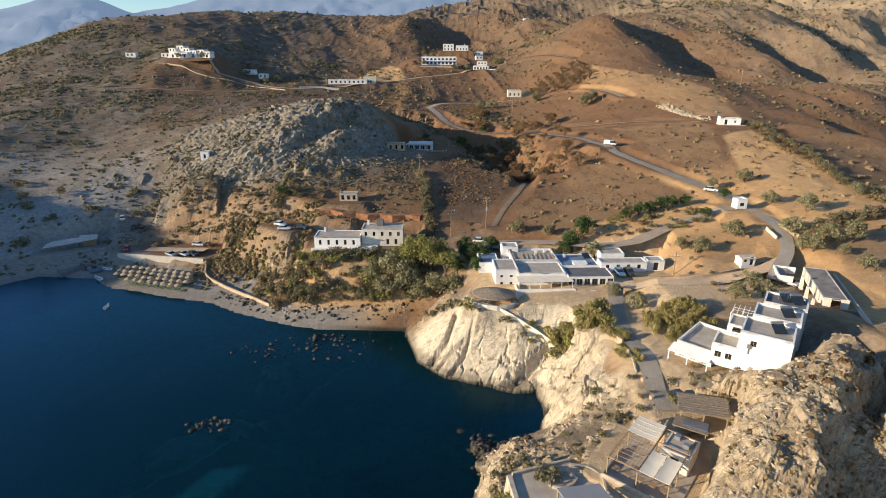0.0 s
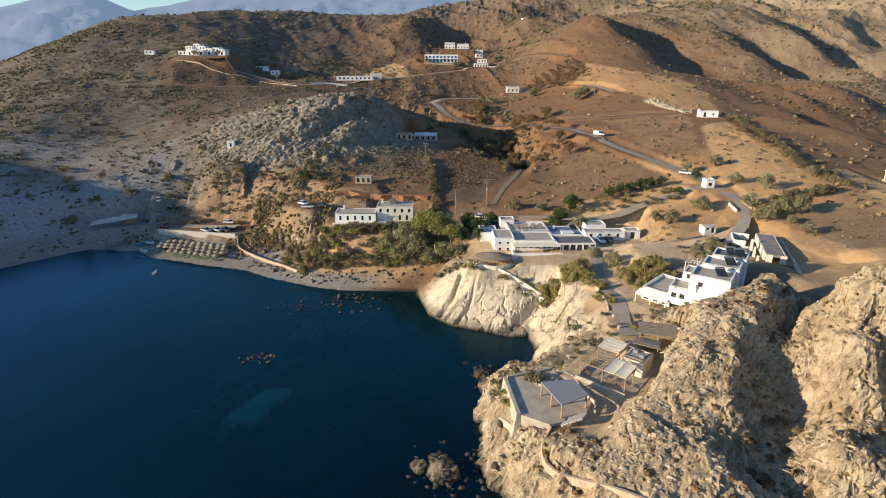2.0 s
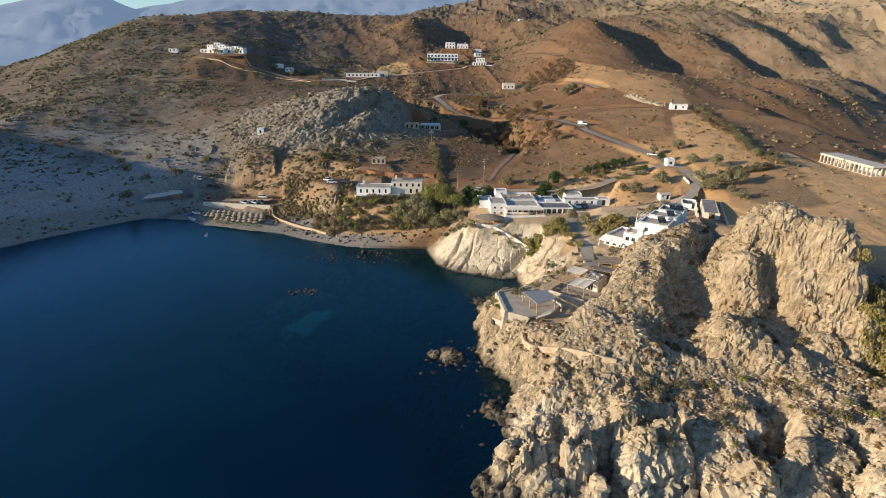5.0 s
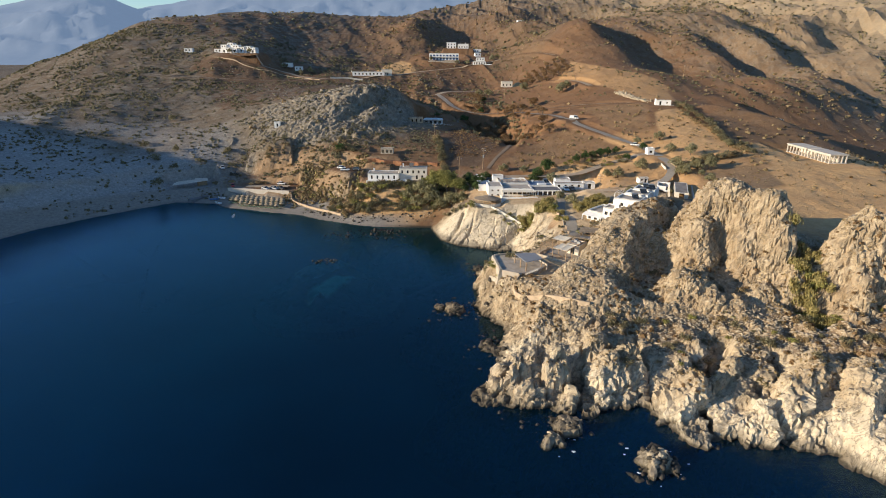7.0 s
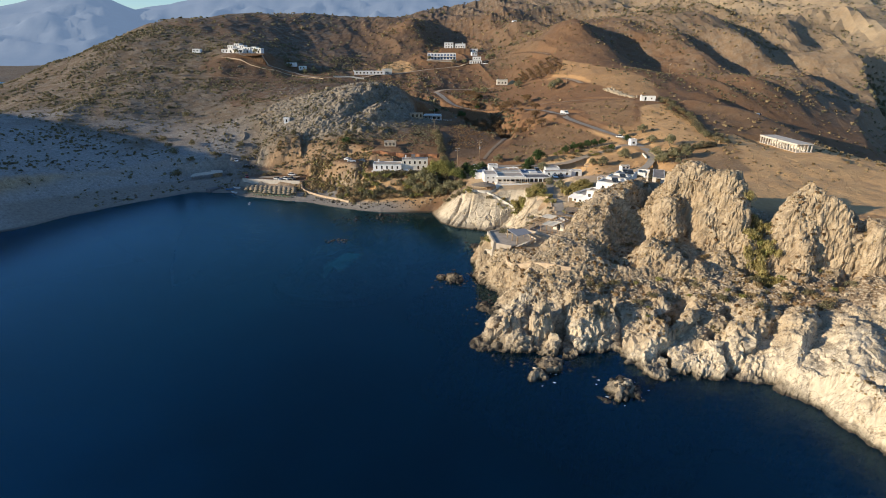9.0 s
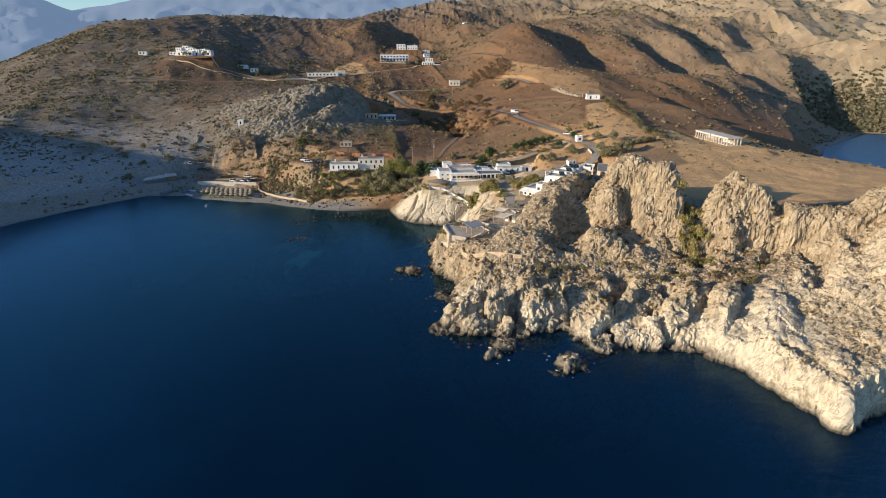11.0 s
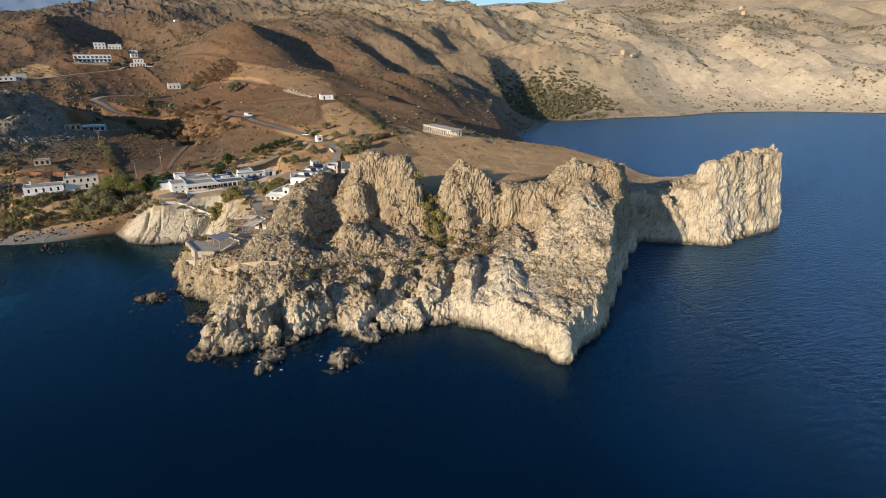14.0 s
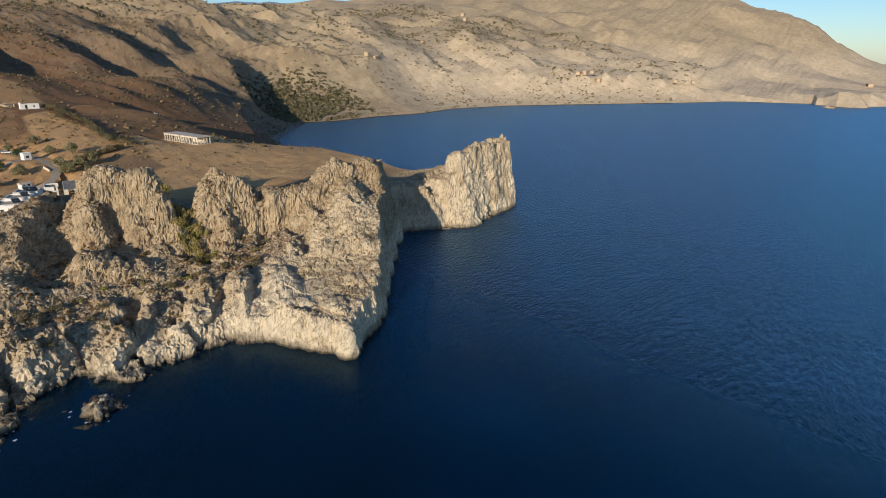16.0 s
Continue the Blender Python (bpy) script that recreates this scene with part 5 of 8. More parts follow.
def block(parent, cx, cy, z0, w, d, h, openings=(), wall=WHITE, roof=ROOF, parapet=0.35, shutters=None, wall_label="", roof_label=""):
    """A flat-roofed storey: pierced walls, parapet, roof, and a window or door in each opening.
    openings: face, middle along the face, sill, width, height, kind (window, door, gap)."""
    bm = bmesh.new()
    fills = []
    for face, ((sx, sy), (ux, uy), (nx, ny)) in FACES.items():
        width = w if ux else d
        ox, oy = cx + sx * w / 2, cy + sy * d / 2
        holes = [(width / 2 + u - ww / 2, width / 2 + u + ww / 2, s, s + hh, kind) for f, u, s, ww, hh, kind in openings if f == face]
        us = sorted({0, width} | {round(k, 4) for hl in holes for k in hl[:2]})
        vs = sorted({0, h} | {round(k, 4) for hl in holes for k in hl[2:4]})

        def at(u, v, deep=0.0, ox=ox, oy=oy, ux=ux, uy=uy, nx=nx, ny=ny):
            return (ox + ux * u - nx * deep, oy + uy * u - ny * deep, z0 + v)

        for a, b in zip(us[:-1], us[1:]):
            for c, e in zip(vs[:-1], vs[1:]):
                mu, mv = (a + b) / 2, (c + e) / 2
                if any(hl[0] < mu < hl[1] and hl[2] < mv < hl[3] for hl in holes):
                    continue
                bm.faces.new([bm.verts.new(at(*p)) for p in ((a, c), (b, c), (b, e), (a, e))])
        for a, b, c, e, kind in holes:
            ring = ((a, c), (b, c), (b, e), (a, e))
            for k in range(4):
                p, q = ring[k], ring[(k + 1) % 4]
                bm.faces.new([bm.verts.new(at(*p)), bm.verts.new(at(*p, 0.28)), bm.verts.new(at(*q, 0.28)), bm.verts.new(at(*q))])
            fills.append((at, a, b, c, e, kind, (ux, uy), (nx, ny)))
    t = 0.28
    x0, x1, y0, y1, top = cx - w / 2, cx + w / 2, cy - d / 2, cy + d / 2, z0 + h
    for a in ((x0, x1, y0, y0 + t), (x0, x1, y1 - t, y1), (x0, x0 + t, y0 + t, y1 - t), (x1 - t, x1, y0 + t, y1 - t)):
        box(bm, *a, top - parapet - 0.02, top)
    ob = part("wall", bm, wall, parent, wall_label)
    part("roof", boxes((x0 + t, x1 - t, y0 + t, y1 - t, top - parapet - 0.2, top - parapet)), roof, parent, roof_label)
    for at, a, b, c, e, kind, (ux, uy), (nx, ny) in fills:
        if kind == "gap":
            continue
        fb = bmesh.new()
        r = 0.07

        def bar(u0, u1, v0, v1, deep=0.12, thick=0.06, bmx=fb):
            pts = [at(u, v, dd) for dd in (deep, deep + thick) for u, v in ((u0, v0), (u1, v0), (u1, v1), (u0, v1))]
            vv = [bmx.verts.new(p) for p in pts]
            for f in ((0, 1, 2, 3), (7, 6, 5, 4), (0, 4, 5, 1), (1, 5, 6, 2), (2, 6, 7, 3), (3, 7, 4, 0)):
                bmx.faces.new([vv[k] for k in f])

        bar(a, b, e - r, e), bar(a, b, c, c + r), bar(a, a + r, c + r, e - r), bar(b - r, b, c + r, e - r)
        if kind == "window" and b - a > 0.8:
            bar((a + b) / 2 - 0.03, (a + b) / 2 + 0.03, c + r, e - r)
        win = part("door" if kind == "door" else "window", fb, shutters or WOOD, ob)
        pb = bmesh.new()
        bar(a + r, b - r, c + r, e - r, 0.15, 0.02, pb)
        part("pane", pb, GLASS, win)
        if shutters and kind == "window" and h > 2:
            sb = bmesh.new()
            bar(a - 0.45, a - 0.02, c, e, -0.05, 0.04, sb)
            part("shutter", sb, shutters, win)
            sb = bmesh.new()
            bar(b + 0.02, b + 0.45, c, e, -0.05, 0.04, sb)
            part("shutter", sb, shutters, win)
    return ob


def row(face, n, start, step, sill, w, h, kind="window"):
    return [(face, start + k * step, sill, w, h, kind) for k in range(n)]


def railing(parent, pts, z, high=1.0, mat=WHITE, gap=1.5):
    """Posts and rails along a line."""
    for a, b in zip(pts[:-1], pts[1:]):
        bm = bmesh.new()
        beam(bm, (*a, z + high), (*b, z + high), 0.07, 0.06)
        beam(bm, (*a, z + high / 2), (*b, z + high / 2), 0.05, 0.04)
        n = max(1, int(math.dist(a, b) / gap))
        for k in range(n + 1):
            x, y = a[0] + (b[0] - a[0]) * k / n, a[1] + (b[1] - a[1]) * k / n
            beam(bm, (x, y, z), (x, y, z + high), 0.07, 0.07)
        part("railing", bm, mat, parent)


def solar_heater(parent, x, y, z, turn=0):
    bm = bmesh.new()
    c, s = math.cos(radians(turn)), math.sin(radians(turn))

    def q(a, b, h):
        return (x + a * c - b * s, y + a * s + b * c, z + h)
    v = [bm.verts.new(q(*p)) for p in ((-1, -0.9, 0.25), (1, -0.9, 0.25), (1, 0.7, 1.15), (-1, 0.7, 1.15), (-1, -0.9, 0.17), (1, -0.9, 0.17), (1, 0.7, 1.07), (-1, 0.7, 1.07))]
    for f in ((0, 1, 2, 3), (7, 6, 5, 4), (0, 4, 5, 1), (1, 5, 6, 2), (2, 6, 7, 3), (3, 7, 4, 0)):
        bm.faces.new([v[k] for k in f])
    ob = part("solar_panel", bm, GLASS, parent, "dark glazed solar water panel")
    bm = bmesh.new()
    tube(bm, q(-0.9, 0.9, 1.25), q(0.9, 0.9, 1.25), 0.27, 0.27, 10)
    part("tank", bm, METAL, ob)
    for a, b, hh in ((-0.9, 0.8, 1.1), (0.9, 0.8, 1.1), (-0.9, -0.8, 0.25), (0.9, -0.8, 0.25)):
        bm = bmesh.new()
        beam(bm, q(a, b, 0), q(a, b, hh), 0.05, 0.05)
        part("leg", bm, METAL, ob)


def chimney(parent, x, y, z, h=1.1, mat=WHITE):
    bm = boxes((x - 0.3, x + 0.3, y - 0.3, y + 0.3, z - 0.4, z + h), (x - 0.38, x + 0.38, y - 0.38, y + 0.38, z + h, z + h + 0.12))
    part("chimney", bm, mat, parent)


def stone_wall(points, high, thick, label, mat=STONE, name="stone_wall", sink=0.6, level_top=False, on_rock=False):
    """A wall that follows the ground along a line, with an uneven top."""
    line = curve(points, 1.6)
    gz = height(line[:, 0], line[:, 1])[0]
    if on_rock:
        co = SKIN[0]
        gz = np.array([co[(np.abs(co[:, 0] - p[0]) < 0.9) & (np.abs(co[:, 1] - p[1]) < 0.9), 2].mean() for p in line])
    if level_top:
        gz = np.full(len(gz), float(np.max(gz)))
    for _ in range(3):
        gz[1:-1] = (gz[:-2] + gz[1:-1] * 2 + gz[2:]) / 4
    d = np.gradient(line, axis=0)
    d /= np.linalg.norm(d, axis=1)[:, None]
    side = np.stack([-d[:, 1], d[:, 0]], 1) * thick / 2
    bm = bmesh.new()
    rings = []
    dc = random.Random(int(points[0][0] * 7 + points[0][1]))
    for p, s, z in zip(line, side, gz):
        t = z + high * dc.uniform(0.9, 1.08)
        j = dc.uniform(-0.05, 0.05)
        rings.append([bm.verts.new(q) for q in ((p[0] - s[0], p[1] - s[1], z - sink), (p[0] - s[0] * 0.85 + j, p[1] - s[1] * 0.85, t), (p[0] + s[0] * 0.85 + j, p[1] + s[1] * 0.85, t), (p[0] + s[0], p[1] + s[1], z - sink))])
    for a, b in zip(rings[:-1], rings[1:]):
        for k in range(3):
            bm.faces.new((a[k], b[k], b[k + 1], a[k + 1]))
    bm.faces.new(rings[0])
    bm.faces.new(rings[-1][::-1])
    bmesh.ops.recalc_face_normals(bm, faces=bm.faces)
    me = bpy.data.meshes.new(name)
    bm.to_mesh(me)
    bm.free()
    me.materials.append(mat)
    return tagged(new(name, me), label, "wall")


# ---- the buildings round the bay ----
def hillside_guest_house():
    h = thing("guest_house", -36.0, 155.0, 12.5, 2, "white two-wing guest house above the beach trees", "house")
    block(h, -0.5, -1.5, 0, 13.5, 6.4, 3.4, row("S", 5, -5.0, 2.45, 0.9, 0.75, 1.5) + row("W", 2, -1.5, 3, 1.0, 0.9, 1.4), WHITE, ROOF, 0.15)
    block(h, 12.6, 0.2, -0.4, 12.2, 6.6, 5.6, row("S", 5, -4.8, 2.4, 3.5, 0.8, 1.3) + row("S", 2, 1.6, 2.4, 0.9, 0.85, 1.7) + row("E", 2, -1.5, 3, 3.5, 0.9, 1.4), CREAM, ROOF, 0.15)
    part("terrace", boxes((-7.6, 6.9, -8.0, -4.75, -1.6, 0.05), (-7.6, 6.9, -8.0, -7.75, 0.05, 0.95)), WHITE, h)
    part("terrace", boxes((6.95, 11.2, -7.4, -3.15, -1.6, 0.3), (6.95, 11.2, -7.4, -7.15, 0.3, 1.25)), WHITE, h)
    part("eave", boxes((-7.5, 6.5, -5.1, -4.72, 3.42, 3.52)), ROOF, h)
    part("stair_head", boxes((10.8, 12.6, 0.6, 2.6, 5.0, 6.8)), DARK_ROOF, h, "dark weathered roof hut")
    chimney(h, 8.0, 2.2, 5.2)
    chimney(h, -5.0, 1.0, 3.3)


def restaurant():
    h = thing("restaurant", 22.0, 125.0, 14.0, 4, "white sprawling seaside restaurant with grey and blue flat roofs", "restaurant")
    block(h, -11.3, 0.6, -1.4, 5.4, 7.5, 5.2, row("S", 2, -1.2, 2.3, 3.2, 0.7, 0.6) + row("S", 2, -1.2, 2.3, 1.4, 0.7, 0.6) + row("W", 2, -1.5, 3, 2.8, 0.8, 1.0), WHITE, ROOF, 0.15)
    block(h, -2.9, -0.2, 0, 11.2, 7.6, 3.1, row("S", 6, -4.6, 1.84, 0.7, 1.45, 1.7), WHITE, ROOF, 0.2)
    block(h, -3.1, 7.9, 0, 11.4, 8.4, 3.7, row("W", 2, -2, 4, 1.5, 0.9, 1.2), WHITE, ROOF, 0.5)
    block(h, -8.4, 12.6, 0, 4.2, 3.4, 4.8, row("S", 1, 0, 1, 3.0, 0.9, 0.9), WHITE, ROOF, 0.25)
    block(h, -14.6, 8.0, -1.4, 5.0, 7.0, 4.2, row("W", 2, -2, 4, 1.5, 0.9, 1.2), WHITE, BLUE_ROOF, 0.15, roof_label="blue-grey sheet roof")
    block(h, 8.4, -2.6, 0, 10.8, 6.6, 2.8, row("S", 6, -4.6, 1.85, 0.5, 1.4, 1.8) + row("E", 2, -1.6, 3, 0.8, 1.1, 1.4), WHITE, DARK_ROOF, 0.12, roof_label="dark grey flat roof")
    block(h, 7.6, 4.9, 0, 9.4, 8.2, 3.1, row("E", 2, -2, 4, 1.0, 1.0, 1.2), WHITE, BLUE_ROOF, 0.15, roof_label="faded blue flat roof")
    bm = bmesh.new()
    box(bm, 6.0, 9.2, 1.0, 2.8, 2.7, 3.5)
    box(bm, 5.8, 9.4, 0.8, 3.0, 3.5, 3.62)
    part("roof_cabin", bm, WHITE, h)
    # low dining terrace along the front, on a planted wall
    part("terrace", boxes((-9.3, 3.8, -7.8, -4.05, -1.5, 0.05)), PAVING, h)
    part("parapet", boxes((-9.5, 3.8, -8.1, -7.8, -1.7, 0.75), (-9.5, -9.3, -7.8, -4.1, -1.7, 0.75)), WHITE, h)
    part("stair_wall", boxes((3.9, 9.0, -8.6, -8.3, -1.7, 0.35), (3.9, 4.2, -8.3, -6.0, -1.7, 0.6)), WHITE, h)
    for k in range(6):
        part("step", boxes((4.3 + 0.75 * k, 5.0 + 0.75 * k, -8.25, -6.4, -1.6, -0.1 - 0.18 * k)), CONCRETE, h)
    # awning frame over the terrace
    for k in range(6):
        part("post", boxes((-9.1 + k * 2.5, -9.0 + k * 2.5, -7.7, -7.6, 0.05, 2.45)), WHITE, h)
    part("awning", boxes((-9.3, 3.7, -7.85, -4.06, 2.45, 2.53)), CANVAS, h, "cream canvas awning")
    # slatted pergola between the roofs, its weathered slats throwing dark bars
    for k in range(10):
        bm = bmesh.new()
        beam(bm, (-8.2 + k * 1.13, 4.3, 3.95), (-8.2 + k * 1.13, 8.0, 3.95), 0.16, 0.14)
        beam(bm, (-8.2 + k * 1.13, 4.4, 3.0), (-8.2 + k * 1.13, 4.4, 3.9), 0.1, 0.1)
        part("pergola_rafter", bm, WOOD, h)
    part("low_wall", boxes((13.2, 13.5, -5.5, 8.0, -0.6, 0.9)), WHITE, h)
    part("boundary_wall", boxes((12.6, 17.8, 9.6, 9.9, -0.4, 1.6)), WHITE, h)
    for x, y, z in ((-2, 9, 3.2), (0.6, 10.5, 3.2), (5, 7, 2.9)):
        chimney(h, x, y, z, 0.8)
    solar_heater(h, 10.5, 6.5, 2.95, 20)


def storage_row():
    h = thing("storage_row", 40.0, 129.0, 15.6, 3, "low white outbuildings behind the restaurant", "shed")
    block(h, 0, -1.0, 0, 11.5, 3.6, 2.5, row("S", 4, -4, 2.6, 0.9, 0.9, 1.0), WHITE, ROOF, 0.2)
    block(h, -1.5, 4.0, 0, 6.0, 4.5, 3.2, row("S", 2, -1.5, 3, 1.0, 0.9, 1.2), WHITE, ROOF, 0.2)
    block(h, 8.2, -0.6, 0, 4.2, 3.4, 2.7, row("S", 1, 0, 1, 0.1, 1.2, 2.1, "door"), WHITE, ROOF, 0.2)


def shore_kiosk():
    h = thing("shore_pavilion", 7.5, 114.2, 12.2, -8, "brown-roofed round-fronted dining pavilion above the cliff", "pavilion")
    bm = bmesh.new()
    ring = [(5.0 * math.cos(a), 3.6 * math.sin(a)) for a in (k * math.tau / 14 for k in range(14))]
    lo = [bm.verts.new((x, y, 2.5)) for x, y in ring]
    lo2 = [bm.verts.new((x, y, 2.3)) for x, y in ring]
    hi = [bm.verts.new((x * 0.25, y * 0.2, 3.5)) for x, y in ring]
    for k in range(14):
        bm.faces.new((lo[k], lo[(k + 1) % 14], hi[(k + 1) % 14], hi[k]))
        bm.faces.new((lo2[(k + 1) % 14], lo2[k], hi[k], hi[(k + 1) % 14]))
        bm.faces.new((lo2[k], lo2[(k + 1) % 14], lo[(k + 1) % 14], lo[k]))
    bm.faces.new(hi)
    part("roof", bm, REED, h, "brown reed-covered roof")
    for k in range(0, 14, 2):
        bm = bmesh.new()
        tube(bm, (ring[k][0] * 0.92, ring[k][1] * 0.92, -0.3), (ring[k][0] * 0.92, ring[k][1] * 0.92, 2.4), 0.1, 0.09)
        part("post", bm, WOOD, h)
    bm = bmesh.new()
    for k in range(7, 14):
        a, b = ring[k], ring[(k + 1) % 14]
        beam(bm, (*a, 0.3), (*b, 0.3), 0.3, 1.4)
    part("parapet", bm, CREAM, h)
    part("bar", boxes((1.5, 4.0, 0.6, 2.6, -0.3, 2.3)), WOOD, h, "dark timber bar")


def white_villa():
    h = thing("villa", 52.0, 83.5, 18.4, -33, "white stepped two-storey villa with flat roofs and solar panels", "house")
    block(h, 0.2, -5.0, -1.0, 7.4, 6.4, 7.4, [("S", -1.6, 5.0, 0.9, 1.0, "window"), ("W", 0, 4.6, 1.2, 1.4, "window"), ("E", 0, 4.5, 1.1, 1.4, "window"), ("E", 0, 1.4, 1.1, 1.9, "window")], WHITE, ROOF)
    block(h, 0.9, 1.0, -1.0, 7.0, 5.6, 8.0, [("W", 0, 5.2, 1.2, 1.2, "window"), ("E", -1, 5, 1.1, 1.4, "window"), ("E", 1, 1.6, 1.1, 1.8, "window")], WHITE, ROOF)
    block(h, 1.6, 6.6, -1.0, 6.6, 5.4, 8.4, [("W", 0, 5.4, 1.2, 1.2, "window"), ("E", 0, 5, 1.1, 1.4, "window"), ("N", 0, 5, 1.1, 1.4, "window")], WHITE, DARK_ROOF)
    block(h, -5.4, -4.6, -1.4, 3.8, 5.2, 4.0, [("S", -0.8, 1.5, 1.0, 1.1, "window"), ("S", 0.8, 1.5, 1.0, 1.1, "window"), ("W", 0, 1.3, 1.0, 1.2, "window")], WHITE, ROOF)
    block(h, -4.3, 0.6, -1.4, 3.4, 4.8, 5.6, [("S", 0, 4.2, 1.8, 1.0, "gap"), ("W", 0, 3.6, 2.4, 1.4, "gap")], WHITE, ROOF, 0.2)
    for x, y, z in ((1.5, -5.0, 6.1), (2.2, 1.0, 6.7), (1.5, 6.8, 7.1), (3.2, 6.6, 7.1)):
        solar_heater(h, x, y, z, 33)
    railing(h, [(-6.0, 3.4), (-2.6, 3.4), (-2.6, -1.6)], 4.3, 0.9)
    for k in range(5):
        bm = bmesh.new()
        beam(bm, (-5.8 + 0.8 * k, -1.4, 6.2), (-5.8 + 0.8 * k, 2.6, 6.2), 0.1, 0.14)
        part("pergola_rafter", bm, WHITE, h)
    for x in (-5.9, -2.7):
        bm = bmesh.new()
        beam(bm, (x, -1.3, 4.2), (x, -1.3, 6.2), 0.12, 0.12)
        part("pergola_post", bm, WHITE, h)
    part("dish", boxes((-2.2, -1.6, -8.4, -8.2, 3.6, 4.3), (-2.0, -1.8, -8.3, -8.2, 2.6, 3.7)), DARK_ROOF, h, "dark satellite dish on the wall")
    a = thing("villa_annex", 44.0, 88.0, 15.4, -43, "low white annex with a grey roof terrace and awnings", "house")
    block(a, 0, 0, -0.5, 6.2, 10.0, 3.7, row("S", 3, -2, 2, 0.9, 1.1, 1.9) + row("W", 2, -2.4, 4, 1.2, 0.9, 1.2), WHITE, ROOF, 0.5)
    bm = bmesh.new()
    v = [bm.verts.new(p) for p in ((-3.6, -7.4, 2.0), (3.3, -7.4, 2.0), (3.3, -5.05, 2.65), (-3.6, -5.05, 2.65), (-3.6, -7.4, 1.92), (3.3, -7.4, 1.92), (3.3, -5.05, 2.57), (-3.6, -5.05, 2.57))]
    for f in ((0, 1, 2, 3), (7, 6, 5, 4), (0, 4, 5, 1), (1, 5, 6, 2), (2, 6, 7, 3), (3, 7, 4, 0)):
        bm.faces.new([v[k] for k in f])
    part("awning", bm, WHITE, a)
    for x in (-3.4, -0.2, 3.1):
        part("post", boxes((x - 0.07, x + 0.07, -7.3, -7.16, -1.5, 1.95)), WHITE, a)
    part("terrace", boxes((-4.0, 3.6, -8.6, -5.02, -1.8, -0.45)), PAVING, a)


def reed_shelter():
    s = thing("reed_shelter", 36.0, 69.2, 14.4, -18, "grey reed-matted parking shelter beside the lane", "shelter")
    bm = bmesh.new()
    dc = random.Random(9)
    for k in range(26):
        y = -2.6 + 0.2 * k
        beam(bm, (-3.4 + dc.uniform(-0.25, 0.1), y, 2.55 + dc.uniform(-0.03, 0.05)), (3.4 + dc.uniform(-0.1, 0.3), y + dc.uniform(-0.1, 0.1), 2.9 + dc.uniform(-0.03, 0.05)), 0.2, 0.08)
    part("reed_roof", bm, REED, s)
    for x in (-3.1, 0, 3.1):
        for y in (-2.4, 2.2):
            part("post", boxes((x - 0.08, x + 0.08, y - 0.08, y + 0.08, -0.8, 2.55 + 0.045 * (x + 3.9))), WOOD, s)
    g = thing("reed_shelter", 33.2, 66.0, 13.6, -30, "small patched reed lean-to against the rock", "shelter")
    part("reed_roof", boxes((-2.4, 2.4, -1.5, 1.5, 2.3, 2.42)), REED, g)
    part("sheet", boxes((-1.0, 2.2, -0.8, 1.2, 2.45, 2.5)), METAL, g, "pale sheet metal patch")
    for x in (-2.1, 2.1):
        part("post", boxes((x - 0.07, x + 0.07, -1.3, -1.16, -0.8, 2.3)), WOOD, g)
        part("post", boxes((x - 0.07, x + 0.07, 1.16, 1.3, -0.8, 2.3)), WOOD, g)


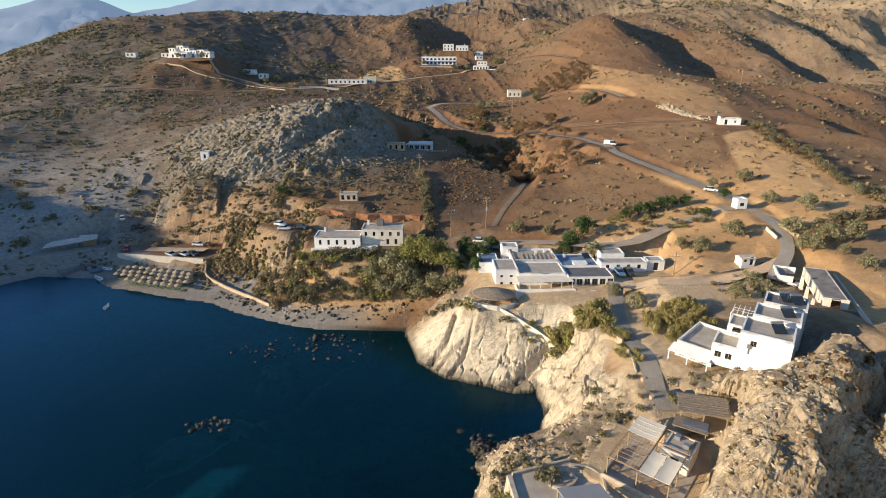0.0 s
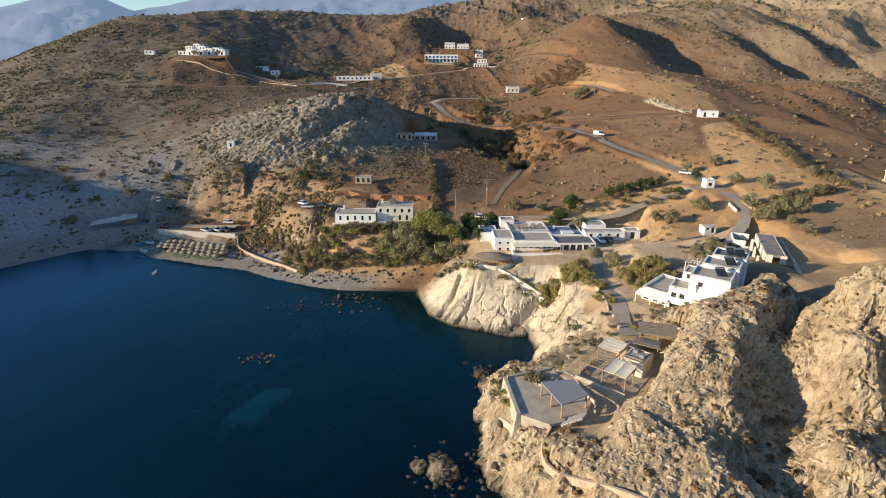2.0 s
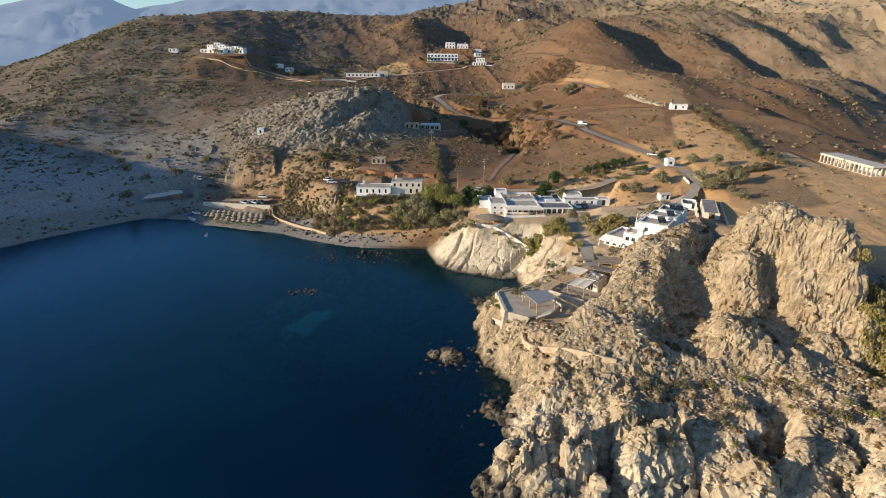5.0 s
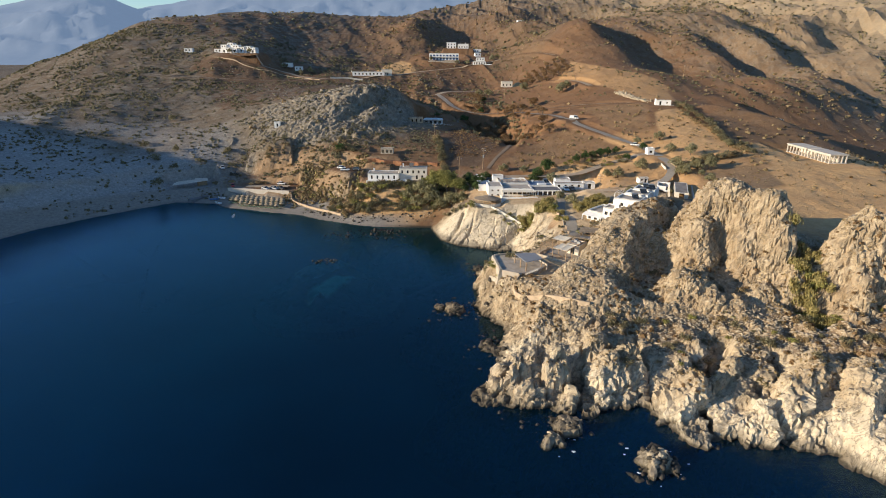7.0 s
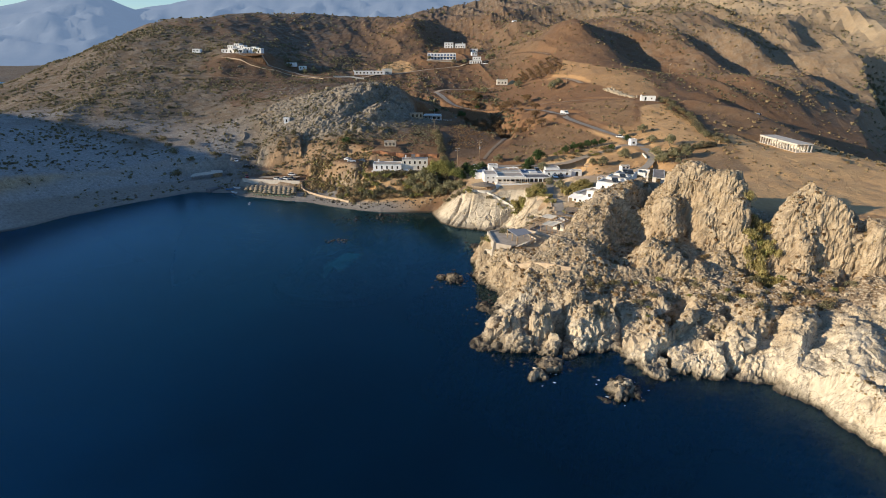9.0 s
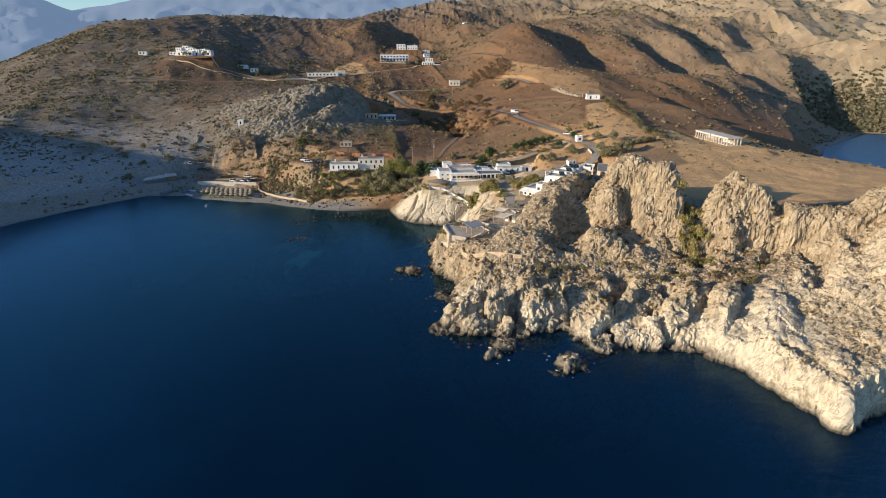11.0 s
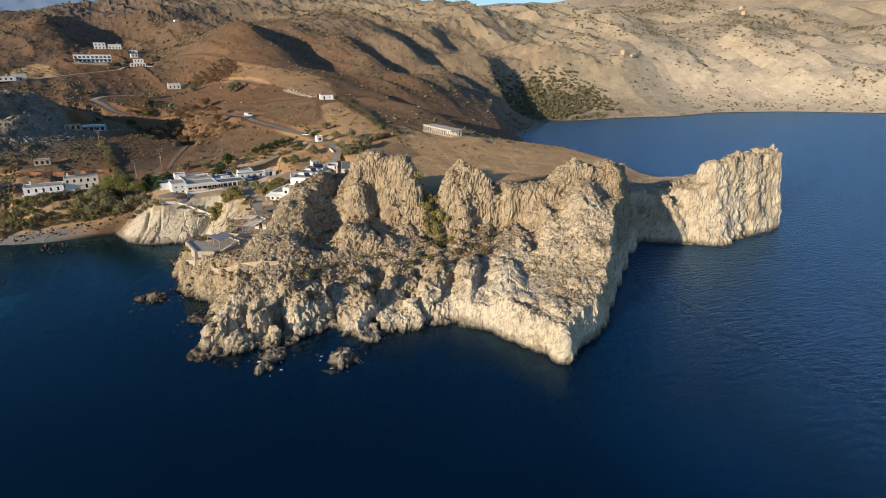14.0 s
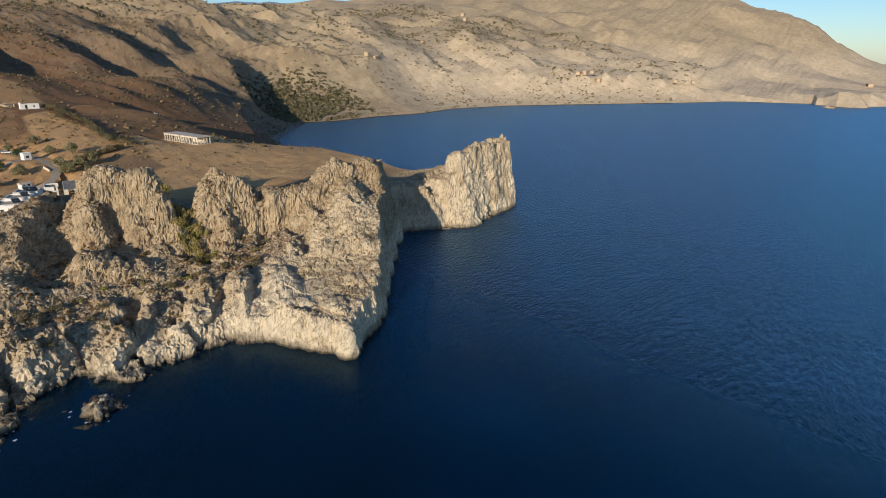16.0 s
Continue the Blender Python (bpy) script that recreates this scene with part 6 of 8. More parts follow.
def tavern_terrace():
    t = thing("tavern_terrace", 26.0, 60.8, 12.6, -38, "cliffside tavern under beige canvas and timber pergola", "tavern")
    part("deck", boxes((-4.6, 5.4, -6.2, 6.2, -3.0, 0.12)), PAVING, t)
    for x in (-4.0, 0.0, 4.0):
        for y in (-5.4, -1.8, 1.8, 5.4):
            part("post", boxes((x - 0.07, x + 0.07, y - 0.07, y + 0.07, 0.1, 3.0)), WOOD, t)
    for x in (-4.0, 0.0, 4.0):
        b2 = bmesh.new()
        beam(b2, (x, -5.7, 3.08), (x, 5.7, 3.08), 0.14, 0.18)
        part("beam", b2, WOOD, t)
    for y in (-5.4, -1.8, 1.8, 5.4):
        b2 = bmesh.new()
        beam(b2, (-4.3, y, 3.22), (4.3, y, 3.22), 0.1, 0.12)
        part("beam", b2, WOOD, t)

    def canvas(x0, x1, y0, y1, z, sag):
        bm = bmesh.new()
        n = 7
        top = [[bm.verts.new((x0 + (x1 - x0) * i / n, y0 + (y1 - y0) * j / n, z - sag * (1 - (2 * i / n - 1) ** 2) * (1 - 0.3 * abs(2 * j / n - 1)))) for j in range(n + 1)] for i in range(n + 1)]
        low = [[bm.verts.new(v.co - Vector((0, 0, 0.04))) for v in r] for r in top]
        for i in range(n):
            for j in range(n):
                bm.faces.new((top[i][j], top[i + 1][j], top[i + 1][j + 1], top[i][j + 1]))
                bm.faces.new((low[i][j + 1], low[i + 1][j + 1], low[i + 1][j], low[i][j]))
        edge = [(0, j) for j in range(n)] + [(i, n) for i in range(n)] + [(n, j) for j in range(n, 0, -1)] + [(i, 0) for i in range(n, 0, -1)]
        for (a, b), (c, d) in zip(edge, edge[1:] + edge[:1]):
            bm.faces.new((top[a][b], top[c][d], low[c][d], low[a][b]))
        part("canvas", bm, CANVAS, t, "beige canvas strip")
    for k in range(4):
        canvas(-4.1, -0.15, 1.4 + k * 1.12, 2.42 + k * 1.12, 3.4, 0.1)
    canvas(0.2, 2.1, -5.6, -0.6, 3.42, 0.12)
    canvas(2.2, 4.1, -5.6, -0.6, 3.42, 0.12)
    bm = bmesh.new()
    for k in range(9):
        beam(bm, (-4.1 + 0.46 * k, -5.6, 3.34), (-4.1 + 0.46 * k, 1.2, 3.34), 0.05, 0.06)
    for k in range(8):
        beam(bm, (-4.2, -5.4 + 0.9 * k, 3.41), (-0.1, -5.4 + 0.9 * k, 3.41), 0.05, 0.05)
    part("lattice", bm, WOOD, t, "grey open timber lattice")
    block(t, 2.6, 3.6, 0.1, 3.9, 4.6, 2.9, [("S", 0, 0.1, 1.2, 2.0, "door"), ("S", -1.3, 1.0, 0.8, 0.9, "window")], CREAM, ROOF, 0.15)
    part("roof_box", boxes((3.0, 3.8, 3.0, 3.7, 2.8, 3.6)), METAL, t, "grey roof ventilator")
    part("roof_box", boxes((1.4, 2.2, 4.4, 5.2, 2.8, 3.4)), METAL, t, "grey roof ventilator")
    for x0, x1, y0, y1 in ((-4.5, 4.4, -6.1, -5.85), (-4.5, -4.25, -5.8, 1.0)):
        part("parapet", boxes((x0, x1, y0, y1, 0.12, 0.75)), STONE, t)
    for k in range(5):
        b2 = boxes((-3.6 + k * 1.6, -2.7 + k * 1.6, -4.4, -3.5, 0.82, 0.87), (-3.2 + k * 1.6, -3.1 + k * 1.6, -4.0, -3.9, 0.12, 0.82))
        part("table", b2, WOOD, t)


def ribbon(line, thick, low, high):
    """An upright wall of even height along a line."""
    bm = bmesh.new()
    d = np.gradient(line, axis=0)
    d /= np.linalg.norm(d, axis=1)[:, None]
    side = np.stack([-d[:, 1], d[:, 0]], 1) * thick / 2
    rings = [[bm.verts.new(q) for q in ((*(p - s), low), (*(p - s), high), (*(p + s), high), (*(p + s), low))] for p, s in zip(line, side)]
    for a, b in zip(rings[:-1], rings[1:]):
        for k in range(3):
            bm.faces.new((a[k], b[k], b[k + 1], a[k + 1]))
    bm.faces.new(rings[0])
    bm.faces.new(rings[-1][::-1])
    bmesh.ops.recalc_face_normals(bm, faces=bm.faces)
    return bm


def cliff_patio():
    p = thing("cliff_patio", 15.0, 54.0, 12.1, -35, "paved cliff-edge patio with a dark flat shade roof", "patio")
    bm = bmesh.new()
    pts = [(-9.6, -0.6), (-4.5, 6.6), (1.5, 6.8), (5.0, 3.0), (5.6, -2.8), (2.2, -7.6), (-2.6, -8.2)]
    top = [bm.verts.new((x, y, 0.12)) for x, y in pts]
    low = [bm.verts.new((x, y, -1.8)) for x, y in pts]
    bm.faces.new(top[::-1])
    for k in range(len(pts)):
        bm.faces.new((top[k], top[(k + 1) % len(pts)], low[(k + 1) % len(pts)], low[k]))
    bmesh.ops.recalc_face_normals(bm, faces=bm.faces)
    part("paving", bm, PAVING, p)
    # tall retaining wall to the sea side
    bm = bmesh.new()
    n = 9
    rings = []
    dc = random.Random(3)
    for k in range(n + 1):
        x, y = -9.7 + (7.0) * k / n, -0.8 - 7.6 * k / n
        j = dc.uniform(-0.1, 0.1)
        rings.append([bm.verts.new(q) for q in ((x - 0.75 + j, y - 0.7, -5.0), (x - 0.3, y - 0.28 + j, 0.5), (x + 0.15, y + 0.14, 0.5), (x + 0.2, y + 0.2, -5.0))])
    for a, b in zip(rings[:-1], rings[1:]):
        for k in range(3):
            bm.faces.new((a[k], b[k], b[k + 1], a[k + 1]))
    bm.faces.new(rings[0])
    bm.faces.new(rings[-1][::-1])
    bmesh.ops.recalc_face_normals(bm, faces=bm.faces)
    part("retaining_wall", bm, STONE, p, "tall pale rubble retaining wall")
    b2 = bmesh.new()
    beam(b2, (-9.6, -0.4, 0.3), (-4.5, 6.9, 0.3), 0.35, 0.5)
    part("parapet", b2, STONE, p)
    # shade roof
    b2 = bmesh.new()
    roof = [(-2.6, -1.6), (1.4, 2.4), (5.2, -0.2), (3.0, -5.4)]
    up = [b2.verts.new((x, y, 2.75)) for x, y in roof]
    dn = [b2.verts.new((x, y, 2.6)) for x, y in roof]
    b2.faces.new(up[::-1])
    b2.faces.new(dn)
    for k in range(4):
        b2.faces.new((up[k], up[(k + 1) % 4], dn[(k + 1) % 4], dn[k]))
    bmesh.ops.recalc_face_normals(b2, faces=b2.faces)
    part("shade_roof", b2, plain("slate_felt", (0.24, 0.245, 0.26), 0.08, 0.6, bump=0.1), p, "dark grey felt shade roof")
    for x, y in ((-2.4, -1.6), (1.3, 2.1), (4.9, -0.3), (2.9, -5.1), (0.3, -3.4)):
        part("post", boxes((x - 0.11, x + 0.11, y - 0.11, y + 0.11, 0.1, 2.6)), WOOD, p)
    b2 = bmesh.new()
    for k in range(8):
        box(b2, 3.6 + 0.32 * k, 3.9 + 0.32 * k, -6.6 + 0.25 * k, -4.4 + 0.25 * k, -0.2 + 0.16 * k, 0.12 + 0.16 * k)
    part("steps", b2, CONCRETE, p)
    # curved planter walls round the patio
    for pts2, label in ([(-4.0, 5.8), (-2.0, 6.9), (0.4, 6.4), (1.6, 4.6), (3.6, 2.9), (5.6, 1.8), (6.6, -0.6)], "pale curved planter wall"), ([(-4.6, 0.8), (-5.2, 2.8), (-4.0, 4.4), (-2.2, 4.0), (-2.6, 1.6), (-4.2, 0.7)], "ring planter wall with a shrub"):
        ln = curve(pts2, 0.8)
        part("planter_wall", ribbon(ln, 0.3, 0.0, 0.6), STONE, p, label)


def long_shed():
    s = thing("long_shed", 73.6, 103.0, 20.0, -19.5, "long half-ruined farm shed with a grey slab roof", "shed")
    block(s, 0.7, 3.4, -0.4, 4.3, 18.2, 2.1, row("W", 5, -7, 3.2, 0.5, 1.2, 1.5, "gap") + row("S", 1, 0, 1, 0.4, 1.6, 2.0, "gap"), CREAM, plain("weathered_slab", (0.27, 0.235, 0.20), 0.45, 0.5), 0.03, wall_label="cracked cream wall with empty openings")
    # paved yard; the shadow lying on it is put into its dark colour
    part("yard_slab", boxes((-2.4, 4.3, -14.8, -6.1, -0.8, 0.02)), plain("shaded_paving", (0.10, 0.10, 0.105), 0.3, 0.5), s, "dark paved yard with shade in its colour")
    part("kerb_wall", boxes((4.4, 4.7, -15, 12.8, -1.0, 0.9)), CONCRETE, s)
    part("yard_wall", boxes((-7.2, -6.9, 7.0, 13.0, -0.4, 1.2), (-6.9, -2.8, 12.7, 13.0, -0.4, 1.2), (-6.9, -4.2, 6.9, 7.2, -0.4, 1.0)), WHITE, s)
    for b in ((-3.6, -3.0, -1.6, -0.8, -0.4, 2.2, 0.1), (-3.5, -2.9, -6.5, -5.8, -0.4, 1.6, 0.1), (-3.7, -3.0, 3.2, 4.0, -0.4, 2.6, 0.1)):
        part("broken_pier", boxes(b), CREAM, s)


def small_house(name, x, y, z, turn, w, d, h, label, openings, wall=WHITE, roof=ROOF, category="hut", group="", parapet=0.2):
    s = thing(name, x, y, z, turn, label, category, group)
    block(s, 0, 0, -0.6, w, d, h + 0.6, [(f, u, sill + 0.6, ww, hh, k) for f, u, sill, ww, hh, k in openings], wall, roof, parapet)
    return s


def pitched_roof(s, w, d, z, rise, mat, label=""):
    bm = bmesh.new()
    a, b = w / 2 + 0.25, d / 2 + 0.3
    pts = [(-a, -b, z), (a, -b, z), (a, b, z), (-a, b, z), (-a, 0, z + rise), (a, 0, z + rise)]
    v = [bm.verts.new(p) for p in pts]
    for f in ((0, 1, 5, 4), (2, 3, 4, 5), (1, 2, 5), (3, 0, 4), (3, 2, 1, 0)):
        bm.faces.new([v[k] for k in f])
    part("pitched_roof", bm, mat, s, label)


def pillared_frame():
    c = thing("unfinished_building", 148.6, 151.5, 25.0, 3, "bare concrete column frame of an unfinished building", "building")
    for y0, y1, x0, x1, n in ((2.2, 15.0, -2.8, 4.0, 7), (-13.4, 0.2, -3.2, 3.6, 7)):
        part("roof_slab", boxes((x0 - 0.4, x1 + 0.4, y0 - 0.4, y1 + 0.4, 3.3, 3.7)), CONCRETE, c)
        part("floor_slab", boxes((x0 - 0.4, x1 + 0.4, y0 - 0.4, y1 + 0.4, -0.8, 0.15)), CONCRETE, c)
        for k in range(n):
            y = y0 + 0.2 + (y1 - y0 - 0.4) * k / (n - 1)
            for x in (x0, x1):
                part("column", boxes((x - 0.22, x + 0.22, y - 0.22, y + 0.22, 0.15, 3.3)), CONCRETE, c)
        for k in range(1, 4):
            x = x0 + (x1 - x0) * k / 4
            part("column", boxes((x - 0.22, x + 0.22, y0 - 0.02, y0 + 0.42, 0.15, 3.3)), CONCRETE, c)
        part("back_wall", boxes((x1 - 1.6, x1 - 1.4, y0 + 0.6, y1 - 0.6, 0.15, 3.3)), CREAM, c)
        part("roof_beam", boxes((x0 - 0.3, x0 + 0.3, y0, y1, 2.9, 3.3)), CONCRETE, c)


def valley_tavern():
    s = thing("valley_tavern", -15.5, 252.0, 25.0, 0, "white-roofed valley tavern with a glazed veranda", "tavern")
    block(s, -3.2, 1.2, -0.6, 11, 6.5, 3.6, row("S", 4, -4, 2.6, 0.9, 1.6, 1.7), WHITE, WHITE, 0.15)
    part("veranda_roof", boxes((-9.4, 2.8, -4.6, -2.1, 2.75, 2.95)), WHITE, s)
    for k in range(6):
        part("post", boxes((-9.2 + 2.36 * k, -9.05 + 2.36 * k, -4.5, -4.35, -0.6, 2.75)), WHITE, s)
    part("terrace", boxes((-9.6, 9.0, -6.6, -2.05, -1.6, -0.5)), PAVING, s)
    railing(s, [(-9.5, -6.5), (8.9, -6.5), (8.9, -2.2)], -0.5, 1.0, WHITE, 1.2)
    part("mast", boxes((-2.05, -1.95, 0, 0.1, 3.0, 6.5)), METAL, s)
    small_house("store_hut", -27.5, 231.5, ground_at(-27.5, 231.5), 8, 7.5, 3.6, 2.7, "low stone store below the valley tavern", row("S", 3, -2.4, 2.4, 0.2, 0.9, 1.8, "door"), EARTH_WALL, ROOF)


def hill_villa():
    s = thing("hill_villa", -186.0, 396.0, 63.5, -6, "cluster of white cubic holiday villas on the ridge", "house")
    for bx, by, w, d, h in ((-13.5, 1, 5, 6, 7.5), (-8.2, 2.5, 5, 6, 9.0), (-3.2, 1, 5, 6, 7.5), (2.2, 0, 5.2, 6, 6.0), (7.6, 0.6, 5, 6, 6.4), (12.5, -0.5, 4.6, 6, 5.4), (-8, -3.4, 4.6, 5, 5.2), (-1.8, -4.6, 4.4, 4.6, 4.6)):
        block(s, bx, by, -1.0, w, d, h, [("S", -1.1, h - 2.0, 0.9, 1.1, "window"), ("S", 1.1, h - 2.0, 0.9, 1.1, "window"), ("S", 0, 1.4, 1.4, 1.9, "door"), ("W", 0, h - 2, 0.9, 1.1, "window"), ("E", 0, h - 2, 0.9, 1.1, "window")], WHITE, ROOF, 0.4)


def hill_hotel():
    s = thing("hill_hotel", -18.0, 469.0, 58.0, 2, "white hill hotel with rows of blue-shuttered windows", "hotel")
    block(s, 0, 0, -1, 28, 8, 7.4, row("S", 9, -12.4, 3.1, 4.6, 1.0, 1.5) + row("S", 9, -12.4, 3.1, 1.5, 1.1, 2.0), WHITE, ROOF, 0.4, SHUTTER)
    part("balcony", boxes((-13.6, 13.6, -5.4, -4.05, 2.85, 3.05)), WHITE, s)
    railing(s, [(-13.5, -5.3), (13.5, -5.3)], 3.05, 1.0, SHUTTER, 1.8)
    part("terrace", boxes((-15, 15, -8.5, -4.05, -2.4, -0.6)), PAVING, s)
    u = thing("hill_hotel", -8.0, 520.0, 69.0, 2, "upper white wing of the hill hotel", "hotel")
    block(u, -3.6, 0, -1, 9.5, 7, 6.8, row("S", 3, -3, 3, 4.2, 1.0, 1.3) + row("S", 3, -3, 3, 1.4, 1.0, 1.6), WHITE, ROOF, 0.4)
    block(u, 8.5, 0.5, -1, 11, 7, 5.6, row("S", 4, -3.9, 2.6, 1.6, 1.0, 1.5), WHITE, ROOF, 0.4)
    chimney(u, 11, 1, 4.6)
    v = thing("hill_house", 16.5, 459.0, 54.5, 0, "white terraced house beside the hill road", "house")
    block(v, -1, 0, -1, 12, 6.5, 4.2, row("S", 5, -4.6, 2.3, 1.3, 1.1, 1.9), WHITE, ROOF, 0.3)
    block(v, 0, 3.0, 3.2, 8, 5, 3.4, row("S", 3, -2.4, 2.4, 1.0, 1.0, 1.3), WHITE, ROOF, 0.3)
    part("garden_wall", boxes((5.4, 17, -4.6, -4.3, -1.6, 0.8)), WHITE, v)


def boat_shelter():
    s = thing("boat_shelter", -134.5, 174.0, 3.2, 32, "pale sheet-roofed boat shelter by the beach", "shelter")
    bm = bmesh.new()
    pts = [(-8.0, -2.4, 1.7), (-4.0, -3.0, 2.0), (8.0, -2.8, 2.5), (8.4, 1.6, 2.9), (3.0, 2.6, 3.1), (2.6, 1.2, 2.8), (-5.0, 1.4, 2.5), (-7.0, 0.6, 2.0)]
    up = [bm.verts.new(p) for p in pts]
    dn = [bm.verts.new((p[0], p[1], p[2] - 0.14)) for p in pts]
    bm.faces.new(up)
    bm.faces.new(dn[::-1])
    for k in range(8):
        bm.faces.new((up[k], dn[k], dn[(k + 1) % 8], up[(k + 1) % 8]))
    bmesh.ops.recalc_face_normals(bm, faces=bm.faces)
    part("roof", bm, CONCRETE, s)
    for x, y, z in ((-7, -2, 1.6), (-3, -2.6, 1.9), (2, -2.6, 2.1), (7.5, -2.5, 2.3), (7.8, 1.3, 2.7), (-5.5, 0.8, 2.1)):
        part("post", boxes((x - 0.08, x + 0.08, y - 0.08, y + 0.08, -1.2, z + 0.1)), WOOD, s)
    part("store", boxes((3.4, 7.4, -1.2, 1.4, -1.0, 2.4)), WOOD, s)
    q = thing("jetty", -121.0, 163.5, 1.0, 58, "dark stone slipway running into the water", "jetty")
    part("slab", boxes((-10, 6, -1.6, 1.6, -1.2, 0.5, 0.2), (5.9, 9, -1.9, 1.9, -0.6, 0.9, 0.2)), DARK_ROOF, q)


hillside_guest_house()
restaurant()
storage_row()
shore_kiosk()
white_villa()
reed_shelter()
tavern_terrace()
cliff_patio()
long_shed()
pillared_frame()
valley_tavern()
hill_villa()
hill_hotel()
boat_shelter()
W1 = [("S", -0.8, 0.9, 0.8, 1.0, "window"), ("S", 0.8, 0.1, 0.9, 2.0, "door")]
hut = small_house("garden_hut", 66.5, 121.2, 20.0, 10, 3.4, 2.5, 1.8, "little cream hut with a low roof by the lane", W1, WHITE, ROOF)
pitched_roof(hut, 3.4, 2.5, 1.78, 0.5, plain("clay_tile", (0.55, 0.45, 0.33), 0.3, 1.5), "bleached cream tile roof")
small_house("roadside_kiosk", 78.2, 151.0, 25.5, 5, 2.8, 2.8, 3.0, "small white kiosk at the road junction", [("S", 0, 0.9, 1.2, 1.0, "window")], WHITE, WHITE)
shed = small_house("field_house", 111.0, 234.0, 39.0, -8, 7.6, 3.4, 2.7, "long white field house with two dark doors", [("S", -1.9, 0.1, 1.1, 2.0, "door"), ("S", 1.6, 0.9, 0.8, 0.9, "window")])
part("gable", boxes((-4.6, -3.85, -1.6, 1.6, -0.6, 3.3, 0.15)), WHITE, shed)
part("terrace", boxes((-4.6, 5.4, -3.2, -1.75, -0.8, 0.05)), CONCRETE, shed)
small_house("stone_hut", -37.8, 178.4, 19.8, 2, 6.0, 3.6, 2.6, "grey stone hut with three dark openings", row("S", 3, -1.9, 1.9, 0.5, 0.9, 1.5, "gap"), STONE, ROOF)
hut = small_house("rock_hut", -101.0, 213.0, ground_at(-101, 213) - 0.4, 5, 3.2, 3.2, 2.8, "tiny white hut on the rocky knoll", [("S", 0, 0.2, 0.9, 1.6, "door")])
small_house("road_building", -81.0, 406.0, 46.0, 8, 27, 6, 3.2, "long low white building beside the hill road", row("S", 8, -11, 3.1, 0.9, 1.2, 1.4), WHITE, ROOF, "building")
small_house("road_house", -66.0, 411.5, 46.3, 8, 9, 6, 4.6, "white house with a clay roof beside the hill road", W1, CREAM, ROOF, "house")
small_house("grove_house", 35.5, 382.0, 39.2, 0, 9, 6, 4.6, "cream farmhouse among the olive rows", row("S", 3, -2.8, 2.8, 1.0, 1.0, 1.6), CREAM, ROOF, "house")
net = thing("greenhouse", 44.8, 379.5, 39.0, 0, "dark netted greenhouse beside the farmhouse", "greenhouse")
bm = bmesh.new()
arch = [(-5 + 10 * k / 10, 4.4 * math.sin(math.pi * k / 10) ** 0.6) for k in range(11)]
for y0, y1 in ((-3.5, 3.5),):
    a = [bm.verts.new((x, y0, z - 0.5)) for x, z in arch]
    b = [bm.verts.new((x, y1, z - 0.5)) for x, z in arch]
    for k in range(10):
        bm.faces.new((a[k], a[k + 1], b[k + 1], b[k]))
    bm.faces.new(a[::-1])
    bm.faces.new(b)
part("cover", bm, TARP, net)
CLAY = plain("clay_roof", (0.34, 0.24, 0.16), 0.4, 0.5)
for k, (x, y, w, d, h, lab) in enumerate(((-149, 402, 8, 5, 3.0, "small white house below the ridge road"), (-139, 400, 6, 5, 3.0, "low cream house below the ridge road"), (15, 519, 8, 6, 3.4, "white cottage above the hill hotel"), (15, 499, 6, 5, 3.2, "cream cottage above the hill hotel"),
        (70, 640, 7, 5, 3.4, "lone white house high on the brown hill"), (177, 241, 3, 9, 2.2, "long pale stone shed in the shaded field"), (-205, 398, 6, 4, 3.0, "low pale outbuilding on the ridge"), (-232, 402, 7, 4, 3.0, "low flat house on the ridge"),
        (583, 430, 9, 6, 5, "cream two-storey house on the far slope"), (596, 428, 8, 5, 3, "low cream house on the far slope"), (608, 434, 7, 5, 3, "small cream house on the far slope"), (915, 261, 14, 6, 5, "pale house above the far bay"), (926, 253, 10, 6, 7, "tall pale house above the far bay"), (938, 244, 16, 6, 4, "low pale house above the far bay"), (932, 230, 11, 6, 6, "white block above the far bay"),
        (1043, 134, 14, 6, 4, "low pale house above the far cliffs"), (1071, 111, 26, 6, 4, "long pale building above the far cliffs"), (787, 492, 7, 5, 4, "lone house on the far hillside"), (1012, 554, 10, 7, 6, "distant house high on the far hill"), (1243, 714, 12, 8, 7, "distant house below the far ridge"), (1394, -145, 24, 8, 6, "distant white house above the far islet"))):
    small_house("far_house" if math.hypot(x, y) > 450 else "hill_cottage", x, y, ground_at(x, y), 3 * k % 17, w, d, h, lab, row("S", max(2, int(w / 3)), -w / 2 + 1.6, 2.8, 0.9, 1.1, 1.3), EARTH_WALL if x > 450 else WHITE, CLAY if x > 450 else ROOF, "house")

# walls
stone_wall([(-111, 162.4), (-96, 160.3), (-81, 158.2)], 0.5, 0.6, "pale quay wall above the sunbeds", CONCRETE, "quay_wall", 4.5)
stone_wall([(-80, 157.5), (-77, 151), (-66, 143), (-52, 133)], 0.9, 0.5, "pale concrete wall along the beach path", EARTH_WALL, "beach_wall", 2.0)
stone_wall([(12.6, 46.4), (11.2, 44.4), (11.5, 41.8), (14, 38.6), (18.8, 34.5), (23.6, 31.1), (27, 29.7)], 0.75, 0.5, "low rubble wall beside the cliff path", EARTH_WALL, "path_wall", on_rock=True)
stone_wall([(1.5, 114.2), (5, 112.8), (10, 110), (15, 107.6), (20, 104.8)], 0.8, 0.4, "cream parapet wall above the pale cliff", CREAM, "cliff_wall", 2.0)
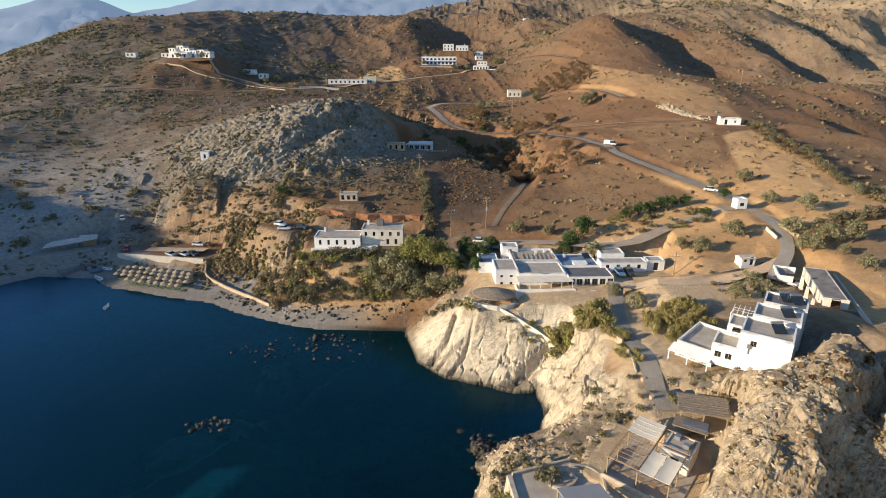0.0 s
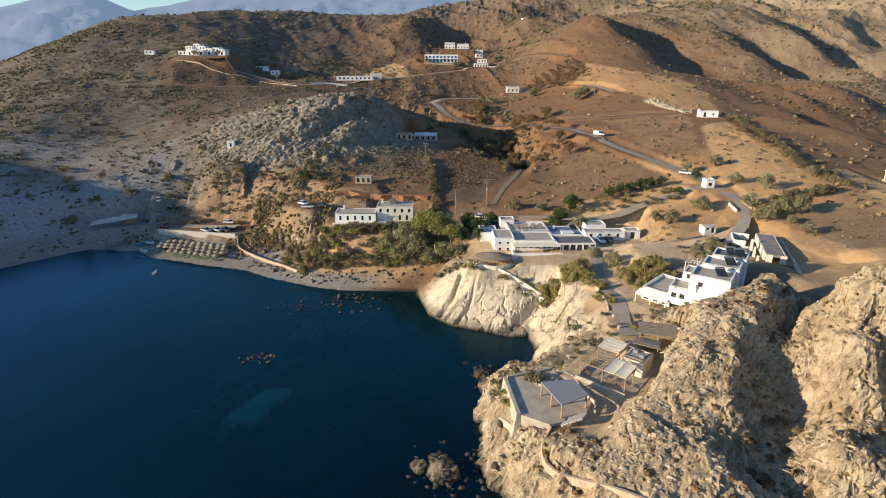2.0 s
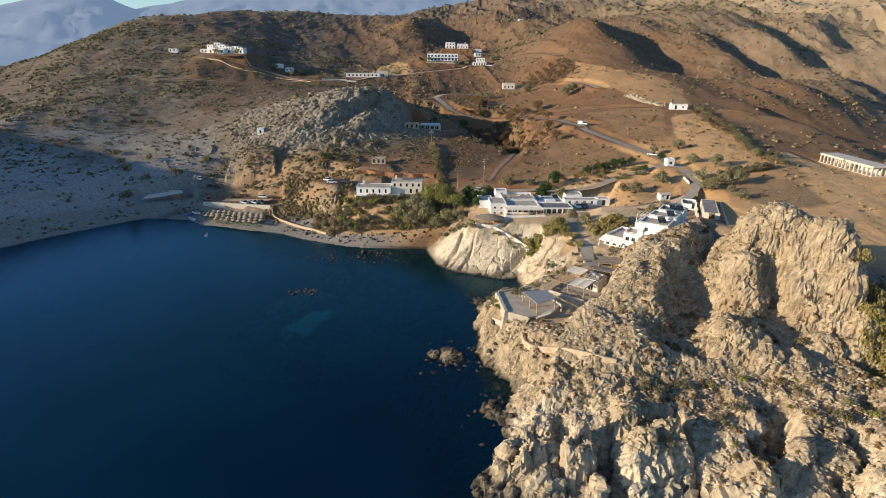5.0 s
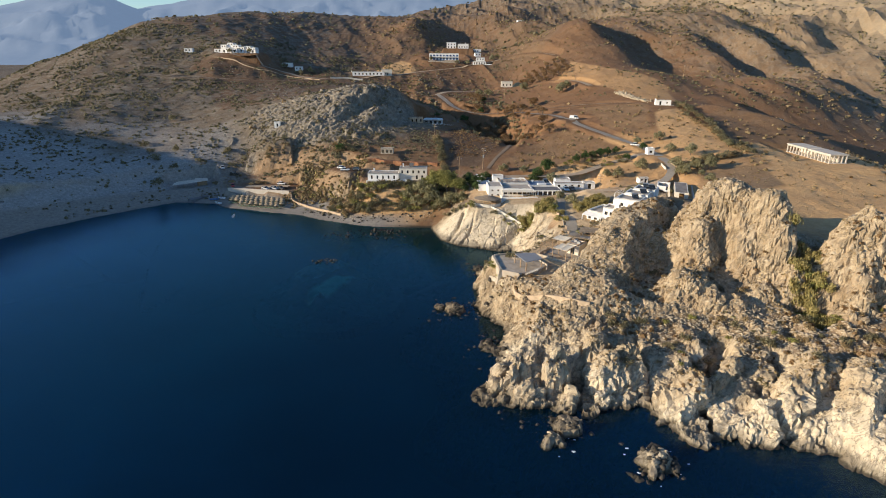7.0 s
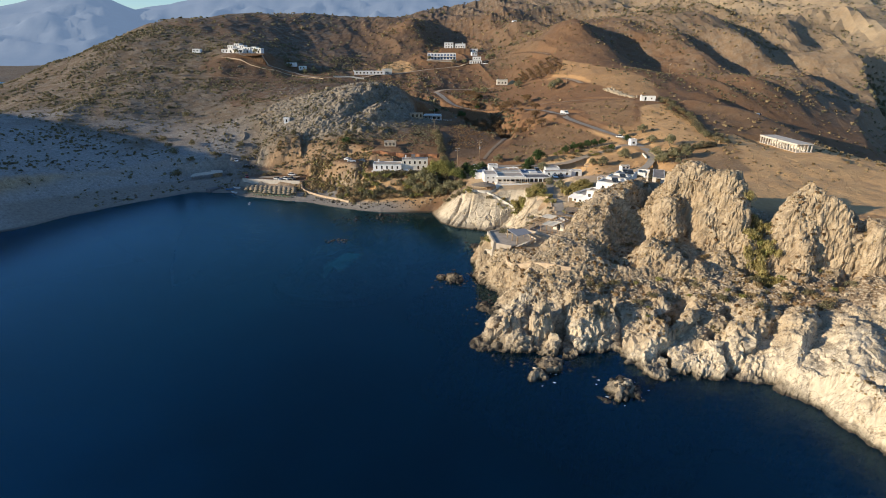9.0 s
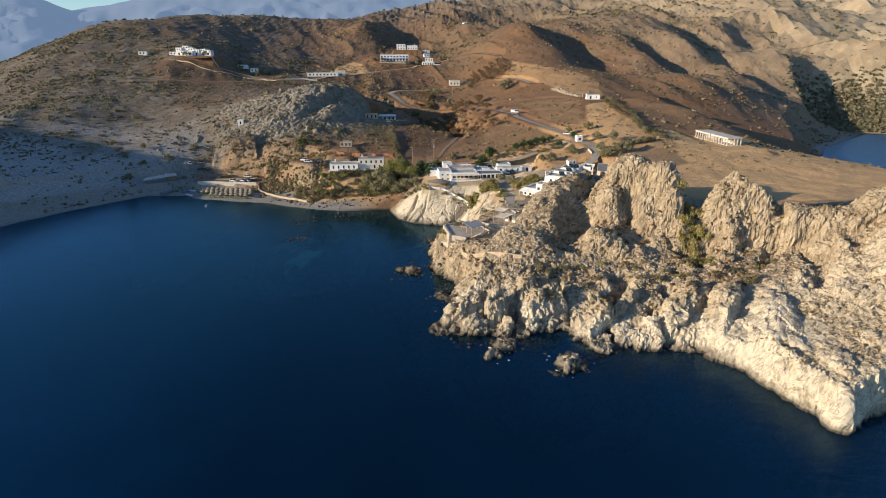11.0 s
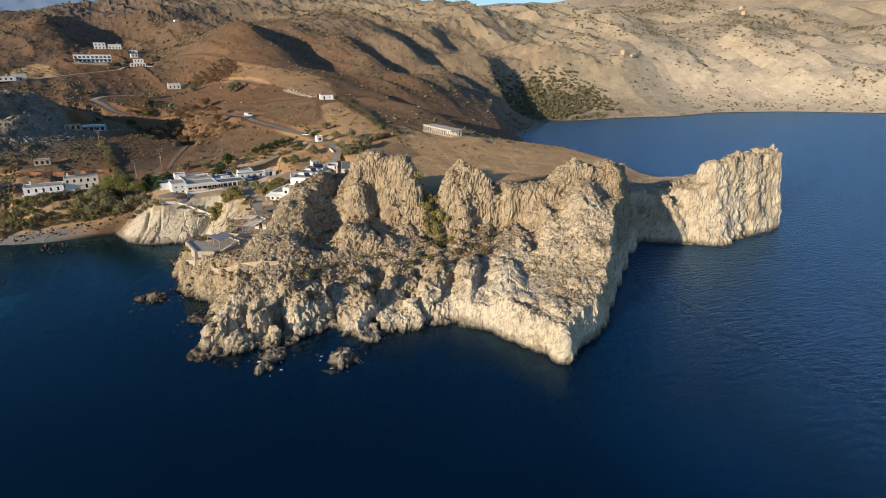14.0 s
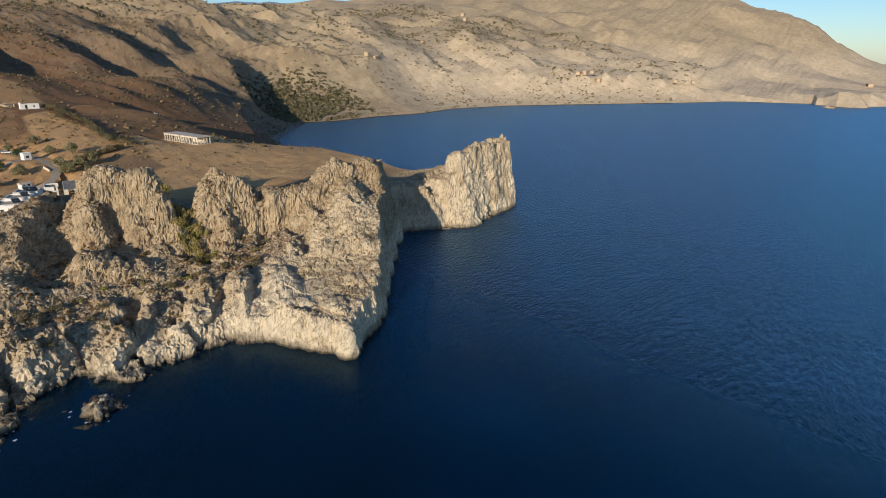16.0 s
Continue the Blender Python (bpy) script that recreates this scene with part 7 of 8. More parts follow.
stone_wall([(-46, 169.2), (-42, 169.9), (-38, 168.4), (-34, 169.4), (-30, 168.6), (-26, 169.6), (-22, 168.4), (-18, 169.4), (-13, 168.5)], 1.0, 2.4, "raw red earth bank cut above the guest house", plain("red_earth", (0.36, 0.165, 0.078), 0.75, 0.7, bump=0.9), "earth_bank", 1.2)
stone_wall([(41, 117.6), (52, 116.4), (60, 117.6), (64.5, 119.2)], 0.5, 0.5, "low dry-stone field edging", EARTH_WALL, "field_wall")
stone_wall([(31.2, 104), (30.6, 97), (31.0, 90), (30.2, 82)], 0.45, 0.3, "rough stone garden wall along the lane", STONE, "lane_wall")
stone_wall([(27.2, 95.5), (29.4, 94.0), (30.4, 91.4)], 1.5, 0.5, "rough cream retaining wall at the cove", EARTH_WALL, "cove_wall", 2.0)
stone_wall([(3, 59), (4.5, 54), (8, 48.5), (9, 45)], 0.6, 0.4, "worn low wall on the cliff edge", STONE, "edge_wall", on_rock=True)
stone_wall([(78.6, 131), (78.4, 136)], 0.8, 0.35, "pale gate wall beside the road", CREAM, "gate_wall")
stone_wall([(84, 131), (82.6, 138)], 1.0, 0.4, "orange-stained gate wall beside the road", EARTH_WALL, "gate_wall")
stone_wall([(-204, 384), (-186, 379), (-166, 374), (-141, 376), (-112, 360)], 0.5, 0.45, "pale retaining wall along the ridge road", EARTH_WALL, "roadside_wall")
stone_wall([(-107, 374), (-95, 378), (-82, 380)], 1.2, 0.5, "cream roadside retaining wall", CREAM, "roadside_wall")

# ---- plants ----
def leaf_material(name, dark, light):
    m, n, l = material(name)
    isl = n.new("ShaderNodeNewGeometry").outputs["Random Per Island"]
    obr = n.new("ShaderNodeObjectInfo").outputs["Random"]
    c = ramp(n, l, isl, (0.0, dark), (1.0, light))
    c = blend(n, l, maths(n, l, "MULTIPLY", obr, 0.35), c, tuple((a + b) * 0.5 for a, b in zip(dark, (0.16, 0.12, 0.05))))
    b = n.new("ShaderNodeBsdfPrincipled")
    b.inputs["Roughness"].default_value = 0.7
    b.inputs["Specular IOR Level"].default_value = 0.25
    l.new(c, b.inputs["Base Color"])
    t = n.new("ShaderNodeBsdfTranslucent")
    l.new(c, t.inputs["Color"])
    mx = n.new("ShaderNodeMixShader")
    mx.inputs[0].default_value = 0.35
    l.new(b.outputs[0], mx.inputs[1])
    l.new(t.outputs[0], mx.inputs[2])
    o = n.new("ShaderNodeOutputMaterial")
    l.new(mx.outputs[0], o.inputs[0])
    return m


OLIVE = leaf_material("olive_leaf", (0.17, 0.165, 0.085), (0.42, 0.375, 0.21))
CAROB = leaf_material("carob_leaf", (0.03, 0.06, 0.018), (0.095, 0.155, 0.045))
TAMARISK = leaf_material("tamarisk_leaf", (0.16, 0.165, 0.045), (0.44, 0.405, 0.135))
DRY = leaf_material("dry_leaf", (0.21, 0.145, 0.07), (0.44, 0.33, 0.175))
MAQUIS = leaf_material("maquis_leaf", (0.12, 0.112, 0.062), (0.29, 0.25, 0.142))
HEATH = leaf_material("heath_leaf", (0.16, 0.14, 0.08), (0.34, 0.285, 0.165))
CANE = leaf_material("cane_leaf", (0.21, 0.18, 0.06), (0.52, 0.43, 0.18))
RUSSET = leaf_material("russet_leaf", (0.15, 0.085, 0.04), (0.36, 0.23, 0.115))
BARK = plain("bark", (0.15, 0.115, 0.085), 0.4, 3.0, bump=0.9)


def leaf_quads(rng, centres, radii, count, leaf, squash=0.8, upright=0.0):
    """Vertices of count leaf sprays scattered over the skins of round lobes."""
    k = rng.integers(0, len(centres), count)
    d = rng.normal(size=(count, 3))
    d /= np.linalg.norm(d, axis=1)[:, None]
    d[:, 2] = np.where(d[:, 2] < -0.45, -d[:, 2], d[:, 2])
    r = radii[k] * rng.uniform(0.55, 1.08, count)
    c = centres[k] + d * r[:, None] * np.array([1, 1, squash])
    a = rng.normal(size=(count, 3))
    a[:, 2] += upright * 4
    a /= np.linalg.norm(a, axis=1)[:, None]
    b = np.cross(a, d + 0.4 * rng.normal(size=(count, 3)))
    b /= np.linalg.norm(b, axis=1)[:, None] + 1e-6
    s = leaf * rng.uniform(0.6, 1.5, count)[:, None]
    w = s * (0.25 if upright else 0.62)
    tip = c + a * s
    return np.stack([c - a * s * 0.7, c + b * w + d * s * 0.15, tip, c - b * w + d * s * 0.1], 1).reshape(-1, 3)


def quads_mesh(name, verts, mat):
    n = len(verts) // 4
    me = bpy.data.meshes.new(name)
    me.vertices.add(4 * n)
    me.vertices.foreach_set("co", np.asarray(verts, np.float32).ravel())
    me.loops.add(4 * n)
    me.loops.foreach_set("vertex_index", np.arange(4 * n, dtype=np.int32))
    me.polygons.add(n)
    me.polygons.foreach_set("loop_start", np.arange(0, 4 * n, 4, dtype=np.int32))
    me.update(calc_edges=True)
    me.materials.append(mat)
    return me


def tree(name, label, seed, high, spread, lobes, leaves, leaf, mat, trunk=0.32, squash=0.8):
    """A tree at the origin: bent trunk with limbs, and a crown of leaf sprays."""
    rng = np.random.default_rng(seed)
    t = thing(name, 0, 0, -900, 0, label, "tree")
    bm = bmesh.new()
    fork = Vector((rng.uniform(-0.3, 0.3), rng.uniform(-0.3, 0.3), high * trunk))
    tube(bm, (0, 0, -0.6), fork * 0.6 + Vector((rng.uniform(-.15, .15), 0, 0)), 0.055 * high, 0.042 * high)
    tube(bm, fork * 0.6, fork, 0.042 * high, 0.034 * high)
    cs, rs = [], []
    for k in range(lobes):
        a = k * math.tau / lobes + rng.uniform(-0.4, 0.4)
        q = spread * (0.0 if k == 0 else rng.uniform(0.35, 0.72))
        c = Vector((math.cos(a) * q, math.sin(a) * q, high * (rng.uniform(0.52, 0.80) if trunk > 0.2 else rng.uniform(0.32, 0.72)) if k else high * 0.8))
        tube(bm, fork, c, 0.028 * high, 0.008 * high, 5)
        cs.append(c)
        rs.append(spread * rng.uniform(0.34, 0.52))
    part("trunk", bm, BARK, t)
    v = leaf_quads(rng, np.array(cs), np.array(rs), leaves, leaf, squash)
    ob = new("crown", quads_mesh("crown", v, mat))
    ob.parent = t
    return t


def shrub(name, label, seed, high, spread, leaves, leaf, mat, upright=0.0):
    rng = np.random.default_rng(seed)
    n = 6
    cs = np.stack([rng.uniform(-0.6, 0.6, n) * spread, rng.uniform(-0.6, 0.6, n) * spread, rng.uniform(0.25, 0.6, n) * high], 1)
    v = leaf_quads(rng, cs, rng.uniform(0.35, 0.55, n) * spread, leaves, leaf, high / spread * 0.8, upright)
    v[:, 2] = np.maximum(v[:, 2], -0.2)
    ob = new(name, quads_mesh(name, v, mat))
    return tagged(ob, label, "shrub")


def plant_out(kinds, spots, dice, group=""):
    """Copies of the kinds at x, y, size."""
    pts = np.array([s[:2] for s in spots], float)
    zs = height(pts[:, 0], pts[:, 1])[0]
    co = SKIN[0]
    for k, (x, y) in enumerate(pts):
        if 0 < x < 235 and -40 < y < 76:
            near = co[(np.abs(co[:, 0] - x) < 0.6) & (np.abs(co[:, 1] - y) < 0.6)]
            zs[k] = near[:, 2].mean() if len(near) else zs[k]
    for (x, y, size), z in zip(spots, zs):
        src = dice.choice(kinds)
        c = copy_thing(src, pose(x, y, z - 0.05, 0, 0, dice.uniform(0, 360)) @ Matrix.Diagonal((size * dice.uniform(0.9, 1.1), size * dice.uniform(0.9, 1.1), size * dice.uniform(0.9, 1.12), 1)))
        if group:
            tagged(c, group=group)


def retire(kinds):
    for k in kinds:
        for o in (*k.children_recursive, k):
            bpy.data.objects.remove(o)


dice = random.Random(12)
olives = [tree("olive_tree", "grey-green olive tree with a low rounded crown", 21 + k, 3.7, 2.5, 8, 1300, 0.19, OLIVE, 0.16, 1.0) for k in range(3)]
carobs = [tree("carob_tree", "dense dark green carob tree", 31 + k, 4.8, 3.0, 9, 1500, 0.22, CAROB, 0.15, 1.0) for k in range(2)]
tamarisks = [tree("tamarisk_tree", "tall yellow-green tamarisk tree by the beach road", 41 + k, 9.0, 4.4, 12, 3600, 0.26, TAMARISK, 0.3, 1.1) for k in range(3)]
plant_out(olives, [
    (89, 172, 1.1), (93, 145, 1.2), (87.5, 153, 1.0), (59.5, 129, 1.1), (56, 132, 0.8), (70.4, 135, 1.2), (83.6, 124, 1.2), (93.4, 125.5, 1.3), (88, 113, 0.9),
    (34, 112.4, 0.8), (37.6, 106, 1.0), (25, 150, 0.9), (16.5, 153.7, 1.0), (57, 104.5, 1.1), (63, 110.6, 1.0), (63.3, 106, 0.9), (78.5, 170, 0.9),
    (82, 125.6, 1.0), (89, 127, 1.2), (45, 340, 1.3), (35, 135.4, 1.2)], dice, "olive trees round the bay")
plant_out(olives, [(84, 134, 1.2), (88, 120, 0.7), (113, 155, 0.9), (64, 298, 1.5), (69, 303, 1.5), (12, 346, 1.4),
    (19, 343, 1.4), (-30, 462, 1.0), (-6, 461, 1.0), (4, 463, 1.1), (-26, 515, 1.2), (28, 470, 1.3), (33, 474, 1.2), (-150, 396, 1.2), (-128, 396, 1.2), (-135, 391, 1.0), (-175, 386, 0.9), (-192, 388, 0.9)], dice, "olive trees on the hills")
rows_ = [(48 + 5.2 * i + dice.uniform(-1, 1), 352 + 6.5 * j + dice.uniform(-1, 1), dice.uniform(0.7, 1.1)) for i in range(7) for j in range(7)]
browns = [tree("almond_tree", "bare brown almond tree with thin dry leaves", 91 + k, 4.0, 2.4, 8, 800, 0.17, RUSSET, 0.22, 0.9) for k in range(2)]
plant_out(browns, rows_, dice, "almond rows behind the farmhouse")
plant_out(browns, [(dice.uniform(20, 46), dice.uniform(205, 290), dice.uniform(0.8, 1.4)) for _ in range(40)] + [(8 + 0.22 * (300 - y_) + dice.uniform(-8, 8), y_, dice.uniform(0.8, 1.5)) for y_ in range(212, 332, 3)], dice, "brown trees along the gully")
retire(browns)
plant_out(carobs, [(34, 146, 1.1), (30, 142, 1.0), (28, 140, 0.8), (5, 140, 1.0), (8.6, 145, 0.8), (48, 153.6, 0.7), (52, 155.5, 0.75), (55.5, 156.4, 0.7), (59, 157.7, 0.75), (62.4, 158, 0.7), (66, 159, 0.7),
    (1, 145, 0.9), (-1, 133, 0.9), (4, 130, 0.8), (3, 137, 0.9), (-61, 181, 0.8), (68, 148, 0.6), (78, 160, 0.6), (-17, 262, 0.7), (0, 268, 0.9), (2, 141, 0.9), (6, 136, 0.8), (-3, 139, 0.9), (12, 300, 0.8), (14, 318, 0.8)], dice, "dark carob trees")
plant_out(olives, [(-19, 138, 1.8), (-15, 134, 1.9), (-20, 133, 1.5), (-11, 131, 1.6), (-24, 138, 1.3), (-6, 130, 1.5), (-2, 128, 1.2)], dice, "tall grey olives below the guest house")
plant_out(tamarisks, [(-12.4, 139, 1.0), (-8, 137, 1.05), (-4, 134, 0.8), (-16, 140, 0.75)], dice, "tamarisks below the guest house")
retire(olives + carobs + tamarisks)

green_shrubs = [shrub("maquis_shrub", "dusty grey-green maquis shrub", 51 + k, 1.6, 1.3, 260, 0.15, MAQUIS) for k in range(3)]
dry_shrubs = [shrub("dry_shrub", "dry ochre thorn shrub on bare ground", 61 + k, 1.3, 1.2, 240, 0.14, DRY) for k in range(3)]
bright_shrubs = [shrub("bright_shrub", "fresh yellow-green leafy shrub", 71 + k, 1.5, 1.3, 280, 0.15, TAMARISK) for k in range(2)]
canes = [shrub("cane_clump", "yellow-green clump of tall cane", 81 + k, 2.4, 1.5, 520, 0.24, CANE, 0.5) for k in range(2)]
# slope below the guest house
slope_ = []
while len(slope_) < 240:
    x, y = dice.uniform(-60, -8), dice.uniform(127, 150)
    if 131.5 + max(0, -x - 50) * 0.95 < y < 147.5:
        slope_.append((x, y, dice.uniform(0.8, 1.9)))
plant_out(green_shrubs + green_shrubs + dry_shrubs + dry_shrubs + bright_shrubs, slope_, dice, "shrubs on the slope above the beach")
plant_out(green_shrubs + bright_shrubs, [(-44.5 + 1.5 * k, 145.2 + dice.uniform(-0.5, 0.5), 1.5) for k in range(20)], dice, "hedge below the guest house terrace")
plant_out(green_shrubs + dry_shrubs, [(116.2, 225.8, 1.5), (114.7, 216, 1.6), (113.8, 207, 1.6), (114.7, 201, 1.7), (114.5, 193, 1.6), (116, 188.6, 1.7), (116.6, 183, 1.7), (116.8, 177, 1.6), (116.5, 170.4, 1.7), (118, 167, 1.6), (118.3, 162.4, 1.7), (120, 160, 1.5), (122, 158, 1.5), *[(118.5 + dice.uniform(-1.2, 1.2) + 2.5 * math.sin(k * 0.13), 234 - 2.1 * k, dice.uniform(1.3, 2.1)) for k in range(44)], *[(85 + 0.75 * k + dice.uniform(-1, 1), 131.5 + 0.25 * k + dice.uniform(-1.2, 1.2), dice.uniform(1.2, 2.0)) for k in range(36)],
    (115.3, 211, 1.3), (114.2, 197, 1.4), (116.4, 179.5, 1.4), (117.4, 173.5, 1.4)], dice, "field hedge of dry shrubs")
plant_out(dry_shrubs + green_shrubs, [(-9.2 - 0.12 * k + dice.uniform(-0.9, 0.9), 158 + 1.0 * k, dice.uniform(1.2, 1.9)) for k in range(50)], dice, "hedge up the valley field")
plant_out(canes, [(33.6 + dice.uniform(3.0, 15), 91 + dice.uniform(0, 11), dice.uniform(0.7, 1.1)) for _ in range(60)], dice, "cane clumps beside the lane")
plant_out(canes + bright_shrubs, [(dice.uniform(19, 31), dice.uniform(100, 106), dice.uniform(0.8, 1.5)) for _ in range(40)] + [(dice.uniform(13, 19), dice.uniform(105, 108), dice.uniform(0.5, 0.8)) for _ in range(8)] + [(dice.uniform(28, 32), dice.uniform(84, 98), dice.uniform(0.6, 1.1)) for _ in range(22)], dice, "plants above the cove")
plant_out(green_shrubs + bright_shrubs, [(1.6, 111.8, 1.8), (-4.7, 119, 1.3), (-7.3, 120, 1.4), (-3, 118.5, 1.3), (-1, 116.5, 1.2), (10, 108.6, 1.3), (23.4, 103, 1.8), (28.6, 101.5, 1.7), (26.8, 103, 1.6), (20.7, 102, 1.3), (30, 99, 1.6), (25, 71.7, 1.3), (24, 73, 1.1), (4.5, 61, 1.3), (5.4, 58.5, 1.2),
    (6.2, 56, 1.1), (5.4, 63, 1.2), (9, 64.5, 1.2), (12.2, 58.4, 1.5), (11, 59.6, 1.3), (7, 66, 1.2), (6, 53, 1.0), (8, 50, 0.9)], dice, "shrubs on the cliff edge")
plant_out(bright_shrubs + canes, [(79 + 0.14 * (k / 2 - 12) + dice.uniform(-2.6, 2.6), 24 + k / 2 + dice.uniform(-0.8, 0.8), dice.uniform(1.2, 2.1)) for k in range(46)], dice, "yellow bushes in the gully")
plant_out(green_shrubs + dry_shrubs, [(83, 15, 1.3), (84, 11.6, 1.4), (82, 16.5, 1.3), (77, 16, 1.2), (54.4, 15.6, 1.1), (57, 9, 1.0), (46, 20.7, 1.3), (33.5, 24, 1.2), (31, 25, 1.1), (62, 17.3, 1.3), (56, 26, 1.1), (69, 18, 1.3), (82.7, 10, 1.2), (38, 25.6, 1.2), (42.5, 19.3, 1.1), (46.6, 16.7, 1.0),
    (53, 16.7, 1.1), (62, 18, 1.2), (81, 9.8, 1.0), (93, 18, 1.2), (66, 8, 0.9), (48, 48, 1.1), (50, 46, 1.0), (55, 40, 1.1), (64, 36, 1.2), (58, 24, 1.2), (73, 24, 1.2)], dice, "shrubs among the headland rocks")
plant_out(green_shrubs, [(-147, 168, 2.2), (-145, 181, 2.0), (-155, 183, 2.3), (-173, 243, 2.4), (-58, 182.5, 1.8), (-62, 176, 1.6), (-123, 176, 1.5), (-263, 346, 2.5), (-226, 346, 2.4), (-124, 199, 2.2), (-160, 190, 2.0), (-150, 195, 2.0), (-135, 187, 1.8), (-168, 200, 2.2), (-120, 190, 1.7)], dice, "dark bushes behind the beach")
plant_out(green_shrubs + bright_shrubs + dry_shrubs, [(46 + dice.uniform(-4, 24), 146 + dice.uniform(-3, 9), dice.uniform(0.7, 1.3)) for _ in range(34)], dice, "bushes along the stream bed")
plant_out(dry_shrubs + green_shrubs, [(68 + dice.uniform(-14, 10), 112 + dice.uniform(-8, 10), dice.uniform(0.5, 1.0)) for _ in range(22)], dice, "bushes round the yards")
plant_out(dry_shrubs + dry_shrubs + dry_shrubs + green_shrubs, [(dice.uniform(-104, -48), dice.uniform(168, 196), dice.uniform(0.8, 1.6)) for _ in range(60)], dice, "bushes on the bluff behind the quay")
plant_out(green_shrubs + bright_shrubs + dry_shrubs, [(dice.uniform(16, 46), dice.uniform(64, 84), dice.uniform(0.4, 0.9)) for _ in range(34)], dice, "low plants round the tavern lane")
plant_out(dry_shrubs + green_shrubs + dry_shrubs + bright_shrubs, [(dice.uniform(30, 92), dice.uniform(12, 28), dice.uniform(0.4, 1.0)) for _ in range(70)], dice, "shrubs on the rubble ledge")
retire(green_shrubs + dry_shrubs + bright_shrubs + canes)


def scatter(count, box_, seed, keep, level_most=0.15):
    """Random ground points in a box, kept by a density between 0 and 1."""
    rng = np.random.default_rng(seed)
    x, y = rng.uniform(box_[0], box_[1], count), rng.uniform(box_[2], box_[3], count)
    h, flat, d, steep = height(x, y)
    ok = (h > 0.8) & (flat < level_most) & (d > 2) & (rng.uniform(size=count) < keep(x, y, h))
    return x[ok], y[ok], h[ok], rng


def carpet(name, label, category, x, y, z, size, rng, mat, sprays=8, squash=0.75):
    """Many low clumps joined into one object."""
    n = len(x)
    c = np.repeat(np.stack([x, y, z], 1), sprays, 0)
    s = np.repeat(size, sprays)
    m = n * sprays
    d = rng.normal(size=(m, 3))
    d /= np.linalg.norm(d, axis=1)[:, None]
    d[:, 2] = np.abs(d[:, 2])
    p = c + d * (s * rng.uniform(0.35, 0.8, m))[:, None] * np.array([1, 1, squash])
    a = np.cross(d, rng.normal(size=(m, 3)))
    a /= np.linalg.norm(a, axis=1)[:, None] + 1e-6
    b = np.cross(a, d + 0.3 * rng.normal(size=(m, 3)))
    w = (s * rng.uniform(0.35, 0.7, m))[:, None]
    v = np.stack([p - a * w, p - b * w, p + a * w, p + b * w * 0.8 + d * w * 0.3], 1).reshape(-1, 3)
    tagged(new(name, quads_mesh(name, v, mat)), label, category, kind="stuff")


def skin(count, box_, seed, keep):
    """Random points on the relief of the rock, with the slope's direction."""
    rng = np.random.default_rng(seed)
    co, nrm, rock, slope = SKIN
    inside = np.flatnonzero((co[:, 0] > box_[0]) & (co[:, 0] < box_[1]) & (co[:, 1] > box_[2]) & (co[:, 1] < box_[3]) & (rock > 0.4) & (co[:, 2] > 1.2))
    k = rng.choice(inside, min(3 * count, len(inside)), replace=False)
    k = k[rng.uniform(size=len(k)) < keep(co[k, 0], co[k, 1], co[k, 2])][:count]
    p = co[k] + rng.uniform(-0.2, 0.2, (len(k), 3))
    return p[:, 0], p[:, 1], p[:, 2], nrm[k], rng


def shards(name, label, x, y, z, nrm, size, rng, mat):
    """Many leaning blades and blocks of broken rock joined into one object."""
    n = len(x)
    up = nrm * 0.7 + np.array([0, 0, 0.5]) + 0.2 * rng.normal(size=(n, 3))
    up /= np.linalg.norm(up, axis=1)[:, None]
    along = np.array([0.75, -0.45, 0.3]) + 0.3 * rng.normal(size=(n, 3))
    side = np.cross(up, along)
    side /= np.linalg.norm(side, axis=1)[:, None]
    along = np.cross(side, up)
    base = np.array([(-1, -0.6, -0.6), (1, -0.5, -0.6), (0.9, 0.6, -0.6), (-1.1, 0.5, -0.6), (-0.6, -0.25, 0.7), (0.55, -0.3, 0.55), (0.4, 0.25, 0.75), (-0.5, 0.3, 0.6)])
    v = base[None] * rng.uniform(0.65, 1.3, (n, 8, 3)) * np.stack([size * rng.uniform(1.0, 2.0, n), size * rng.uniform(0.3, 0.7, n), size * rng.uniform(0.45, 1.0, n)], 1)[:, None]
    v = v[..., :1] * along[:, None] + v[..., 1:2] * side[:, None] + v[..., 2:] * up[:, None] + np.stack([x, y, z], 1)[:, None]
    f = np.array([(0, 1, 5, 4), (1, 2, 6, 5), (2, 3, 7, 6), (3, 0, 4, 7), (4, 5, 6, 7)])
    f = (f[None] + 8 * np.arange(n)[:, None, None]).reshape(-1)
    me = bpy.data.meshes.new(name)
    me.vertices.add(8 * n)
    me.vertices.foreach_set("co", v.astype(np.float32).ravel())
    me.loops.add(f.size)
    me.loops.foreach_set("vertex_index", f.astype(np.int32))
    me.polygons.add(f.size // 4)
    me.polygons.foreach_set("loop_start", np.arange(0, f.size, 4, dtype=np.int32))
    me.update(calc_edges=True)
    me.materials.append(mat)
    tagged(new(name, me), label, "rocks", kind="stuff")


def patchy(x, y, scale=30.0, seed=7):
    return step01(fractal(x / scale, y / scale, 0 * x, 4, seed, 0.6), -0.25, 0.35)


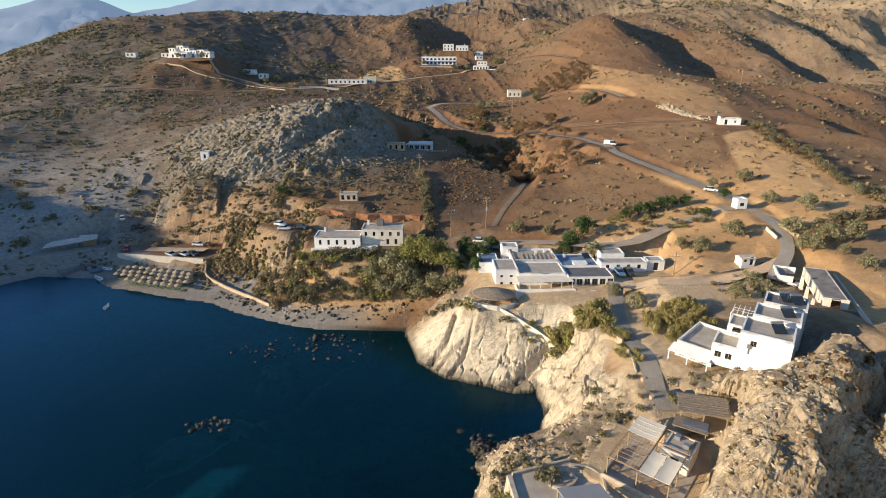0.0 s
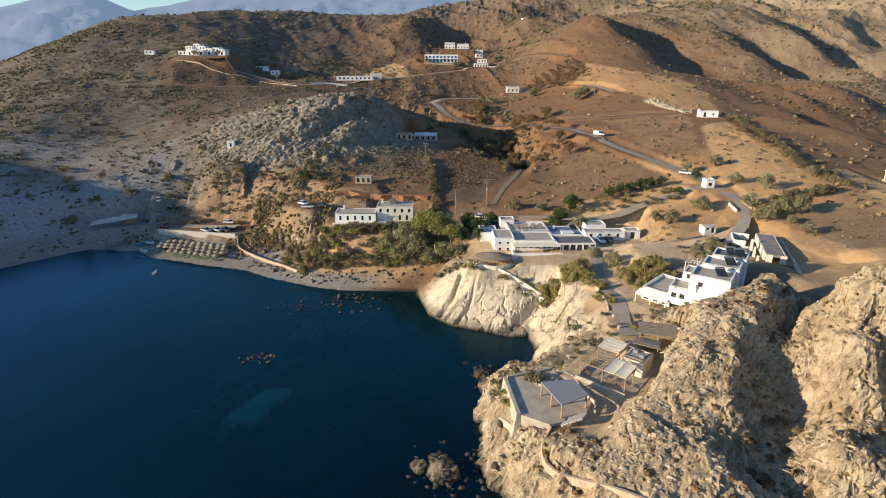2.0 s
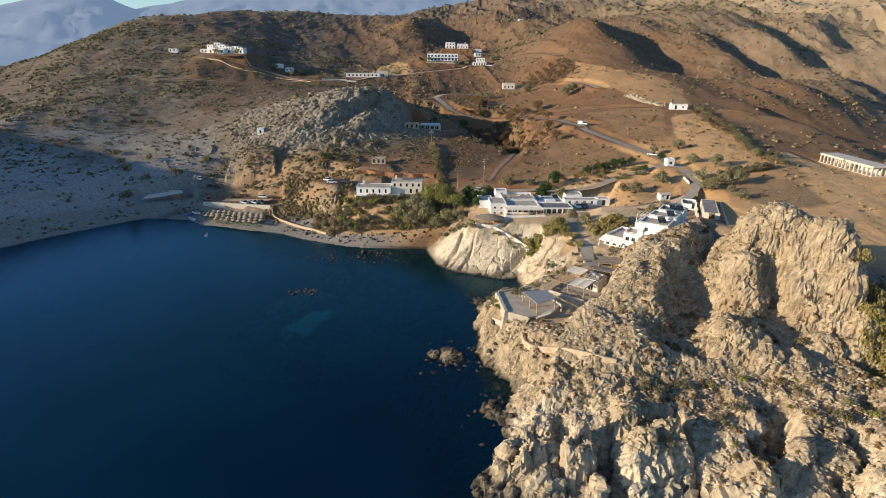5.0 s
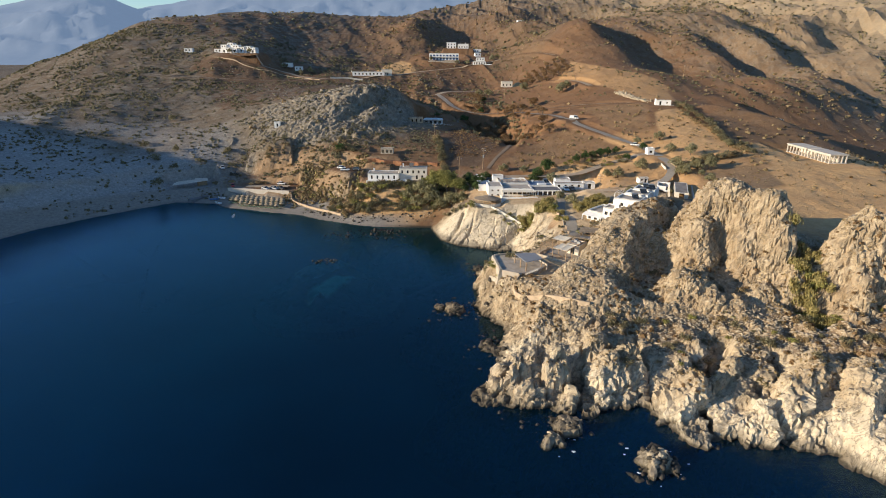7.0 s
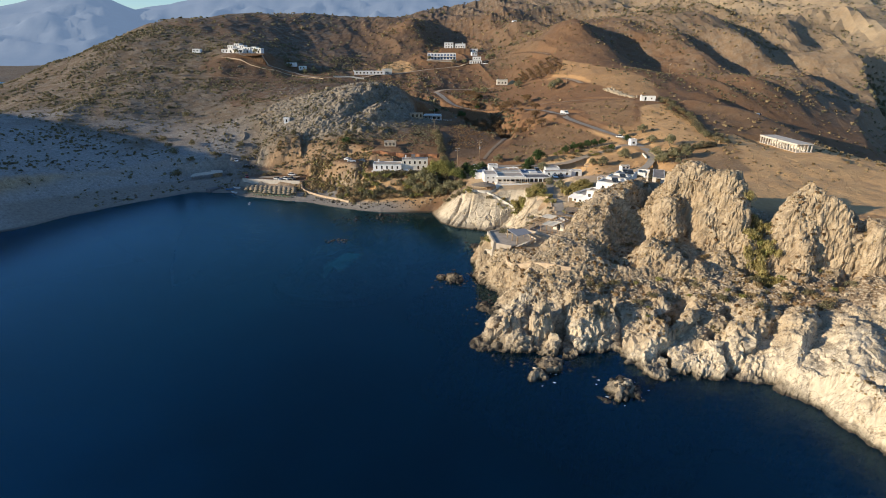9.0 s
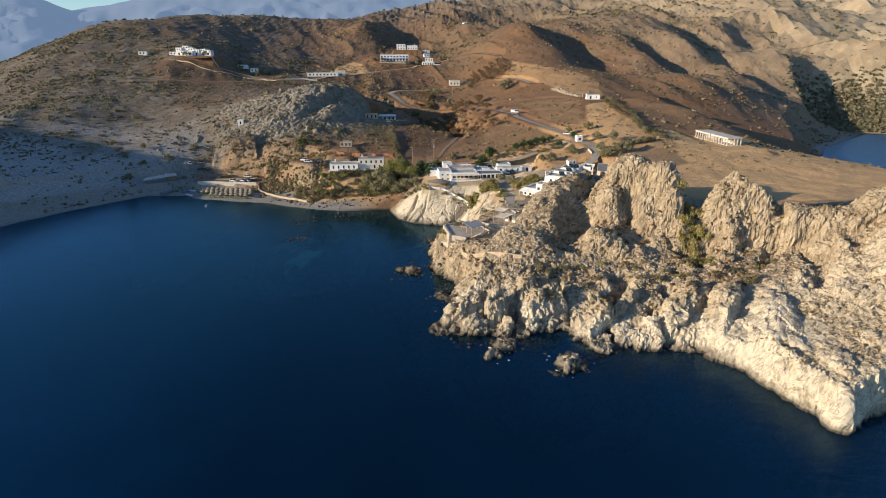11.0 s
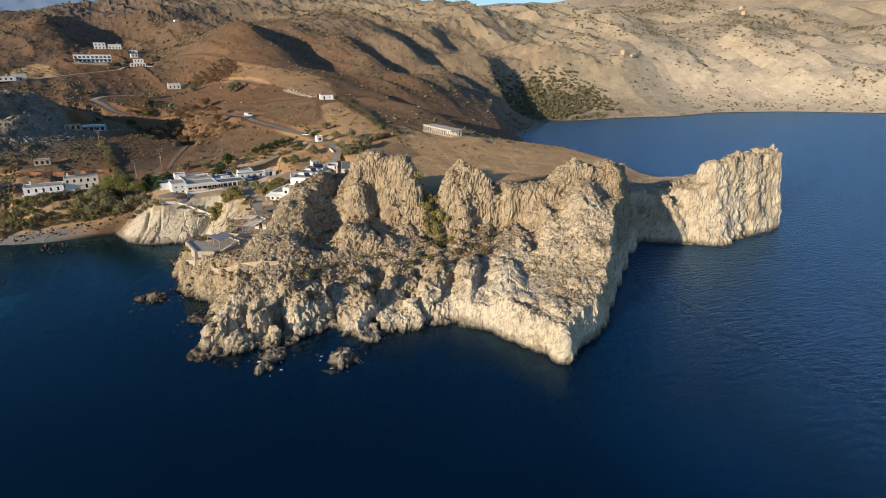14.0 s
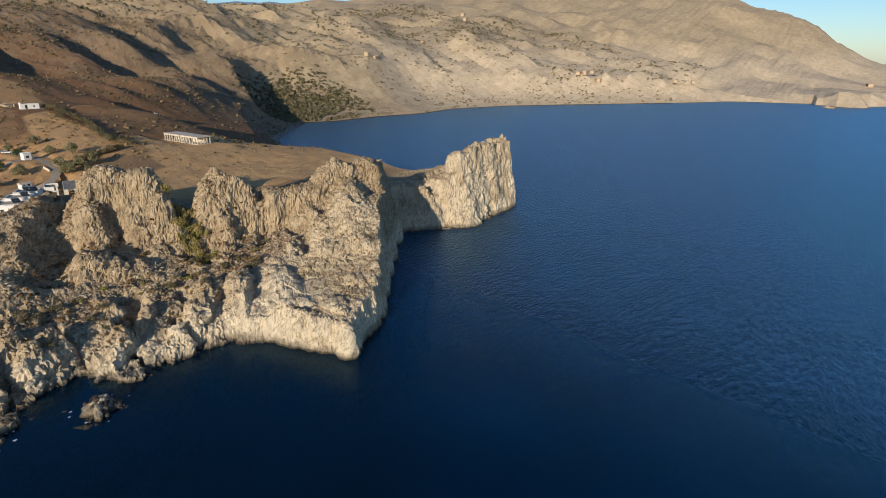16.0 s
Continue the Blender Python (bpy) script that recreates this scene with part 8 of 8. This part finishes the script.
west = lambda x, y, h: np.where(x < -40 - 0.1 * (y - 200), 0.9 * patchy(x, y, 22) + 0.08, 0.05)
x, y, h, rng = scatter(52000, (-420, 60, 120, 480), 101, west)
carpet("scrub", "grey-green scrub dotted over the western hills", "scrub", x, y, h, (0.22 + 0.6 * rng.uniform(size=len(x)) ** 2.5) * (1 + np.hypot(x, y) / 450), rng, MAQUIS, 7, 0.6)
x, y, h, rng = scatter(15000, (-120, 330, 100, 700), 102, lambda x, y, h: 0.10 + 0.5 * patchy(x, y, 60, 8) ** 3)
carpet("scrub", "thin dry scrub over the brown fields", "scrub", x, y, h, rng.uniform(0.4, 1.0, len(x)) * (1 + np.hypot(x, y) / 600), rng, DRY)
x, y, h, rng = scatter(14000, (-60, 420, 270, 620), 112, lambda x, y, h: 0.06 + 0.8 * patchy(x, y, 40, 18) ** 2)
carpet("scrub", "small dark bushes dotted over the brown hills", "scrub", x, y, h, rng.uniform(0.4, 1.3, len(x)), rng, MAQUIS, 6)
x, y, h, rng = scatter(20000, (120, 1300, 120, 1000), 103, lambda x, y, h: np.where(x + 0.3 * y > 330, 0.15 + 0.75 * patchy(x, y, 70, 9), 0.1))
carpet("scrub", "scattered olive-green bushes on the eastern slopes", "scrub", x, y, h, rng.uniform(0.5, 1.4, len(x)) * (0.6 + np.hypot(x, y) / 700), rng, HEATH, 6)
x, y, h, rng = scatter(16000, (300, 560, 300, 500), 104, lambda x, y, h: 0.9 * step01(1.2 - np.hypot((x - 430) / 80, (y - 388) / 55), 0, 0.5) * (0.3 + 0.7 * patchy(x, y, 30, 20)))
carpet("scrub", "dense dark scrub in the valley behind the far beach", "scrub", x, y, h, rng.uniform(1.4, 3.2, len(x)), rng, MAQUIS, 6)
x, y, h, rng = scatter(9000, (-600, 900, 480, 1500), 105, lambda x, y, h: 0.2 + 0.6 * patchy(x, y, 90, 10))
carpet("scrub", "dark bushes over the northern hills", "scrub", x, y, h, rng.uniform(1.4, 3.2, len(x)), rng, MAQUIS, 5)
x, y, h, _, rng = skin(5000, (0, 150, -35, 80), 106, lambda x, y, h: patchy(x, y, 9, 11) * (h > 6))
carpet("dry_grass", "ochre grass tufts between the headland rocks", "grass", x, y, h, rng.uniform(0.2, 0.45, len(x)), rng, DRY, 9)
x, y, h, _, rng = skin(900, (4, 150, -30, 72), 116, lambda x, y, h: patchy(x, y, 13, 19) ** 3 * (h > 6) * step01(y + 0.3 * (100 - x), 2, 10))
carpet("thorn_cushions", "russet-brown thorn cushions over the headland slope", "scrub", x, y, h + 0.05, rng.uniform(0.25, 0.75, len(x)), rng, RUSSET, 14, 0.6)
x, y, h, rng = scatter(620, (-84, -46, 149, 175), 117, lambda x, y, h: 0.9 + 0 * x, 0.8)
carpet("bluff_brush", "ochre and grey-green brush over the bluff", "scrub", x, y, h, rng.uniform(0.4, 1.0, len(x)), rng, DRY, 40, 0.8)
x, y, h, rng = scatter(240, (-84, -46, 149, 175), 118, lambda x, y, h: 0.9 + 0 * x, 0.8)
carpet("bluff_brush", "dusty yellow-green brush over the bluff", "scrub", x, y, h, rng.uniform(0.4, 0.9, len(x)), rng, CANE, 40, 0.8)
x, y, h, rng = scatter(4500, (20, 140, 84, 240), 107, lambda x, y, h: 0.5 * patchy(x, y, 14, 12))
carpet("dry_grass", "pale dry grass tufts on the fields", "grass", x, y, h, rng.uniform(0.2, 0.5, len(x)), rng, DRY, 8)
x, y, h, rng = scatter(7000, (-60, 45, 185, 360), 108, lambda x, y, h: 0.9 * np.maximum(step01(1.2 - np.hypot((x + 8) / 40, (y - 302) / 22), 0, 0.4), step01(1.2 - np.hypot((x - 18) / 16, (y - 252) / 48), 0, 0.4)) * (0.4 + 0.6 * patchy(x, y, 14, 13)))
carpet("scrub", "dark scrub in the shaded gully", "scrub", x, y, h, rng.uniform(0.7, 1.7, len(x)), rng, MAQUIS, 8)

x, y, h, rng = scatter(5200, (-118, -14, 160, 222), 120, lambda x, y, h: 0.15 + 0.85 * patchy(x, y, 11, 24))
carpet("scrub", "dry brown and grey brush over the foot of the rocky knoll", "scrub", x, y, h, rng.uniform(0.25, 0.75, len(x)), rng, HEATH, 9, 0.7)
x, y, h, rng = scatter(2600, (-8, 22, 176, 250), 119, lambda x, y, h: 0.25 + 0.5 * patchy(x, y, 12, 22))
carpet("vineyard", "low brown vines and weeds on the dark valley field", "plants", x, y, h, rng.uniform(0.25, 0.6, len(x)), rng, RUSSET, 7)


def rocks_object(name, label, x, y, z, size, rng, mat):
    """Many broken stones joined into one object."""
    base = np.array([(-1, -1, -1), (1, -1, -1), (1, 1, -1), (-1, 1, -1), (-1, -1, 1), (1, -1, 1), (1, 1, 1), (-1, 1, 1), (0, 0, 1.5), (0, -1.45, 0.1), (1.4, 0, 0), (0, 1.4, 0.1), (-1.45, 0, 0)], float) * 0.55
    tri = np.array([(4, 5, 8), (5, 6, 8), (6, 7, 8), (7, 4, 8), (0, 1, 9), (1, 5, 9), (5, 4, 9), (4, 0, 9), (1, 2, 10), (2, 6, 10), (6, 5, 10), (5, 1, 10), (2, 3, 11), (3, 7, 11), (7, 6, 11), (6, 2, 11), (3, 0, 12), (0, 4, 12), (4, 7, 12), (7, 3, 12)])
    n = len(x)
    v = base[None] * rng.uniform(0.6, 1.25, (n, 13, 3)) * np.stack([size, size * rng.uniform(0.6, 1, n), size * rng.uniform(0.45, 0.9, n)], 1)[:, None]
    a = rng.uniform(0, math.tau, n)
    c, s = np.cos(a)[:, None], np.sin(a)[:, None]
    v = np.stack([v[..., 0] * c - v[..., 1] * s, v[..., 0] * s + v[..., 1] * c, v[..., 2]], -1) + np.stack([x, y, z], 1)[:, None]
    f = (tri[None] + 13 * np.arange(n)[:, None, None]).reshape(-1, 3)
    me = bpy.data.meshes.new(name)
    me.vertices.add(13 * n)
    me.vertices.foreach_set("co", v.astype(np.float32).ravel())
    me.loops.add(f.size)
    me.loops.foreach_set("vertex_index", f.ravel().astype(np.int32))
    me.polygons.add(len(f))
    me.polygons.foreach_set("loop_start", np.arange(0, f.size, 3, dtype=np.int32))
    me.update(calc_edges=True)
    me.materials.append(mat)
    tagged(new(name, me), label, "rocks", kind="stuff")


def stone_material(name, dark, light):
    m, n, l = material(name)
    v = where(n, l)
    isl = n.new("ShaderNodeNewGeometry").outputs["Random Per Island"]
    c = ramp(n, l, isl, (0, dark), (1, light))
    g = noise_tex(n, l, v, 2.2, 6, 0.7)
    c = blend(n, l, 0.5, c, ramp(n, l, g, (0.3, tuple(k * 0.5 for k in dark)), (0.7, light)))
    finish(m, n, l, c, 0.92, g, 0.7, 0.12, spec=0.2)
    return m


PALE_STONE = stone_material("loose_limestone", (0.37, 0.295, 0.198), (0.53, 0.435, 0.305))
GREY_STONE = stone_material("grey_hill_stone", (0.16, 0.135, 0.105), (0.30, 0.26, 0.205))
DARK_STONE = stone_material("sea_stained_stone", (0.03, 0.027, 0.022), (0.10, 0.086, 0.068))
rng = np.random.default_rng(201)
def rubble(x, y, h):
    """Where loose stone lies: the ledge under the towers, the top of the south-east point, and thinly elsewhere."""
    band = np.maximum(step01(1.2 - np.hypot((x - 60) / 46, (y - 17 + 0.12 * (x - 60)) / 10), 0, 0.4), step01(1.25 - np.hypot((x - 97) / 14, (y + 13) / 13), 0, 0.4))
    return (0.3 + 0.7 * band) * (0.25 + 0.75 * patchy(x, y, 12, 14)) * (1 - 0.9 * step01(1.2 - np.hypot((x - 76) / 13, (y + 9) / 9), 0, 0.3))


x, y, h, nrm, rng = skin(36000, (0, 150, -32, 76), 202, rubble)
shards("broken_rock", "broken pale limestone strewn over the headland", x, y, h, nrm, 0.11 + 0.32 * rng.uniform(size=len(x)) ** 4, rng, PALE_STONE)
x, y, h, nrm, rng = skin(5000, (160, 232, -5, 30), 204, lambda x, y, h: patchy(x, y, 12, 16) * (h > 12))
shards("broken_rock", "broken limestone on the crown of the outer rock", x, y, h, nrm, 0.2 + 0.5 * rng.uniform(size=len(x)) ** 4, rng, PALE_STONE)
x, y, h, nrm, rng = skin(9000, (-135, -22, 190, 268), 205, lambda x, y, h: 0.3 + 0.7 * patchy(x, y, 16, 17))
shards("broken_rock", "grey craggy rock bristling over the knoll", x, y, h, nrm, 0.2 + 1.1 * rng.uniform(size=len(x)) ** 4, rng, GREY_STONE)
x, y, h, rng = scatter(6000, (-230, 0, 190, 420), 203, lambda x, y, h: 0.7 * patchy(x, y, 26, 15))
rocks_object("boulders", "grey stones over the western hillside", x, y, h - 0.1, 0.3 + 1.0 * rng.uniform(size=len(x)) ** 4, rng, GREY_STONE)
x = np.concatenate([rng.uniform(-70, -14, 120), rng.normal(-33, 3, 70), rng.normal(-30, 8, 130), rng.normal(-46, 5, 60)])
y = np.concatenate([rng.uniform(126, 131, 120), rng.normal(118.5, 1.0, 70), rng.normal(114, 4, 130), rng.normal(112, 2.5, 60)])
y[:120] += np.maximum(0, -x[:120] - 45) * 0.5
h = height(x, y)[0]
rocks_object("beach_rocks", "dark stones along the foot of the beach slope", x, y, np.maximum(h, -0.25), 0.25 + 0.7 * rng.uniform(size=len(x)) ** 2, rng, DARK_STONE)
x = np.concatenate([rng.normal(-3, 3.5, 240), rng.uniform(2, 12, 260), rng.normal(4, 3, 110), rng.normal(16, 5, 120), rng.normal(31, 2.5, 50), rng.normal(-46.5, 2.2, 46)])
y = np.concatenate([rng.normal(49, 3.0, 240), rng.uniform(70, 83, 260), rng.normal(30, 5, 110), rng.normal(0, 2.5, 120), rng.normal(-9, 2, 50), rng.normal(84.8, 1.0, 46)])
h, _, d, _ = height(x, y)
ok = d < 7
rocks_object("shore_rocks", "dark wet rocks heaped along the shore", x[ok], y[ok], np.maximum(h[ok], -0.3), 0.3 + 0.75 * rng.uniform(size=len(x))[ok] ** 2, rng, DARK_STONE)
# broken water round the outer rocks
vs, fs = [], []
for cx, cy, r, count in ((14, -4, 3.4, 6), (31, -9, 4.2, 8)):
    for _ in range(count):
        a, q = rng.uniform(0, math.tau), r * rng.uniform(0.9, 1.35)
        fx, fy, s = cx + q * math.cos(a), cy + q * math.sin(a), rng.uniform(0.08, 0.26)
        n0 = len(vs)
        for k in range(7):
            b = k * math.tau / 7
            w = s * rng.uniform(0.5, 1.3)
            vs.append((fx + w * math.cos(b) * 1.6, fy + w * math.sin(b), 0.05))
        vs.append((fx, fy, 0.12))
        fs += [(n0 + k, n0 + (k + 1) % 7, n0 + 7) for k in range(7)]
foam = bpy.data.meshes.new("foam")
foam.from_pydata(vs, [], fs)
foam.materials.append(plain("foam", (0.75, 0.78, 0.78), 0.2, 4.0))
tagged(new("foam", foam), "white flecks of foam round the shore rocks", "foam", kind="stuff")
x = rng.uniform(-58, -14, 170)
y = 129.6 + np.maximum(0, -x - 45) * 0.55 + rng.normal(0, 0.6, 170)
rocks_object("bank_stones", "pale boulders along the foot of the ochre bank", x, y, height(x, y)[0] + 0.05, 0.15 + 0.35 * rng.uniform(size=170) ** 2, rng, PALE_STONE)
t_ = rng.uniform(0, 1, 420)
x, y = 96 + 9 * t_ + rng.normal(0, 1.0, 420), 273 - 27 * t_ + rng.normal(0, 1.6, 420)
rocks_object("rubble_heap", "pale rubble line across the upper field", x, y, height(x, y)[0] + 0.2, 0.4 + 0.8 * rng.uniform(size=420) ** 2, rng, PALE_STONE)

# ---- beach, boats, cars, poles ----
def parasol(label):
    p = thing("beach_parasol", 0, 0, -900, 0, label, "parasol")
    bm = bmesh.new()
    tube(bm, (0, 0, -0.3), (0, 0, 2.15), 0.035, 0.03, 6)
    part("pole", bm, WOOD, p)
    bm = bmesh.new()
    n = 10
    rim = [bm.verts.new((1.25 * math.cos(k * math.tau / n), 1.25 * math.sin(k * math.tau / n), 1.75 + 0.04 * (k % 2))) for k in range(n)]
    low = [bm.verts.new((1.2 * math.cos(k * math.tau / n), 1.2 * math.sin(k * math.tau / n), 1.6)) for k in range(n)]
    top = bm.verts.new((0, 0, 2.35))
    for k in range(n):
        bm.faces.new((rim[k], rim[(k + 1) % n], top))
        bm.faces.new((low[k], low[(k + 1) % n], rim[(k + 1) % n], rim[k]))
    part("canopy", bm, THATCH, p)
    return p


def sunbed():
    s = thing("sunbed", 0, 0, -900, 0, "pale green beach sunbed with its back raised", "sunbed")
    part("frame", boxes((-0.33, 0.33, -0.95, 0.5, 0.28, 0.34)), METAL, s)
    bm = bmesh.new()
    beam(bm, (0, 0.5, 0.36), (0, 1.05, 0.72), 0.62, 0.07)
    part("backrest", bm, GREEN_MAT, s)
    part("mattress", boxes((-0.31, 0.31, -0.93, 0.5, 0.345, 0.42)), GREEN_MAT, s)
    for x in (-0.28, 0.28):
        for y in (-0.85, 0.45):
            part("leg", boxes((x - 0.025, x + 0.025, y - 0.025, y + 0.025, -0.1, 0.28)), METAL, s)
    return s


shade, bed = parasol("thatched beach parasol over paired sunbeds"), sunbed()
dice = random.Random(77)
for r in range(4):
    for c in range(11):
        if r == 3 and c in (0, 1, 10):
            continue
        x, y = -106.5 + 2.45 * c + 0.55 * r + dice.uniform(-0.2, 0.2), 157.2 - 0.62 * c - 2.35 * r + dice.uniform(-0.2, 0.2)
        z = ground_at(x, y)
        copy_thing(shade, pose(x, y, z, dice.uniform(-4, 4), dice.uniform(-4, 4), dice.uniform(0, 60)))
        for s in (-0.75, 0.75):
            copy_thing(bed, pose(x + s, y - 0.4, z, 0, 0, 166 + dice.uniform(-6, 6)))
for ob in list(scene.objects):
    if ob.parent is None and ob.name.startswith(("beach_parasol", "sunbed")):
        tagged(ob, group="parasols on the beach" if ob.name.startswith("beach") else "sunbeds on the beach")
retire([shade, bed])


def boat(x, y, z, turn, length, label, mat, tilt=0):
    b = thing("rowing_boat", x, y, z, turn, label, "boat")
    bm = bmesh.new()
    rings = []
    for k in range(9):
        t = k / 8
        w = 0.34 * length * 0.5 * (math.sin(math.pi * min(0.98, 0.32 + 0.68 * t)) ** 0.7 if t < 1 else 0.02)
        y0 = (t - 0.5) * length
        up = 0.28 * abs(2 * t - 0.9) ** 2
        rings.append([bm.verts.new(p) for p in ((-w, y0, 0.55 + up), (-w * 0.8, y0, 0.15), (0, y0, -0.05 + up * 0.6), (w * 0.8, y0, 0.15), (w, y0, 0.55 + up), (w * 0.86, y0, 0.52 + up), (w * 0.6, y0, 0.2), (-w * 0.6, y0, 0.2), (-w * 0.86, y0, 0.52 + up))])
    for a, c in zip(rings[:-1], rings[1:]):
        for k in range(9):
            bm.faces.new((a[k], a[(k + 1) % 9], c[(k + 1) % 9], c[k]))
    bm.faces.new(rings[0])
    bm.faces.new(rings[-1][::-1])
    bmesh.ops.recalc_face_normals(bm, faces=bm.faces)
    part("hull", bm, mat, b)
    for t in (-0.18, 0.12):
        part("thwart", boxes((-0.14 * length, 0.14 * length, t * length - 0.12, t * length + 0.12, 0.38, 0.43)), WOOD, b)


HULL_WHITE, HULL_BLUE = paint("white_hull", (0.72, 0.72, 0.70)), paint("blue_hull", (0.08, 0.2, 0.4))
boat(-112.5, 153.0, 0.3, 55, 4.4, "white rowing boat drawn up on the slipway beach", HULL_WHITE)
boat(-116.0, 157.5, 0.8, 120, 4.0, "blue rowing boat beside the slipway", HULL_BLUE)
boat(-113.0, 158.5, 1.2, 70, 3.8, "small white boat on the shingle", HULL_WHITE)
boat(-109.0, 163.0, 1.6, 100, 3.6, "dinghy lying below the quay", HULL_BLUE)
boat(-98.0, 134.0, -0.1, 10, 3.0, "little white boat moored off the beach", HULL_WHITE)


def car(label, mat, van=False):
    c = thing("van" if van else "car", 0, 0, -900, 0, label, "van" if van else "car")
    L, W = (4.9, 1.9) if van else (4.1, 1.72)
    prof = [(-0.5, 0.32), (-0.5, 0.62), (-0.47, 0.80), (-0.26, 0.92), (0.42, 0.98), (0.49, 0.86), (0.5, 0.34)]
    bm = bmesh.new()
    sides = []
    for s in (-1, 1):
        sides.append([bm.verts.new((s * W / 2 * (1 - (0.06 if z > 0.85 else 0.0)), y * L, z)) for y, z in prof])
    a, b = sides
    n = len(prof)
    bm.faces.new(a)
    bm.faces.new(b[::-1])
    for k in range(n):
        bm.faces.new((a[(k + 1) % n], a[k], b[k], b[(k + 1) % n]))
    bmesh.ops.bevel(bm, geom=[e for e in bm.edges], offset=0.06, segments=2, affect="EDGES")
    body = part("body", bm, mat, c)
    roof = [(-0.38, 0.94), (-0.30, 1.85), (0.47, 1.9), (0.49, 0.94)] if van else [(-0.24, 0.93), (-0.08, 1.42), (0.28, 1.45), (0.44, 0.97)]
    bm = bmesh.new()
    a = [bm.verts.new((-W / 2 * (0.93 if z < 1 else 0.78), y * L, z)) for y, z in roof]
    b = [bm.verts.new((W / 2 * (0.93 if z < 1 else 0.78), y * L, z)) for y, z in roof]
    bm.faces.new(a)
    bm.faces.new(b[::-1])
    for k in range(4):
        bm.faces.new((a[(k + 1) % 4], a[k], b[k], b[(k + 1) % 4]))
    part("glasshouse", bm, GLASS, body)
    top = roof[1:3]
    part("roof_panel", boxes((-W / 2 * 0.79, W / 2 * 0.79, top[0][0] * L - 0.03, top[1][0] * L + 0.03, top[1][1] - 0.02, top[1][1] + 0.04)), mat, body)
    if van:
        part("side_panel", boxes((-W / 2 - 0.01, W / 2 + 0.01, -0.02 * L, 0.485 * L, 0.9, 1.86)), mat, body)
    for y in (-0.31, 0.3):
        for s in (-1, 1):
            bm = bmesh.new()
            tube(bm, (s * (W / 2 - 0.2), y * L, 0.31), (s * (W / 2 + 0.01), y * L, 0.31), 0.31, 0.31, 14)
            w = part("wheel", bm, RUBBER, c)
            bm = bmesh.new()
            tube(bm, (s * (W / 2), y * L, 0.31), (s * (W / 2 + 0.02), y * L, 0.31), 0.19, 0.17, 10)
            part("rim", bm, METAL, w)
    for s in (-1, 1):
        part("headlight", boxes((s * 0.62 - 0.16, s * 0.62 + 0.16, -0.505 * L, -0.49 * L, 0.62, 0.76)), METAL, body)
    return c


C_WHITE, C_GREY, C_RED, C_DARK, C_BLUE = (paint("car_" + k, v) for k, v in (("white", (0.7, 0.7, 0.69)), ("silver", (0.42, 0.43, 0.44)), ("red", (0.32, 0.03, 0.025)), ("dark", (0.035, 0.037, 0.04)), ("blue", (0.12, 0.22, 0.36))))
stock = {"white": car("white hatchback parked on bare ground", C_WHITE), "silver": car("silver hatchback parked on bare ground", C_GREY), "red": car("red hatchback parked on bare ground", C_RED), "dark": car("dark hatchback parked on bare ground", C_DARK), "blue": car("pale blue hatchback parked outside", C_BLUE), "van": car("parked white delivery van", C_WHITE, True)}
for key, x, y, turn in (("silver", -93, 161.5, 60), ("silver", -89, 162, 62), ("dark", -86, 162.2, 58), ("white", -88.5, 171.5, 85), ("red", -110, 166, 20), ("white", -123, 187, 30), ("dark", -116, 184, 80), ("white", -57.5, 164.5, 70), ("white", -55, 160.2, 95), ("dark", -50, 162, 80),
                        ("blue", 38.6, 124.2, 5), ("dark", 41, 124.5, 8), ("white", 5.5, 151.5, 80), ("dark", 10.0, 143.5, 85), ("dark", 13.5, 143.2, 88), ("silver", 72.0, 112.0, 40), ("dark", 70.5, 114.5, 60), ("van", 59.5, 221.5, 60), ("white", 76.8, 166.6, 65), ("dark", 34.5, 73.5, 20)):
    copy_thing(stock[key], pose(x, y, ground_at(x, y) + 0.16, 0, 0, turn))
retire(list(stock.values()))


def utility_pole(x, y, high, turn, transformer=False):
    p = thing("utility_pole", x, y, ground_at(x, y), turn, "wooden utility pole with crossarms", "pole", "utility poles")
    bm = bmesh.new()
    tube(bm, (0, 0, -0.8), (0, 0, high), 0.16, 0.1, 8)
    part("mast", bm, WOOD, p)
    for k, z in enumerate((high - 0.4, high - 1.3)):
        arm = part("crossarm", boxes((-1.1, 1.1, -0.06, 0.06, z - 0.06, z + 0.06)), WOOD, p)
        for x2 in (-1.0, -0.4, 0.4, 1.0):
            bm = bmesh.new()
            tube(bm, (x2, 0, z + 0.06), (x2, 0, z + 0.26), 0.05, 0.04, 6)
            part("insulator", bm, WHITE, arm)
    if transformer:
        bm = bmesh.new()
        tube(bm, (0, -0.45, high - 4.2), (0, -0.45, high - 3.0), 0.32, 0.32, 12)
        part("transformer", bm, METAL, p)


for x, y, high, turn, tr in ((-3, 156.6, 8.5, 20, False), (7.6, 159, 9.5, 10, True), (74, 298.5, 9, 40, False), (-16, 207, 7, 0, False), (18.5, 262, 8, 20, False), (149, 309, 9, 40, False), (-92, 388, 9, 0, True), (-130, 405, 8, 0, False), (30, 330, 8, 10, False), (51.5, 124.0, 6, 0, False)):
    utility_pole(x, y, high, turn, tr)

for x, y in ((30.8, 80.0), (30.4, 74.5)):
    t = thing("planter_pot", x, y, ground_at(x, y), 0, "clay pot beside the lane", "pot")
    bm = bmesh.new()
    tube(bm, (0, 0, -0.1), (0, 0, 0.7), 0.26, 0.42, 10)
    part("pot", bm, EARTH_WALL, t)
